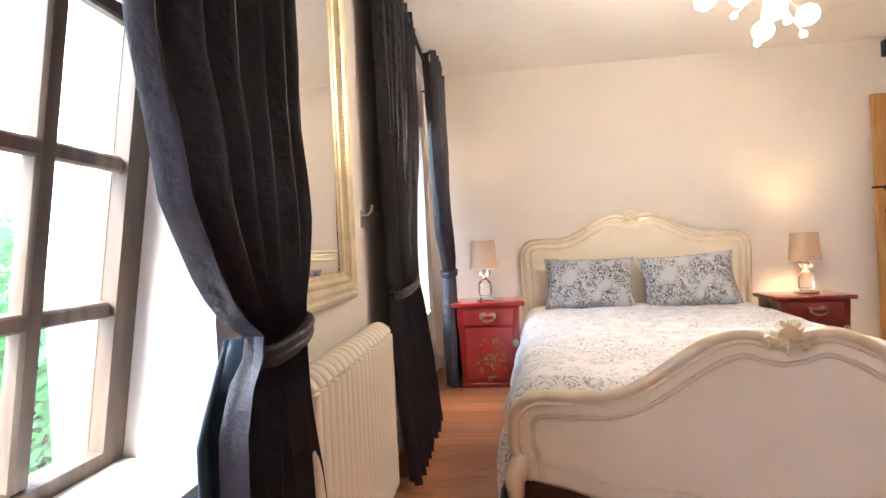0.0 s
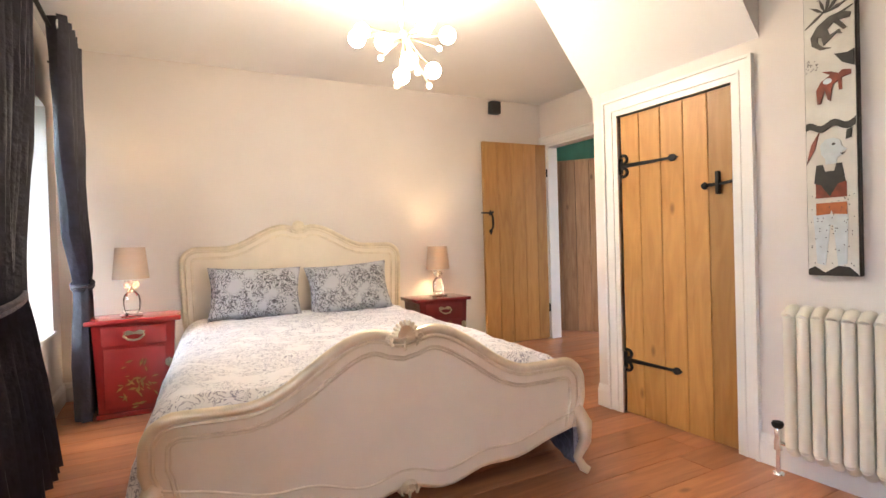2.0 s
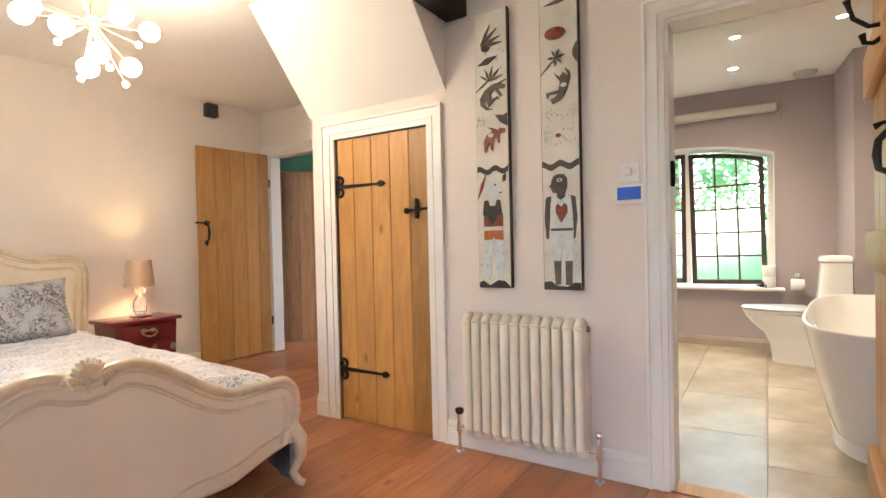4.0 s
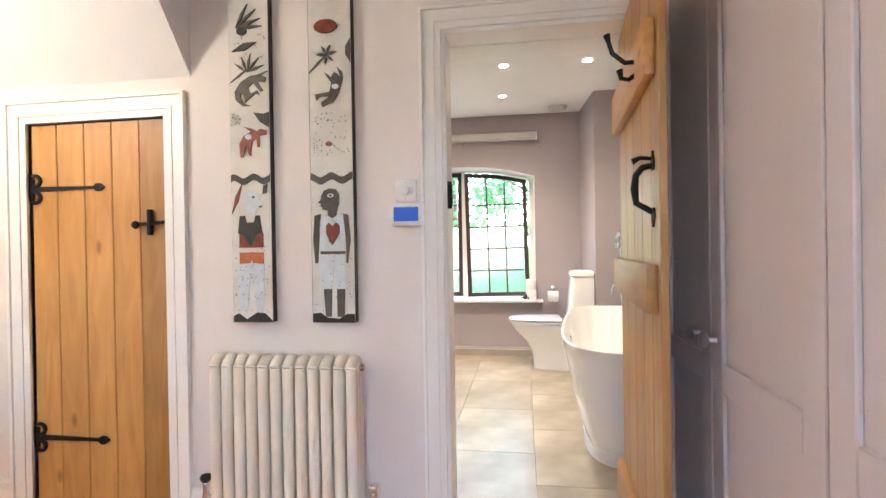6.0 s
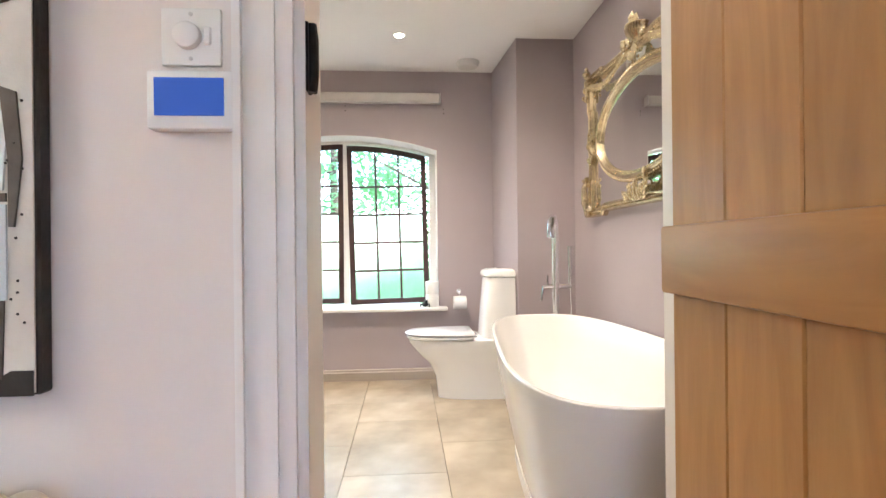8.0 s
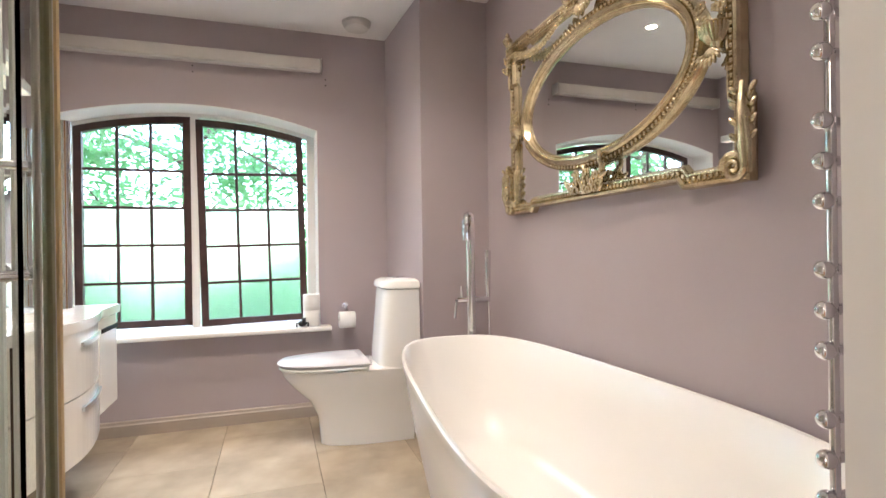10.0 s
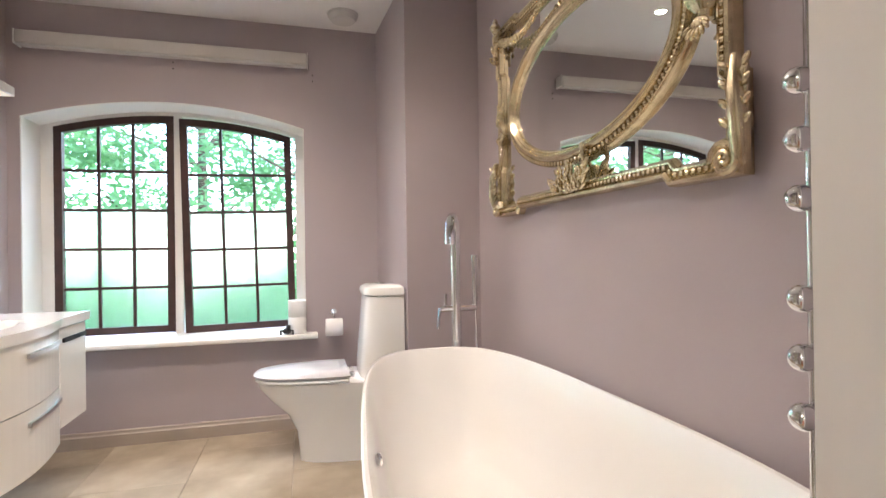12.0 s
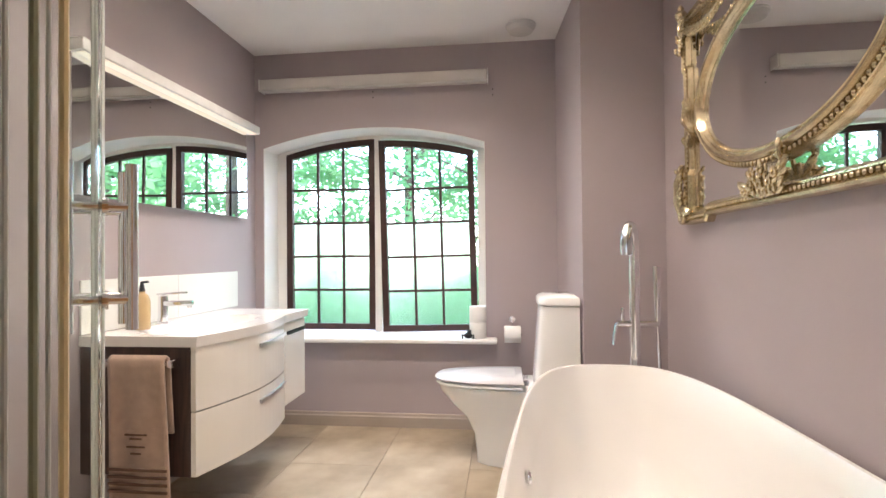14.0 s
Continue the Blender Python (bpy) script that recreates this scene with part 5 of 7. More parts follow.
def casement(y0, y1, askew):
    """One arched leaf: stiles, rails, bars and its own panes; the lower rows are obscured glass."""
    z0, SW = 0.596, 0.042
    top = lambda y: arch(y) - 0.030
    c = part("casement", boxes((WX - 0.012, WX + 0.03, y0, y1, z0, z0 + SW)), BROWN_PAINT, bw, "dark brown casement hanging slightly askew" if askew else "dark brown casement", smooth=False)
    c.matrix_basis = pose(WX, y0, z0, askew) @ pose(-WX, -y0, -z0)
    for ya, yb in ((y0, y0 + SW), (y1 - SW, y1)):
        b = bmesh.new()
        v = box(b, WX - 0.012, WX + 0.03, ya, yb, z0 + SW, 1.8)
        for i, y in ((4, ya), (5, ya), (6, yb), (7, yb)):
            v[i].co.z = top(y)
        part("stile", b, BROWN_PAINT, c, smooth=False)
    b = bmesh.new()
    for ya, yb in zip(np.linspace(y0, y1, 9), np.linspace(y0, y1, 9)[1:]):
        v = box(b, WX - 0.013, WX + 0.031, ya, yb, 1.8, 1.9)
        for i, y, dz in ((0, ya, -SW), (1, ya, -SW), (2, yb, -SW), (3, yb, -SW), (4, ya, 0), (5, ya, 0), (6, yb, 0), (7, yb, 0)):
            v[i].co.z = top(y) + dz
    part("arched_rail", b, BROWN_PAINT, c, smooth=False)
    iy0, iy1 = y0 + SW, y1 - SW
    zrow = [z0 + SW + 0.2345 * k for k in range(5)]
    for k in (1, 2):
        yc = iy0 + (iy1 - iy0) * k / 3
        part("glazing_bar", soft_box(WX - 0.004, WX + 0.02, yc - 0.0085, yc + 0.0085, z0 + 0.03, top(yc) - SW + 0.004, 0.003, 1), BROWN_PAINT, c)
    for z in zrow[1:]:
        part("glazing_bar", soft_box(WX - 0.002, WX + 0.018, iy0, iy1, z - 0.0085, z + 0.0085, 0.003, 1), BROWN_PAINT, c)
    for i in range(3):
        for j in range(5):
            ya, yb = iy0 + (iy1 - iy0) * i / 3, iy0 + (iy1 - iy0) * (i + 1) / 3
            zb = zrow[j + 1] if j < 4 else min(top(ya), top(yb)) - 0.02
            p = part("pane", boxes((WX + 0.006, WX + 0.010, ya, yb, zrow[j], zb)), REEDED if j < 3 else CLEAR, c, "obscured pane" if j < 3 else "", smooth=False)
            p.visible_shadow = False


casement(-0.160, 0.496, -1.1)
casement(0.552, 1.190, 0)
solid("window_sill_bathroom", soft_box(5.955, WX + 0.02, -0.29, 1.30, 0.553, 0.583, 0.010, 3), GLOSS_WHITE, "white painted bathroom window sill", "window sill", "structure", True)
rev = bmesh.new()
for a, b in zip(ys, ys[1:]):
    v = box(rev, BX1 + 0.003, WX - 0.006, a, b, 1.8, 1.9)
    for i, y, dz in ((0, a, -0.006), (1, a, -0.006), (2, b, -0.006), (3, b, -0.006), (4, a, -0.001), (5, a, -0.001), (6, b, -0.001), (7, b, -0.001)):
        v[i].co.z = arch(y) + dz
box(rev, BX1 + 0.003, WX - 0.006, BW[0] + 0.001, BW[0] + 0.006, BW[2] + 0.01, BW[3] - 0.004)
box(rev, BX1 + 0.003, WX - 0.006, BW[1] - 0.006, BW[1] - 0.001, BW[2] + 0.01, BW[3] - 0.004)
solid("window_reveal", rev, GLOSS_WHITE, "white painted window reveal", "window reveal", "structure")
TILE_SKIRT = material("greige tile", (0.40, 0.34, 0.29), 0.4, dark=0.9, scale=5, fine=40, bump=0.03)
skirting("baseboard_bathroom", [(BX1, -0.67), (BX1, BY1), (BX0, BY1)], 0.09, TILE_SKIRT, "greige tile skirting")

# roller blind with spare plugs in the wall, alarm, downlights
for y, z in ((-0.278, 2.167), (-0.278, 2.13), (0.505, 2.184), (0.505, 2.147)):
    solid("wall_plug", tube([(BX1 - 0.002, y, z), (BX1 + 0.004, y, z)], 0.0045, 8), BLACK_PLASTIC, "dark empty screw plug in the mauve wall", "wall plug", group="empty wall plugs")
rb = thing("roller_blind", "rolled-up pale grey blind in a headrail", "blind")
part("headrail", soft_box(5.965, BX1 - 0.001, -0.244, 1.246, 2.2, 2.272, 0.012, 3), material("silver grey fabric", (0.56, 0.53, 0.50), 0.6, dark=0.9, bump=0.1), rb)
part("bottom_bar", tube([(5.975, -0.235, 2.196), (5.975, 1.238, 2.196)], 0.007, 8), STEEL, rb)
for y in (-0.246, 1.248):
    part("end_cap", soft_box(5.968, BX1 - 0.001, *sorted((y, y + (0.004 if y > 0 else -0.004))), 2.197, 2.274, 0.001, 1), WHITE_PLASTIC, rb)
ALARM = material("off-white alarm plastic", (0.58, 0.56, 0.54), 0.4, dark=0.95, bump=0.02)
sm = thing("smoke_alarm", "round white ceiling alarm", "alarm", pose(5.83, -0.45, ZB))
part("base", lathe([(0.088, -0.012), (0.09, -0.006), (0.09, -0.001)], 32), ALARM, sm)
part("cover", lathe([(0.04, -0.046), (0.07, -0.04), (0.082, -0.024), (0.084, -0.013)], 32), ALARM, sm)
SPOT = glow("spot lamp face", (1.0, 0.86, 0.66), 55)


def downlight(x, y):
    th = thing("downlight", "recessed round ceiling spotlight, lit", "downlight", pose(x, y, ZB), "bathroom downlights")
    n = 28
    rings = [[(r * math.cos(2 * math.pi * k / n), r * math.sin(2 * math.pi * k / n), z) for k in range(n)] for r, z in ((0.043, -0.001), (0.043, -0.006), (0.036, -0.009), (0.03, -0.004), (0.03, -0.001))]
    part("bezel", loft(rings, caps=False), STEEL, th, "satin metal bezel")
    part("lamp_face", lathe([(0.029, -0.004), (0.029, -0.001)], 20), SPOT, th, "lit lamp face")
    return th


d0 = downlight(4.57, 0.02)
for x, y in ((4.58, -0.58), (5.35, 0.065), (5.31, 0.76), (3.75, 0.05), (4.5, 0.76)):
    copy_thing(d0, pose(x, y, ZB))
for k, (x, y) in enumerate(((4.57, 0.02), (4.58, -0.58), (5.35, 0.065), (5.31, 0.76), (3.75, 0.05), (4.5, 0.76))):
    la = new("downlight_beam", bpy.data.lights.new("downlight_beam", "SPOT"))
    la.data.energy, la.data.color, la.data.spot_size, la.data.spot_blend, la.data.shadow_soft_size = 9.5, (1, 0.87, 0.72), radians(125), 0.8, 0.03
    la.matrix_world = look((x, y, ZB - 0.02), (x, y, 0))


# ---- bath ----
def oval(a, b, z, cx, cy, n=64, p=2.5):
    out = []
    for k in range(n):
        t = 2 * math.pi * k / n
        c, s = math.cos(t), math.sin(t)
        out.append((cx + a * math.copysign(abs(c) ** (2 / p), c), cy + b * math.copysign(abs(s) ** (2 / p), s), z))
    return out


bt = thing("bathtub", "freestanding white oval bath with a thin rim", "bathtub", pose(4.10, -0.722, 0))
TA, TB, TZ = 0.93, 0.378, 0.632


def tub_ring(fa, fb, z, p=3.3):
    """One level of the shell: a blunt oval, broader at the doorway end."""
    return [(x, y * (1 - 0.17 * x / TA) - 0.040 * x / TA, z) for x, y, _ in oval(TA * fa, TB * fb, z, 0, 0, 72, p)]


prof = [(0.73, 0.68, 0.012), (0.74, 0.69, 0.07), (0.745, 0.70, 0.075), (0.775, 0.75, 0.15), (0.85, 0.85, 0.32), (0.935, 0.94, 0.50), (0.985, 0.985, 0.60), (1.0, 1.0, 0.622), (1.0, 1.0, TZ), (0.994, 0.988, TZ + 0.004), (0.984, 0.966, TZ + 0.002), (0.976, 0.945, 0.622), (0.925, 0.88, 0.50), (0.84, 0.78, 0.33), (0.74, 0.68, 0.22), (0.62, 0.54, 0.18), (0.30, 0.26, 0.165), (0.05, 0.05, 0.16)]
part("tub", loft([tub_ring(*q) for q in prof]), ACRYLIC, bt, "white acrylic shell")
part("plinth", loft([tub_ring(0.742, 0.705, z) for z in (0.0, 0.065)]), ACRYLIC, bt)
part("overflow", soft_box(-0.02, 0.02, TB * 0.862, TB * 0.90, 0.525, 0.55, 0.006, 2), CHROME, bt, "chrome overflow slot")
part("waste", lathe([(0.035, 0.162), (0.035, 0.170), (0.02, 0.176)], 24), CHROME, bt, "chrome waste plug")

tp = thing("bath_tap", "tall floor-standing chrome bath filler with hand shower", "tap", pose(5.10, -0.90, 0))
part("floor_plate", lathe([(0.05, 0), (0.05, 0.01), (0.03, 0.014)], 28), CHROME, tp)
part("column", tube([(0, 0, 0.01), (0, 0, 0.80)], 0.024, 16), CHROME, tp)
sp_pts = [(0, 0, 0.79), (0, 0, 1.12)] + [(-0.06 + 0.06 * math.cos(a) - 0.0, 0.0, 1.15 + 0.075 * math.sin(a)) for a in np.linspace(0, math.pi * 0.97, 12)] + [(-0.121, 0, 1.10)]
part("spout", tube([(x * 0.8, y + 0.5 * x * -0.9, z) for x, y, z in sp_pts], 0.023, 14), CHROME, tp, "swan-neck spout")
vb = part("valve_body", tube([(0, 0.075, 0.80), (0, -0.10, 0.80)], 0.016, 12), CHROME, tp)
part("lever", tube([(0, 0.075, 0.80), (-0.01, 0.085, 0.77), (-0.02, 0.095, 0.71)], [0.010, 0.007, 0.006], 8), CHROME, vb)
part("knob", tube([(0, 0.05, 0.80), (0, 0.05, 0.87)], 0.008, 8), CHROME, vb)
hs = part("hand_shower", tube([(0, -0.095, 0.80), (0, -0.095, 1.05)], [0.011, 0.017], 12), CHROME, tp, "chrome stick hand shower")
part("hose", tube([(0, -0.095, 0.80), (0.005, -0.105, 0.6), (0.01, -0.10, 0.35), (0, -0.07, 0.22), (0, -0.02, 0.3)], 0.0065, 8), CHROME, hs)

# ---- toilet ----
wc = thing("toilet", "white close-coupled toilet with the lid down", "toilet", pose(5.575, -0.712, 0))


def dshape(w, y0, y1, z, n=28, p=2.6):
    """A plan outline square at the wall end y0 and round at y1."""
    out = []
    for k in range(n + 1):
        t = -math.pi / 2 + math.pi * k / n
        out.append((w * math.copysign(abs(math.sin(t)) ** (2 / p), math.sin(t)), y0 + (y1 - y0) * max(0, math.cos(t)) ** (2 / p), z))
    return out


part("pan", loft([dshape(0.132, 0.03, 0.53, 0.0), dshape(0.132, 0.03, 0.535, 0.06), dshape(0.135, 0.03, 0.545, 0.15), dshape(0.146, 0.03, 0.59, 0.24), dshape(0.166, 0.02, 0.675, 0.32), dshape(0.182, 0.01, 0.728, 0.385), dshape(0.184, 0.01, 0.735, 0.412), dshape(0.172, 0.02, 0.722, 0.42)]), CERAMIC, wc)
part("seat", loft([dshape(0.176, 0.30, 0.735, 0.4215), dshape(0.188, 0.29, 0.75, 0.426), dshape(0.186, 0.29, 0.748, 0.436)]), CERAMIC, wc)
part("lid", loft([dshape(0.170, 0.30, 0.732, 0.4365), dshape(0.172, 0.30, 0.734, 0.443), dshape(0.188, 0.285, 0.75, 0.445), dshape(0.192, 0.28, 0.757, 0.452), dshape(0.18, 0.285, 0.742, 0.464), dshape(0.10, 0.33, 0.62, 0.472)]), material("pale grey seat plastic", (0.60, 0.58, 0.585), 0.2, bump=0), wc, "pale grey seat lid")
for sx in (-0.075, 0.075):
    part("hinge", tube([(sx, 0.265, 0.421), (sx, 0.265, 0.445)], 0.014, 12), CHROME, wc, "chrome seat hinge")
part("cistern", loft([dshape(0.18, 0.002, 0.225, 0.40, p=5), dshape(0.18, 0.002, 0.222, 0.50, p=5), dshape(0.172, 0.002, 0.192, 0.84, p=5)]), CERAMIC, wc)
lid = part("cistern_lid", loft([dshape(0.172, 0.004, 0.19, 0.842, p=5), dshape(0.180, 0.001, 0.205, 0.85, p=5), dshape(0.180, 0.001, 0.206, 0.868, p=5), dshape(0.172, 0.004, 0.196, 0.886, p=5), dshape(0.14, 0.02, 0.165, 0.898, p=4)]), CERAMIC, wc)
part("flush_button", lathe([(0.024, 0.897), (0.024, 0.904), (0.016, 0.908)], 20, (0, 0.095, 0)), CHROME, lid, "chrome flush button")

PAPER = material("white paper", (0.80, 0.79, 0.77), 0.9, dark=0.95, scale=20, fine=200, bump=0.2)


def paper_roll(name, m, label):
    th = thing(name, label, "toilet roll", m, "toilet rolls")
    n = 28
    ring = lambda r, z: [(r * math.cos(2 * math.pi * k / n), r * math.sin(2 * math.pi * k / n), z) for k in range(n)]
    part("paper", loft([ring(0.02, 0), ring(0.05, 0), ring(0.053, 0.004), ring(0.053, 0.096), ring(0.05, 0.1), ring(0.02, 0.1)], caps=False), PAPER, th)
    part("core", loft([ring(0.0205, 0.002), ring(0.0205, 0.098)], caps=False), material("card", (0.42, 0.32, 0.22), 0.9), th, "brown card core")
    return th


hold = thing("toilet_roll_holder", "chrome roll holder on the wall", "roll holder")
part("arm", tube([(BX1, -0.385, 0.70), (5.975, -0.385, 0.70), (5.965, -0.385, 0.685), (5.965, -0.385, 0.64)] , 0.006, 8), CHROME, hold)
part("bar", tube([(5.965, -0.33, 0.617), (5.965, -0.445, 0.617)], 0.007, 8), CHROME, hold)
part("wall_plate", tube([(BX1 - 0.008, -0.385, 0.70), (BX1, -0.385, 0.70)], 0.02, 16), CHROME, hold)
paper_roll("toilet_roll", pose(5.965, -0.335, 0.617, 90), "white toilet roll hanging on its holder")
paper_roll("toilet_roll", pose(6.02, -0.17, 0.5835), "white toilet roll standing on the sill")
paper_roll("toilet_roll", pose(6.02, -0.17, 0.684), "white toilet roll stacked on another")
fg = thing("frog_ornament", "small black frog ornament on the sill", "ornament", pose(5.985, -0.11, 0.5835))
bm = ball((0, 0, 0.022), 0.022, None, 12, (1, 1.2, 0.9))
ball((-0.012, -0.008, 0.044), 0.014, bm, 10)
for s in (-1, 1):
    ball((-0.016, -0.008 + s * 0.009, 0.056), 0.005, bm, 8)
    tube([(0, s * 0.02, 0.02), (-0.01, s * 0.036, 0.026), (-0.02, s * 0.034, 0.003)], 0.006, 6, bm)
part("body", bm, BLACK_PLASTIC, fg)

# ---- vanity ----
VWHITE = material("white gloss drawer front", (0.80, 0.77, 0.72), 0.12, dark=0.98, bump=0)
WENGE = wood("dark wenge veneer", (0.075, 0.042, 0.032), (0.03, 0.018, 0.015), "Z", 0.4, 14, False)
VX0, VX1, VT = 4.63, 5.36, 0.762
bowf = lambda x: 0.850 - 0.035 * (x - VX0) / (VX1 - VX0) - 0.062 * math.sin(math.pi * (x - VX0) / (VX1 - VX0))
van = thing("vanity_unit", "wall-hung white gloss vanity unit with two bowed drawers", "vanity unit")


def bowed(x0, x1, z0, z1, inset, back):
    xs = np.linspace(x0, x1, 17)
    pts = [(x, bowf(x) + inset) for x in xs] + [(x1, back), (x0, back)]
    b = prism(pts, z0, z1, "z")
    return b


part("carcass", bowed(VX0 + 0.014, VX1, 0.285, VT - 0.003, 0.02, BY1 - 0.003), WENGE, van, "dark wenge carcass", smooth=False)
part("side_panel", boxes((VX0 - 0.004, VX0 + 0.013, 0.872, BY1 - 0.003, 0.262, VT - 0.002)), WENGE, van, "dark wenge side panel", smooth=False)
for z0, z1 in ((0.262, 0.508), (0.513, VT - 0.002)):
    d = part("drawer_front", bowed(VX0, VX1, z0, z1, 0.0, 0.87), VWHITE, van, "bowed white gloss drawer front", smooth=False)
    zz = z1 - 0.055
    xs = np.linspace(VX0 + 0.36, VX1 - 0.012, 9)
    bm = bmesh.new()
    loft([[(x, bowf(x) - 0.012, zz - 0.008), (x, bowf(x) - 0.001, zz - 0.008), (x, bowf(x) - 0.001, zz + 0.009), (x, bowf(x) - 0.012, zz + 0.009)] for x in xs], bm=bm)
    part("bar_handle", bm, STEEL, d, "flat satin bar handle")
bs = thing("basin", "white one-piece basin top on the vanity", "basin")
top = bmesh.new()
nx, ny, DZ, DX1 = 40, 24, 0.802, 5.665


def basin_z(x, y):
    u, v = (x - 5.02) / 0.33, (y - 1.05) / 0.165
    r = (abs(u) ** 2.6 + abs(v) ** 2.6) ** (1 / 2.6)
    return DZ - 0.10 * max(0.0, 1 - r ** 2.2) ** 0.6 if r < 1 else DZ


front = lambda x: bowf(min(max(x, VX0), VX1)) - 0.014 if x < VX1 else 0.801
rows = []
for i in range(nx + 1):
    x = VX0 - 0.014 + (DX1 - VX0 + 0.014) * i / nx
    rows.append([top.verts.new((x, front(x) + (BY1 - 0.002 - front(x)) * j / ny, basin_z(x, front(x) + (BY1 - 0.002 - front(x)) * j / ny))) for j in range(ny + 1)])
for a, b in zip(rows, rows[1:]):
    for k in range(ny):
        top.faces.new((a[k], b[k], b[k + 1], a[k + 1]))
low = [[top.verts.new((r[0].co.x, r[0].co.y + 0.004, VT)), top.verts.new((r[-1].co.x, r[-1].co.y, VT))] for r in rows]
for (a, b), (ra, rb_) in zip(zip(low, low[1:]), zip(rows, rows[1:])):
    top.faces.new((a[0], b[0], rb_[0], ra[0]))
    top.faces.new((a[0], a[1], b[1], b[0]))
for lo, r in ((low[0], rows[0]), (low[-1], rows[-1])):
    top.faces.new([lo[0]] + r + [lo[1]])
part("bowl_and_deck", top, CERAMIC, bs, smooth=True)
part("waste", lathe([(0.024, 0.0), (0.024, 0.008), (0.012, 0.012)], 18, (5.02, 1.05, 0.706)), CHROME, bs, "chrome waste")
part("overflow", lathe([(0.011, 0), (0.011, 0.004)], 14, (4.84, 0.965, 0.764)), IRON, bs)
sc = thing("side_cabinet", "narrow white gloss wall cabinet beside the vanity", "cabinet")
part("body", boxes((VX1 + 0.004, 5.645, 0.834, BY1 - 0.003, 0.325, VT - 0.002)), VWHITE, sc, smooth=False)
cd = part("door", soft_box(VX1 + 0.006, 5.643, 0.815, 0.833, 0.32, VT - 0.004, 0.004, 1), VWHITE, sc)
part("bar_handle", soft_box(VX1 + 0.03, 5.63, 0.806, 0.815, 0.69, 0.71, 0.002, 1), IRON, cd, "dark recessed bar handle")
mt = thing("basin_tap", "chrome lever basin mixer tap", "tap", pose(4.985, 1.235, DZ))
part("body", lathe([(0.027, 0), (0.027, 0.006), (0.022, 0.010), (0.021, 0.12), (0.021, 0.128)], 20), CHROME, mt)
part("spout", soft_box(-0.018, 0.018, -0.135, 0.0, 0.082, 0.106, 0.006, 2), CHROME, mt, m=pose(0, 0, 0, 0, 0, 10))
part("aerator", lathe([(0.010, 0.072), (0.011, 0.084)], 14, (0.021, -0.118, 0)), CHROME, mt)
part("lever", soft_box(-0.012, 0.012, -0.115, 0.02, 0.132, 0.142, 0.004, 2), CHROME, mt, m=pose(0, 0, 0, -3, 0, 10))
sbt = thing("soap_bottle", "amber soap bottle with a black pump", "bottle", pose(4.80, 1.20, DZ))
part("bottle", lathe([(0.03, 0.001), (0.032, 0.01), (0.032, 0.12), (0.024, 0.145), (0.012, 0.155), (0.012, 0.165)], 20), material("amber soap", (0.62, 0.45, 0.24), 0.25, bump=0), sbt)
part("pump", tube([(0, 0, 0.162), (0, 0, 0.20), (-0.004, -0.03, 0.203)], [0.013, 0.007, 0.006], 10), BLACK_PLASTIC, sbt, "black pump head")
sbk = thing("splashback", "white ceramic splashback above the basin", "splashback")
for k in range(2):
    part("tile", soft_box(4.62 + 0.591 * k, 5.209 + 0.591 * k, BY1 - 0.012, BY1 - 0.001, DZ + 0.002, 1.02, 0.002, 1), CERAMIC, sbk, smooth=False)
bmr = thing("bathroom_mirror", "wide frameless mirror with a light bar on top", "mirror")
part("mirror_glass", boxes((4.55, 5.885, BY1 - 0.028, BY1 - 0.022, 1.355, 1.90)), MIRROR, bmr, smooth=False)
part("backing", boxes((4.56, 5.875, BY1 - 0.021, BY1 - 0.001, 1.365, 1.89)), WHITE_PLASTIC, bmr, smooth=False)
part("light_bar", soft_box(4.55, 5.955, BY1 - 0.085, BY1 - 0.002, 1.905, 1.955, 0.004, 1), WHITE_PLASTIC, bmr, "white canopy light bar")
part("diffuser", boxes((4.57, 5.93, BY1 - 0.075, BY1 - 0.03, 1.9015, 1.9045)), glow("light bar glow", (1, 0.9, 0.75), 0.15), bmr, smooth=False)
# towel on its rail
tr = thing("towel_rail", "short chrome towel rail on the vanity side", "towel rail")
part("rail", tube([(4.58, 0.92, 0.705), (4.58, 1.19, 0.705)], 0.007, 8), CHROME, tr)
for y in (0.92, 1.19):
    part("bracket", soft_box(4.572, 4.6255, y - 0.012, y + 0.012, 0.69, 0.72, 0.003, 1), CHROME, tr)
TOWEL = material("beige terry cloth", (0.47, 0.33, 0.25), 0.95, dark=0.85, scale=30, fine=350, bump=0.9, Sheen_Weight=0.4)
TDARK = material("brown terry stripe", (0.16, 0.09, 0.06), 0.95, dark=0.8, scale=30, fine=350, bump=0.9)
tw = thing("towel", "beige hand towel with brown stripes on a rail", "towel")


def towel_sheet(z0, off):
    b = bmesh.new()
    n, m2 = 14, 22
    path = [(-0.012 - off, 0.715 - (0.715 - z0) * k / m2) for k in range(m2, -1, -1)] + [(-0.008 - off, 0.722 + off), (0.0, 0.726 + off), (0.008, 0.72)] + [(0.012, 0.70 - 0.30 * k / 8) for k in range(8)]
    rws = []
    for px, pz in path:
        s = (0.72 - pz)
        rws.append([b.verts.new((4.58 + px + 0.006 * math.sin(9 * u + 3 * s) * min(1, s * 4), 0.935 + 0.225 * u + 0.02 * s * (u - 0.5) - 0.03 * s, pz)) for u in [k / n for k in range(n + 1)]])
    for a, c in zip(rws, rws[1:]):
        for k in range(n):
            b.faces.new((a[k], a[k + 1], c[k + 1], c[k]))
    return b


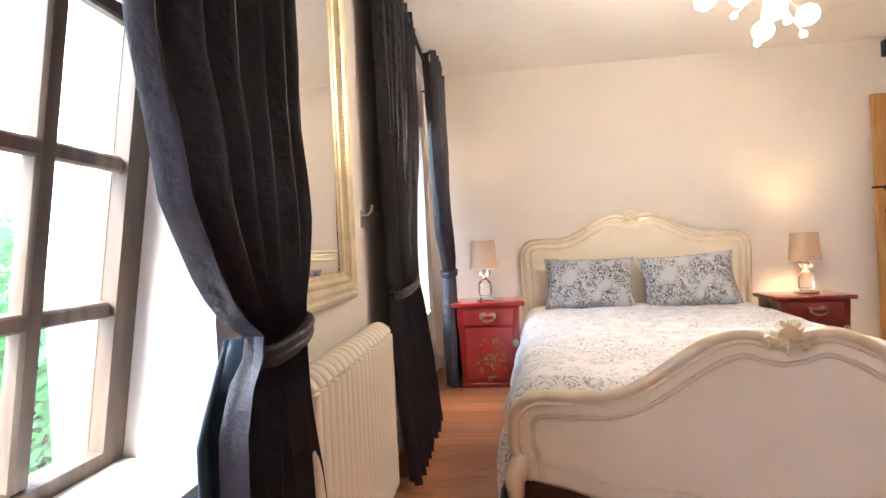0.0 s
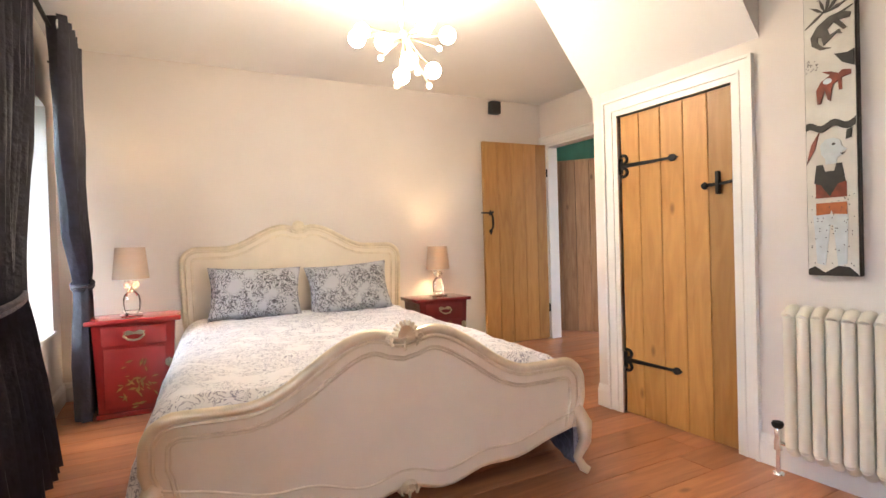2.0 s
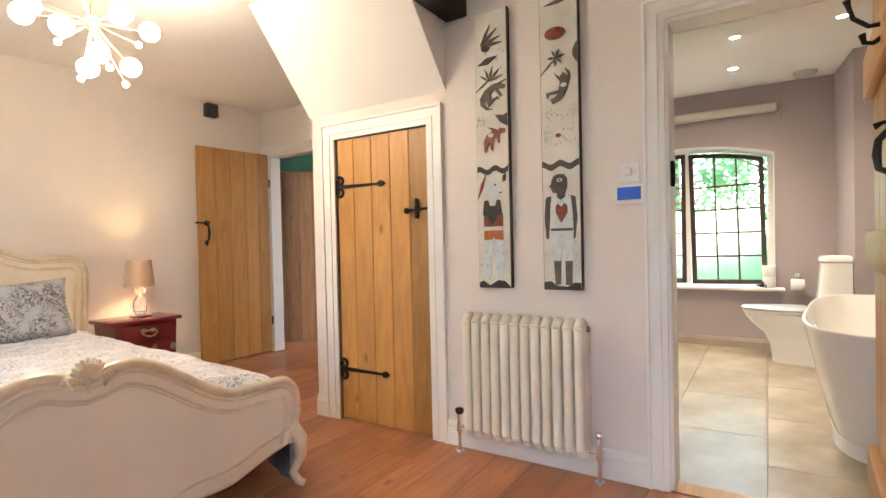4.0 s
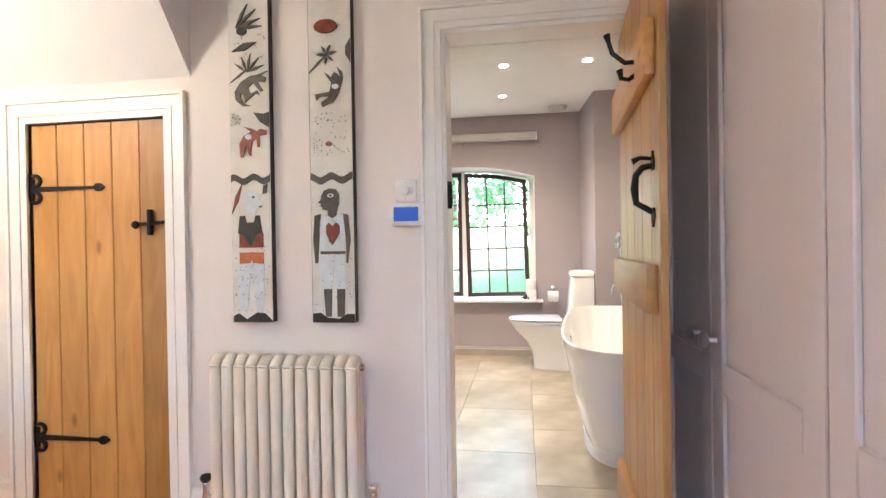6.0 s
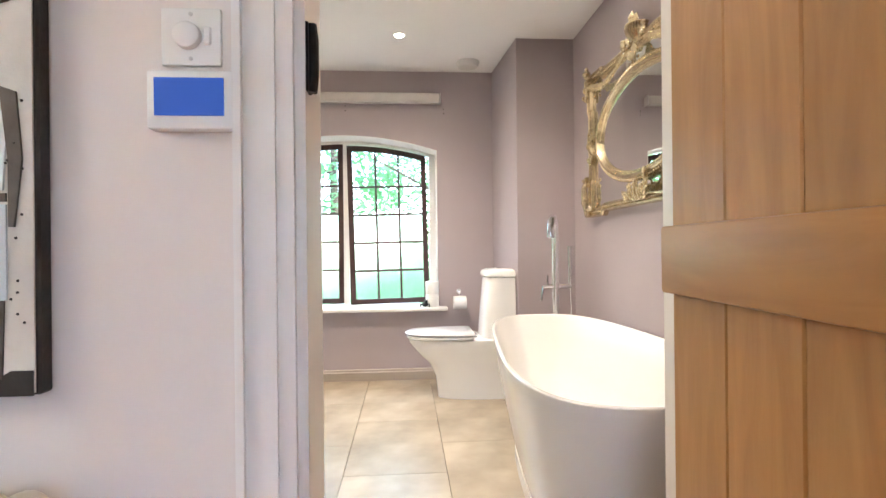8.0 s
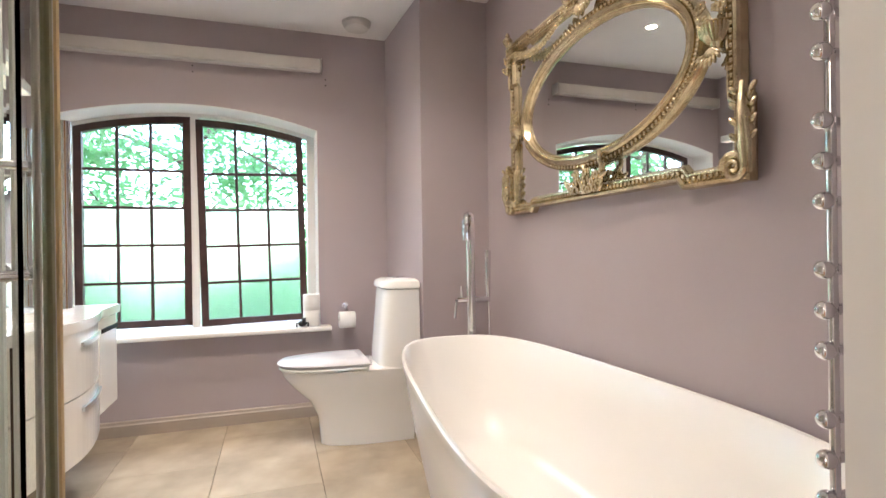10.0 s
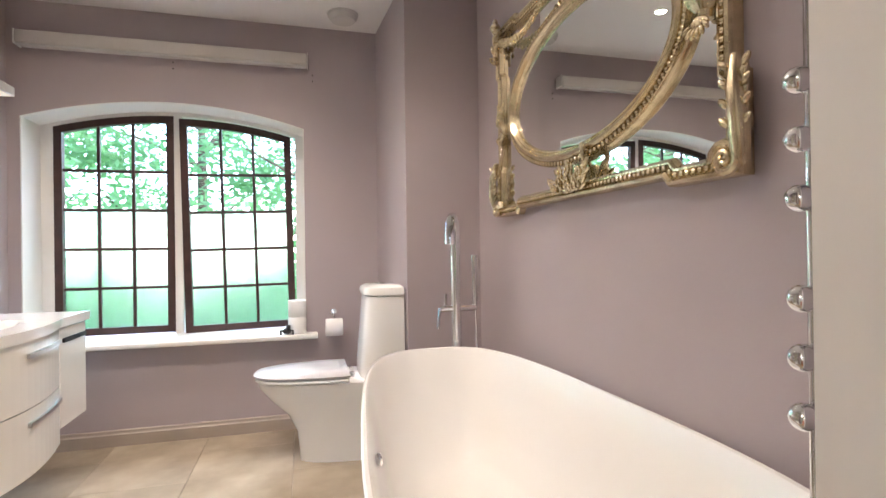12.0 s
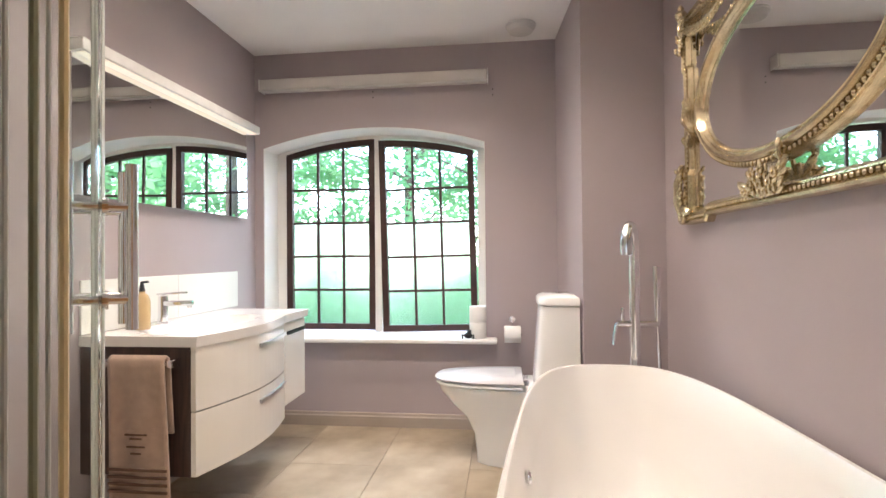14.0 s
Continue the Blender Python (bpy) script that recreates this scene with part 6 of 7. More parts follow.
tb = part("cloth", towel_sheet(0.19, 0.0), TOWEL, tw)
so = tb.modifiers.new("thick", "SOLIDIFY")
so.thickness, so.offset = 0.012, 1
for z in (0.235, 0.262, 0.289, 0.316):
    part("stripe", boxes((4.548, 4.5535, 0.928 - 0.03 * (0.72 - z), 1.165 - 0.03 * (0.72 - z), z - 0.006, z + 0.004)), TDARK, tw, "woven brown stripe", smooth=False)
for z, wd in ((0.43, 0.05), (0.445, 0.09), (0.40, 0.075), (0.375, 0.045)):
    part("embroidery", boxes((4.550, 4.5545, 1.04 - wd / 2, 1.04 + wd / 2, z - 0.003, z + 0.004)), TDARK, tw, "unreadable brown embroidery", smooth=False)

# ---- carved gilt mirror on the south wall ----
gm = thing("gilt_mirror", "large carved gilt mirror with an oval centre", "mirror", pose(4.325, BY0 + 0.002, 1.650))
GU, GW = 0.665, 0.405
part("mirror_glass", boxes((-GU + 0.02, GU - 0.02, 0.0, 0.012, -GW + 0.02, GW - 0.02)), MIRROR, gm, "outer mirror glass", smooth=False)


def eared(e=0.022, lx=0.20, lz=0.20):
    """The frame's outline, anticlockwise, stepped out at its four corners."""
    q = [(GU + e, -GW + lz), (GU, -GW + lz + 0.02), (GU, GW - lz - 0.02), (GU + e, GW - lz), (GU + e, GW + e), (GU - lx, GW + e), (GU - lx - 0.02, GW)]
    left = [(-x, z) for x, z in reversed(q)]
    low = [(-GU - e, -GW - e), (-GU + lx, -GW - e), (-GU + lx + 0.02, -GW), (GU - lx - 0.02, -GW), (GU - lx, -GW - e), (GU + e, -GW - e)]
    return q + left + low


def inset(path, o):
    """The closed outline moved inwards by o, mitred."""
    out = []
    n = len(path)
    for i in range(n):
        p, a_, b_ = Vector(path[i]), Vector(path[i - 1]), Vector(path[(i + 1) % n])
        d1, d2 = (p - a_).normalized(), (b_ - p).normalized()
        n1, n2 = Vector((-d1.y, d1.x)), Vector((-d2.y, d2.x))
        m_ = n1 + n2
        out.append(p + m_ * (o / max(0.3, m_.dot(n1))))
    return out


def beads(pts, y, r, gap):
    """A row of beads along a closed line."""
    b = bmesh.new()
    for p, q in zip(pts, pts[1:] + pts[:1]):
        n = max(1, int((q - p).length / gap))
        for k in range(n):
            c = p.lerp(q, (k + 0.5) / n)
            ball((c.x, y, c.y), r, b, 6)
    return b


line = eared()
rail = [(0, 0.001), (0, 0.030), (0.004, 0.038), (0.012, 0.041), (0.018, 0.034), (0.019, 0.020), (0.026, 0.019), (0.034, 0.020), (0.036, 0.033), (0.041, 0.033), (0.046, 0.024), (0.052, 0.016), (0.053, 0.011)]
of = part("outer_frame", loft([[(p.x, y, p.y) for p in inset(line, o)] for o, y in rail], caps=False), GOLD, gm, "stepped gilt outer frame", smooth=False)
tagged(part("rail_beading", beads(inset(line, 0.027), 0.031, 0.0076, 0.0195), GOLD, of, "row of gilt beads"), kind="stuff")
OA, OB, OZ = 0.548, 0.292, 0.0
ell = lambda o, y, n=96: [((OA - o) * math.cos(2 * math.pi * k / n), y, OZ + (OB - o) * math.sin(2 * math.pi * k / n)) for k in range(n)]
part("oval_glass", loft([ell(0.061, 0.014), ell(0.061, 0.022)]), MIRROR, gm, "oval mirror glass", smooth=False)
ov = part("oval_frame", loft([ell(o, y) for o, y in ((0, 0.012), (0, 0.030), (0.004, 0.038), (0.006, 0.028), (0.020, 0.028), (0.022, 0.042), (0.030, 0.048), (0.040, 0.046), (0.047, 0.036), (0.050, 0.036), (0.054, 0.040), (0.060, 0.034), (0.064, 0.020))], caps=False), GOLD, gm, "gilt oval moulding")
tagged(part("beading", beads([Vector((x, z)) for x, _, z in ell(0.013, 0, 142)], 0.035, 0.0082, 0.0185), GOLD, ov, "row of gilt beads"), kind="stuff")


def floret(bm, x, y, z, r):
    """A small carved flower of five petals."""
    for k in range(5):
        a = 2 * math.pi * k / 5 + 7 * x
        ball((x + 0.7 * r * math.cos(a), y, z + 0.7 * r * math.sin(a)), 0.55 * r, bm, 6, (1, 0.7, 1))
    ball((x, y + 0.4 * r, z), 0.4 * r, bm, 6)


def petal(bm, x, y, z, a, L, w, d):
    """A plump carved blade, its root at x, z and its way at the angle a."""
    vs = bmesh.ops.create_uvsphere(bm, u_segments=10, v_segments=7, radius=1)["verts"]
    bmesh.ops.transform(bm, matrix=pose(x + 0.5 * L * math.cos(a), y, z + 0.5 * L * math.sin(a), 0, -math.degrees(a), 0) @ Matrix.Diagonal((0.5 * L, d, w, 1)), verts=vs)


def curl(bm, x, z, a, L, w, y=0.045, turn=0.6):
    """A carved leaf that rises from its root and curls at the tip."""
    petal(bm, x, y + 0.004, z, a, 0.66 * L, w, 0.8 * w)
    petal(bm, x + 0.48 * L * math.cos(a), y + 0.012, z + 0.48 * L * math.sin(a), a + turn, 0.5 * L, 0.75 * w, 0.75 * w)


def urn(bm, x, z, r, h):
    """A fluted cup with a foot, half sunk in the frame."""
    n = 12
    for k in range(n):
        a = math.pi * (k + 0.5) / n
        tube([(x + 0.45 * r * math.cos(a), 0.03 + 0.45 * r * math.sin(a), z), (x + 0.95 * r * math.cos(a), 0.03 + 0.9 * r * math.sin(a), z + 0.5 * h), (x + r * math.cos(a), 0.03 + r * math.sin(a), z + 0.9 * h)], [0.10 * r, 0.17 * r, 0.14 * r], 5, bm)
    lathe([(0.4 * r, -0.02), (0.45 * r, 0), (0.9 * r, 0.5 * h), (0.98 * r, 0.9 * h), (1.1 * r, 0.95 * h), (1.1 * r, h)], 14, (x, 0.03, z), bm)


rnd = random.Random(21)
lo = bmesh.new()
for k in range(15):
    a = math.pi * (0.08 + 0.84 * k / 14)
    curl(lo, 0.07 * math.cos(a) * (k % 2), -GW + 0.02, a, rnd.uniform(0.07, 0.12), 0.010, turn=rnd.choice((-0.5, 0.5)))
for k in range(16):
    floret(lo, rnd.uniform(-0.10, 0.10), 0.056 + rnd.uniform(0, 0.012), -GW + 0.012 + rnd.uniform(-0.01, 0.085), rnd.uniform(0.010, 0.017))
curl(lo, -0.06, -GW + 0.06, math.pi * 0.75, 0.13, 0.014, turn=-0.9)
tagged(part("lower_spray", lo, GOLD, gm, "carved gilt leaves and flowers"), kind="stuff")
for sx in (-1, 1):
    b = bmesh.new()
    urn(b, sx * 0.592, -0.045, 0.040, 0.05)
    for k in range(9):
        floret(b, sx * 0.592 + rnd.uniform(-0.042, 0.042), 0.055, 0.02 + rnd.uniform(0, 0.05), rnd.uniform(0.010, 0.015))
    for k in range(6):
        curl(b, sx * 0.592, -0.06, -math.pi / 2 + 0.35 * (k - 2.5), 0.055, 0.008, turn=0.3)
    tagged(part("side_urn", b, GOLD, gm, "carved gilt urn with flowers"), kind="stuff")
    # scroll and acanthus at the lower corner
    cx, cz = sx * (GU - 0.005), -GW + 0.012
    b = tube([(cx - sx * 0.040 * (1 - k / 26) * math.cos(0.52 * k), 0.046 + 0.0004 * k, cz + 0.040 * (1 - k / 26) * math.sin(0.52 * k)) for k in range(24)], [0.013 - 0.00035 * k for k in range(24)], 8)
    tube([(cx + sx * 0.026, 0.034, cz - 0.01), (cx + sx * 0.040, 0.052, cz + 0.06), (cx + sx * 0.034, 0.056, cz + 0.14), (cx + sx * 0.020, 0.040, cz + 0.215)], [0.020, 0.021, 0.018, 0.010], 10, b)
    for k in range(4):
        curl(b, cx + sx * 0.030, cz + 0.035 + 0.040 * k, math.pi / 2 + sx * 0.42, 0.066, 0.011, 0.046, sx * 0.35)
        curl(b, cx + sx * 0.040, cz + 0.035 + 0.040 * k, math.pi / 2 - sx * 0.38, 0.060, 0.010, 0.042, -sx * 0.35)
    tagged(part("corner_scroll", b, GOLD, gm, "gilt corner scroll with a curling leaf"), kind="stuff")
    # upper corner: leafy shoulder and a finial
    b = bmesh.new()
    for k in range(9):
        curl(b, sx * (GU - 0.005), GW - 0.13 + 0.014 * k, math.pi / 2 + (k - 4) * 0.28, 0.06, 0.009, turn=0.5 * (-1) ** k)
    for k in range(8):
        floret(b, sx * (GU - 0.015 + rnd.uniform(-0.035, 0.03)), 0.052, GW - 0.01 + rnd.uniform(-0.09, 0.03), rnd.uniform(0.009, 0.014))
    tagged(part("shoulder_spray", b, GOLD, gm, "carved gilt leaves and flowers"), kind="stuff")
    part("finial", lathe([(0.012, 0), (0.022, 0.014), (0.026, 0.026), (0.020, 0.038), (0.010, 0.044), (0.014, 0.052), (0.006, 0.066)], 14, (sx * (GU + 0.022), 0.036, GW + 0.022)), GOLD, gm)
    # swag between shoulder and crest
    b = bmesh.new()
    for k in range(30):
        u = k / 29
        x, z = sx * (0.62 - 0.50 * u), GW - 0.045 - 0.065 * math.sin(math.pi * u)
        floret(b, x, 0.045 + 0.006 * (k % 2), z + 0.006 * (-1) ** k, 0.010 + 0.005 * math.sin(math.pi * u))
        if k % 3 == 0:
            curl(b, x, z, -math.pi / 2 + 0.8 * (-1) ** k, 0.035, 0.006, turn=0.4)
    tagged(part("garland", b, GOLD, gm, "carved gilt garland"), kind="stuff")
b = bmesh.new()
urn(b, 0, GW - 0.02, 0.055, 0.075)
for k in range(12):
    floret(b, rnd.uniform(-0.05, 0.05), 0.05, GW + 0.065 + rnd.uniform(0, 0.05), rnd.uniform(0.011, 0.017))
for sx in (-1, 1):
    for k in range(5):
        curl(b, sx * 0.05, GW - 0.03 + 0.01 * k, math.pi / 2 - sx * (0.7 + 0.3 * k), 0.11 - 0.008 * k, 0.012, turn=-sx * 0.7)
for k in range(7):
    curl(b, 0, GW - 0.03, -math.pi / 2 + 0.22 * (k - 3), 0.09, 0.009, turn=0.1)
tagged(part("crest", b, GOLD, gm, "carved gilt urn crest with leaves"), kind="stuff")

# ---- chrome ball towel radiator by the doorway ----
tl_ = thing("towel_radiator", "chrome ball-jointed towel radiator on the wall", "towel radiator")
RX = 3.14
for y in (-0.657, -1.05):
    part("upright", tube([(RX, y, 0.48), (RX, y, 1.68)], 0.0065, 10), CHROME, tl_)
    for z in (0.55, 1.60):
        part("bracket", tube([(RX, y, z), (BX0, y, z)], 0.009, 8), CHROME, tl_)
mball = mesh_of("ball_joint", ball((0, 0, 0), 0.0128, None, 16), CHROME, True)
mrail = mesh_of("rail", tube([(RX, -0.657, 0), (RX, -1.05, 0)], 0.008, 10), CHROME, True)
for z in [1.116 + 0.0535 * k + 0.198 * g for g in range(-3, 3) for k in range(3)]:
    share("rail", mrail, tl_, pose(0, 0, z))
    for y in (-0.641, -1.066):
        share("ball_joint", mball, tl_, pose(RX, y, z))

# ---- shower enclosure ----
SHG = glass("shower glass", (0.95, 0.98, 0.97), 0.0, 1.02)
sh = thing("shower_enclosure", "curved glass shower enclosure with chrome handles", "shower")
SCX, SCY, SR = 3.32, 0.865, 0.55


def curved_pane(a0, a1, r, z0=0.09, z1=1.95):
    b = bmesh.new()
    n = 18
    arcp = lambda q, z: [(SCX + q * math.cos(a), SCY + q * math.sin(a), z) for a in np.linspace(a0, a1, n)]
    vs = [[b.verts.new(p) for p in row] for row in (arcp(r, z0), arcp(r, z1), arcp(r + 0.006, z1), arcp(r + 0.006, z0))]
    for i in range(4):
        for k in range(n - 1):
            b.faces.new((vs[i][k], vs[i][k + 1], vs[(i + 1) % 4][k + 1], vs[(i + 1) % 4][k]))
    for k in (0, n - 1):
        b.faces.new([vs[i][k] for i in range(4)])
    return b


tray = [(BX0 + 0.015, BY1 - 0.002), (SCX + SR + 0.02, BY1 - 0.002)] + [(SCX + (SR + 0.02) * math.cos(a), SCY + (SR + 0.02) * math.sin(a)) for a in np.linspace(0, -math.pi / 2, 16)] + [(BX0 + 0.015, SCY - SR - 0.02)]
part("tray", prism(tray, 0.0, 0.085, "z"), ACRYLIC, sh, "white shower tray", smooth=False)
p1 = part("curved_door", curved_pane(-math.pi / 4 + 0.02, 0.0, SR), SHG, sh, "curved clear glass door")
p2 = part("curved_door", curved_pane(-math.pi / 2, -math.pi / 4 - 0.02, SR), SHG, sh, "curved clear glass door")
part("side_pane", boxes((BX0 + 0.04, SCX, SCY - SR - 0.006, SCY - SR, 0.09, 1.95)), SHG, sh, "clear glass side pane", smooth=False)
part("side_pane", boxes((SCX + SR, SCX + SR + 0.006, SCY, BY1 - 0.03, 0.09, 1.95)), SHG, sh, "clear glass side pane", smooth=False)
for p in sh.children:
    if "door" in p.name or "pane" in p.name:
        p.visible_shadow = False
rail_pts = [(BX0 + 0.02, SCY - SR - 0.003)] + [(SCX + (SR + 0.003) * math.cos(a), SCY + (SR + 0.003) * math.sin(a)) for a in np.linspace(-math.pi / 2, 0, 20)] + [(SCX + SR + 0.003, BY1 - 0.01)]
for z in (0.095, 1.955):
    part("track", tube([(x, y, z) for x, y in rail_pts], 0.014, 8), CHROME, sh, "chrome track")
SEAL = material("yellowed seal strip", (0.62, 0.48, 0.26), 0.4, dark=0.8, bump=0)
BRONZE_SEAL = material("olive seal strip", (0.20, 0.20, 0.12), 0.4, dark=0.85, bump=0)
GREY_SEAL = material("grey seal strip", (0.45, 0.45, 0.42), 0.4, dark=0.85, bump=0)
part("wall_profile", boxes((BX0 + 0.008, BX0 + 0.045, SCY - SR - 0.014, SCY - SR + 0.012, 0.086, 1.96)), CHROME, sh, smooth=False)
part("seal", boxes((3.17, 3.184, SCY - SR - 0.012, SCY - SR + 0.006, 0.1, 1.945)), GREY_SEAL, sh, "grey plastic seal", smooth=False)
for deg, w_, mt_ in ((-73.6, 0.010, SEAL), (-77.5, 0.005, GREY_SEAL), (-80.6, 0.009, BRONZE_SEAL), (-85.5, 0.006, GREY_SEAL)):
    c, s_ = math.cos(radians(deg)), math.sin(radians(deg))
    part("seal", tube([(SCX + (SR + 0.004) * c, SCY + (SR + 0.004) * s_, 0.1), (SCX + (SR + 0.004) * c, SCY + (SR + 0.004) * s_, 1.945)], w_, 8, flat=0.7), mt_, sh, "upright plastic seal strip")
PALE_SEAL = material("clear pale seal strip", (0.70, 0.73, 0.70), 0.2, dark=0.9, bump=0)
for sa in (-0.022, 0.078):
    a = -math.pi / 4 + sa
    part("seal", tube([(SCX + (SR + 0.003) * math.cos(a), SCY + (SR + 0.003) * math.sin(a), 0.1), (SCX + (SR + 0.003) * math.cos(a), SCY + (SR + 0.003) * math.sin(a), 1.945)], 0.0085, 8), PALE_SEAL, sh, "clear plastic door edge seal")
for a, door_ in ((-math.pi / 4 + 0.10, p1), (-math.pi / 4 - 0.10, p2)):
    c, s_ = math.cos(a), math.sin(a)
    at = lambda r, z: (SCX + r * c, SCY + r * s_, z)
    hd = part("handle", tube([at(SR + 0.055, 0.965), at(SR + 0.055, 1.29)], 0.011, 12), CHROME, door_, "tall chrome bar handle")
    part("inner_bar", tube([at(SR - 0.05, 0.965), at(SR - 0.05, 1.29)], 0.011, 12), CHROME, door_)
    for z in (1.025, 1.205):
        part("standoff", tube([at(SR - 0.05, z), at(SR + 0.055, z)], 0.009, 10), CHROME, door_)
        part("rosette", tube([at(SR + 0.006, z), at(SR + 0.016, z)], 0.018, 14), CHROME, door_)
PANELS = material("beige shower panel", (0.56, 0.52, 0.44), 0.25, dark=0.9, scale=3, fine=40, bump=0.02)
solid("shower_wall_panel", boxes((BX0 + 0.001, BX0 + 0.007, SCY - SR + 0.02, BY1 - 0.008, 0.086, 2.1), (BX0 + 0.008, SCX + SR, BY1 - 0.007, BY1 - 0.001, 0.086, 2.1)), PANELS, "pale beige waterproof panels inside the shower", "wall panel", "structure")
wb = thing("pedal_bin", "small white bathroom bin behind the shower glass", "bin", pose(4.14, 1.16, 0))
part("drum", lathe([(0.085, 0.002), (0.09, 0.01), (0.095, 0.25), (0.097, 0.255)], 28), WHITE_PLASTIC, wb)
part("lid", lathe([(0.098, 0.257), (0.098, 0.27), (0.06, 0.29), (0.01, 0.295)], 28), WHITE_PLASTIC, wb)

# ---- the garden beyond the windows ----
def tree(name, x, y, h, r, seed, base=-2.7):
    th = thing(name, "leafy green garden tree outside the window", "tree", pose(x, y, base), "garden trees")
    rnd = random.Random(seed)
    bark = material("bark", (0.10, 0.075, 0.05), 0.9, dark=0.5, scale=12, bump=0.6)
    bm = tube([(0, 0, 0), (0.05, 0.03, h * 0.3), (-0.04, 0.08, h * 0.6), (0.02, 0, h * 0.9)], [0.16, 0.12, 0.09, 0.03], 10)
    tr = part("trunk", bm, bark, th)
    verts, faces = [], []
    for k in range(9):
        a = rnd.uniform(0, 6.28)
        z0 = h * rnd.uniform(0.2, 0.75)
        tip = Vector((r * 0.8 * math.cos(a), r * 0.8 * math.sin(a), min(h, z0 + h * rnd.uniform(0.05, 0.25))))
        part("limb", tube([(0, 0, z0), tip * 0.5 + Vector((0, 0, z0 * 0.5 + 0.1)), tip], [0.05, 0.03, 0.01], 6), bark, tr)
    for c in range(130):
        a, u = rnd.uniform(0, 6.28), rnd.uniform(0.15, 1) ** 0.5
        zc = h * rnd.uniform(0.12, 1.02)
        rad = r * u * (1.05 - 0.45 * abs(zc / h - 0.5))
        cx, cy = rad * math.cos(a), rad * math.sin(a)
        for q in range(95):
            d = Vector((rnd.gauss(0, 1), rnd.gauss(0, 1), rnd.gauss(0, 0.7))) * 0.24
            p = Vector((cx, cy, zc)) + d
            e1 = Vector((rnd.uniform(-1, 1), rnd.uniform(-1, 1), rnd.uniform(-0.6, 0.4))).normalized() * rnd.uniform(0.05, 0.10)
            e2 = e1.orthogonal().normalized() * rnd.uniform(0.025, 0.045)
            i = len(verts)
            verts += [p - e1, p + e2 * 1.0, p + e1, p - e2 * 1.0]
            faces.append((i, i + 1, i + 2, i + 3))
    me = bpy.data.meshes.new("crown")
    me.from_pydata(verts, [], faces)
    me.materials.append(LEAF)
    cr = new("crown", me)
    cr.parent = th
    tagged(cr, "crown of many small green leaves", kind="stuff")
    return th


# leaves let light through
ln = LEAF.node_tree
lt = ln.nodes.new("ShaderNodeBsdfTranslucent")
lt.inputs[0].default_value = (0.20, 0.46, 0.18, 1)
lm = ln.nodes.new("ShaderNodeMixShader")
lm.inputs[0].default_value = 0.45
ln.links.new(ln.nodes["Principled BSDF"].outputs[0], lm.inputs[1])
ln.links.new(lt.outputs[0], lm.inputs[2])
ln.links.new(lm.outputs[0], ln.nodes["Material Output"].inputs[0])
t0 = tree("garden_tree", 10.3, -1.3, 8.5, 2.3, 1)
for x, y, rz in ((10.6, 4.3, 60), (11.0, -4.6, 150), (13.2, 1.6, 240), (13.5, -6.0, 20), (12.5, 7.5, 100)):
    copy_thing(t0, pose(x, y, -2.7, 0, 0, rz))
t1 = tree("garden_shrub", -5.2, 3.2, 4.2, 1.7, 7)
for x, y, rz in ((-6.4, 0.2, 60), (-5.6, 6.0, 130), (-7.8, 9.0, 200), (-7.0, -3.5, 300)):
    copy_thing(t1, pose(x, y, -2.7, 0, 0, rz))

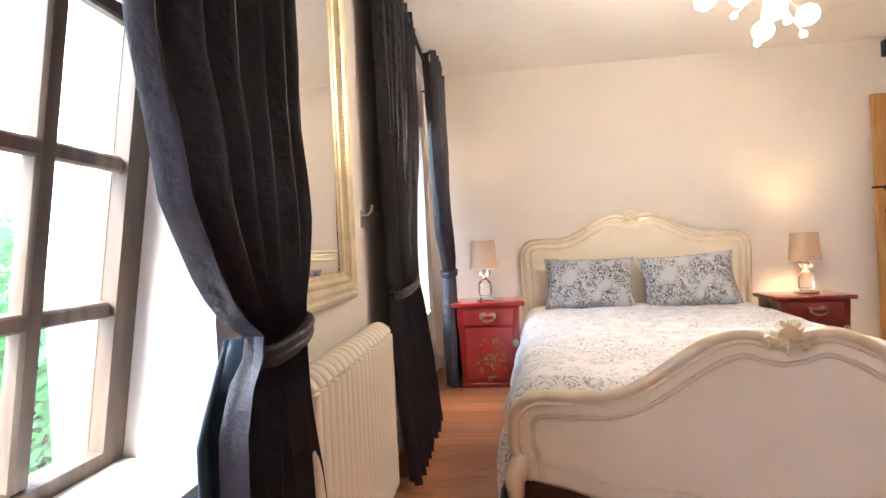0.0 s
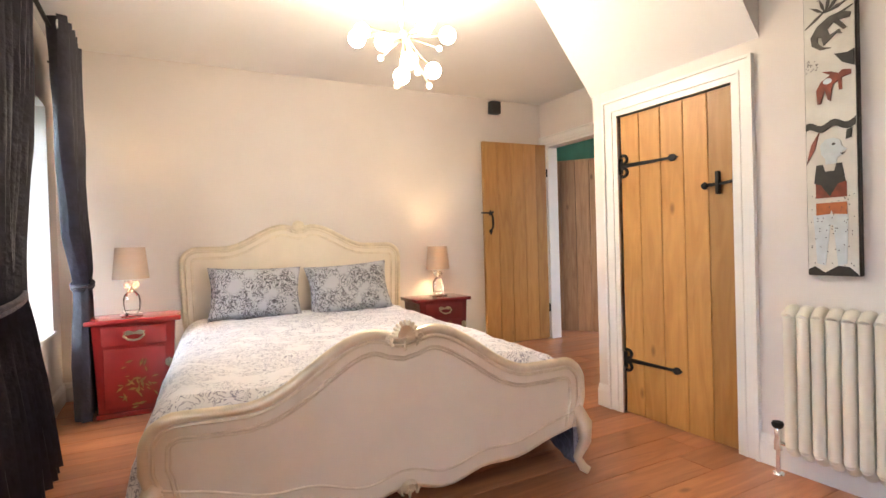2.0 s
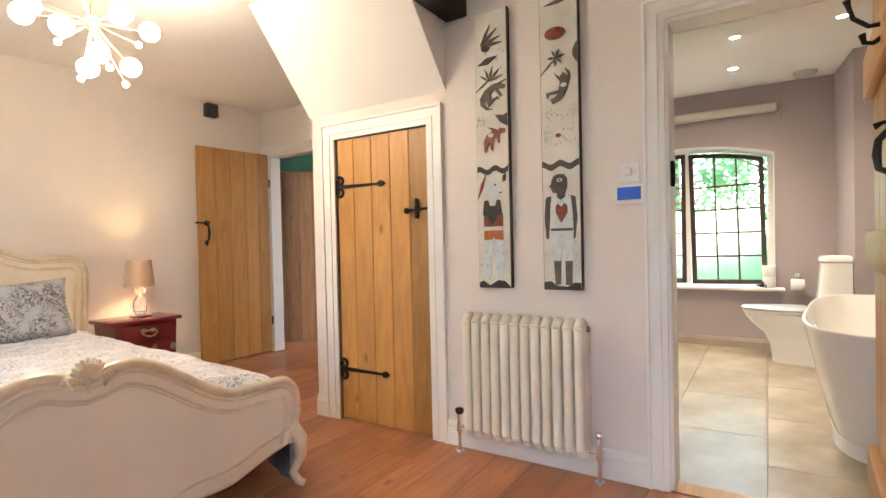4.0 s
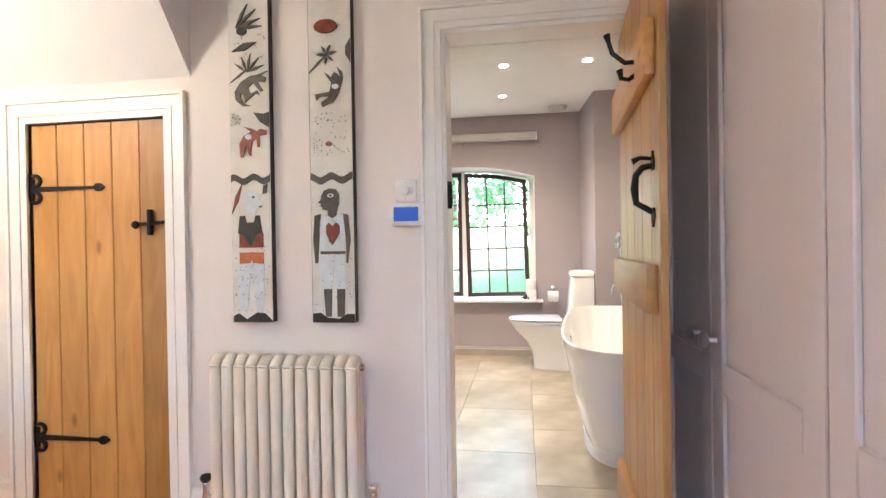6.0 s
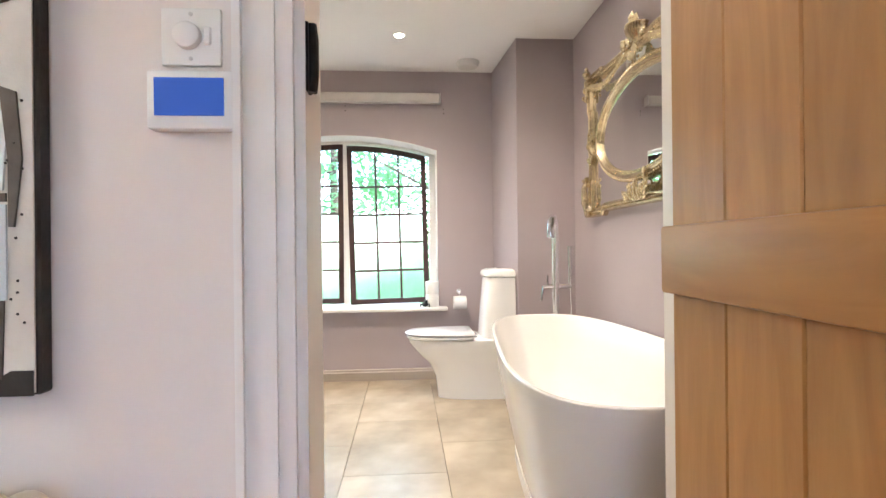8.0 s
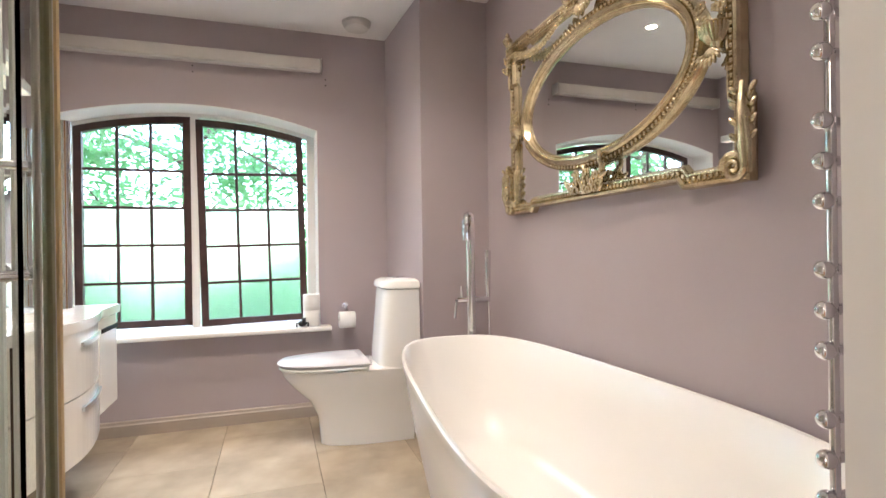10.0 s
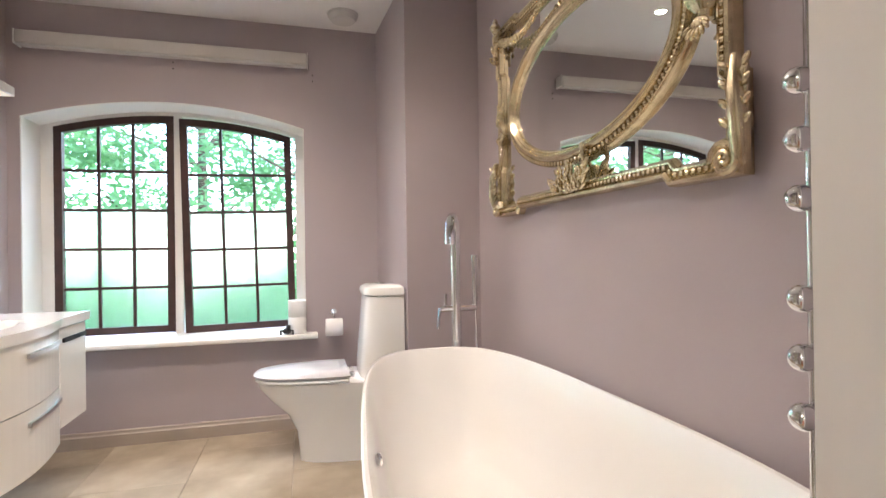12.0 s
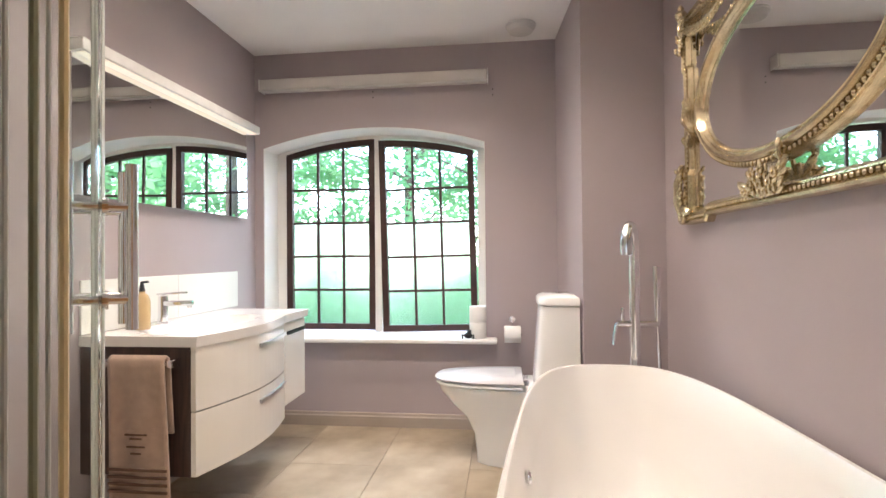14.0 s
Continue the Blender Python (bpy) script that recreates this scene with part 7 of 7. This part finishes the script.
# ---- floor boards and tiles ----
rnd = random.Random(11)
BW_ = 0.178
lengths = (0.95, 1.2, 1.45, 1.7)
plank_mesh = {}
for L in lengths:
    b = boxes((0.0008, L - 0.0008, 0.0008, BW_ - 0.0008, -0.018, 0.0))
    bmesh.ops.bevel(b, geom=[e for e in b.edges if min(v.co.z for v in e.verts) > -0.001], offset=0.0016, segments=1, affect="EDGES")
    plank_mesh[L] = mesh_of("plank", b, FLOOR_OAK)
y = YS + 0.005
while y < 4.62:
    x = XW - 0.05 - rnd.uniform(0, 0.8)
    end = XE + 0.06 if y < 2.2 else 6.2
    while x < end:
        L = rnd.choice(lengths)
        if x + L > end and y < 2.2:
            fit_l = [q for q in lengths if x + q <= end + 0.02]
            if not fit_l:
                b = boxes((0.0008, end - x, 0.0008, BW_ - 0.0008, -0.018, 0.0))
                share("plank", mesh_of("plank", b, FLOOR_OAK), FLOOR, pose(x, y, 0.0))
                break
            L = fit_l[-1]
        share("plank", plank_mesh[L], FLOOR, pose(x, y, 0.0))
        x += L
    y += BW_

STONE = material("beige stone tile", (0.51, 0.42, 0.31), 0.27, dark=0.66, scale=3.4, fine=60, bump=0.04)
sn = STONE.node_tree
oi, hv = sn.nodes.new("ShaderNodeObjectInfo"), sn.nodes.new("ShaderNodeHueSaturation")
vr = sn.nodes.new("ShaderNodeMapRange")
vr.inputs[3].default_value, vr.inputs[4].default_value = 0.88, 1.08
base = sn.nodes["Principled BSDF"].inputs["Base Color"]
src = base.links[0].from_socket
sn.links.new(oi.outputs["Random"], vr.inputs[0])
sn.links.new(vr.outputs[0], hv.inputs["Value"])
sn.links.new(src, hv.inputs["Color"])
sn.links.new(hv.outputs[0], base)
TLX, TLY = 0.745, 0.482
b = boxes((0.0012, TLX - 0.0012, 0.0012, TLY - 0.0012, -0.011, 0.0))
bmesh.ops.bevel(b, geom=[e for e in b.edges if min(v.co.z for v in e.verts) > -0.001], offset=0.0015, segments=1, affect="EDGES")
tile_mesh = mesh_of("tile", b, STONE)
for i in range(6):
    for j in range(6):
        x = 5.06 - 0.745 * 4 + TLX * i + (0.3725 if j % 2 else 0.0)
        y = 0.335 - TLY * 3 + TLY * j
        if x > BX0 - 0.9:
            if x < BX0 - 0.32:
                continue
            share("tile", tile_mesh, BFLOOR, pose(x, y, 0.0))
for j in range(6):
    x1 = min(5.06 - 0.745 * 4 + TLX * i + (0.3725 if j % 2 else 0.0) for i in range(6) if 5.06 - 0.745 * 4 + TLX * i + (0.3725 if j % 2 else 0.0) >= BX0 - 0.32)
    w = x1 - (BX0 - 0.21)
    if w > 0.03:
        share("tile", mesh_of("tile", boxes((0, w - 0.002, 0.002, TLY - 0.002, -0.011, 0.0)), STONE), BFLOOR, pose(BX0 - 0.21, 0.335 - TLY * 3 + TLY * j, 0.0))
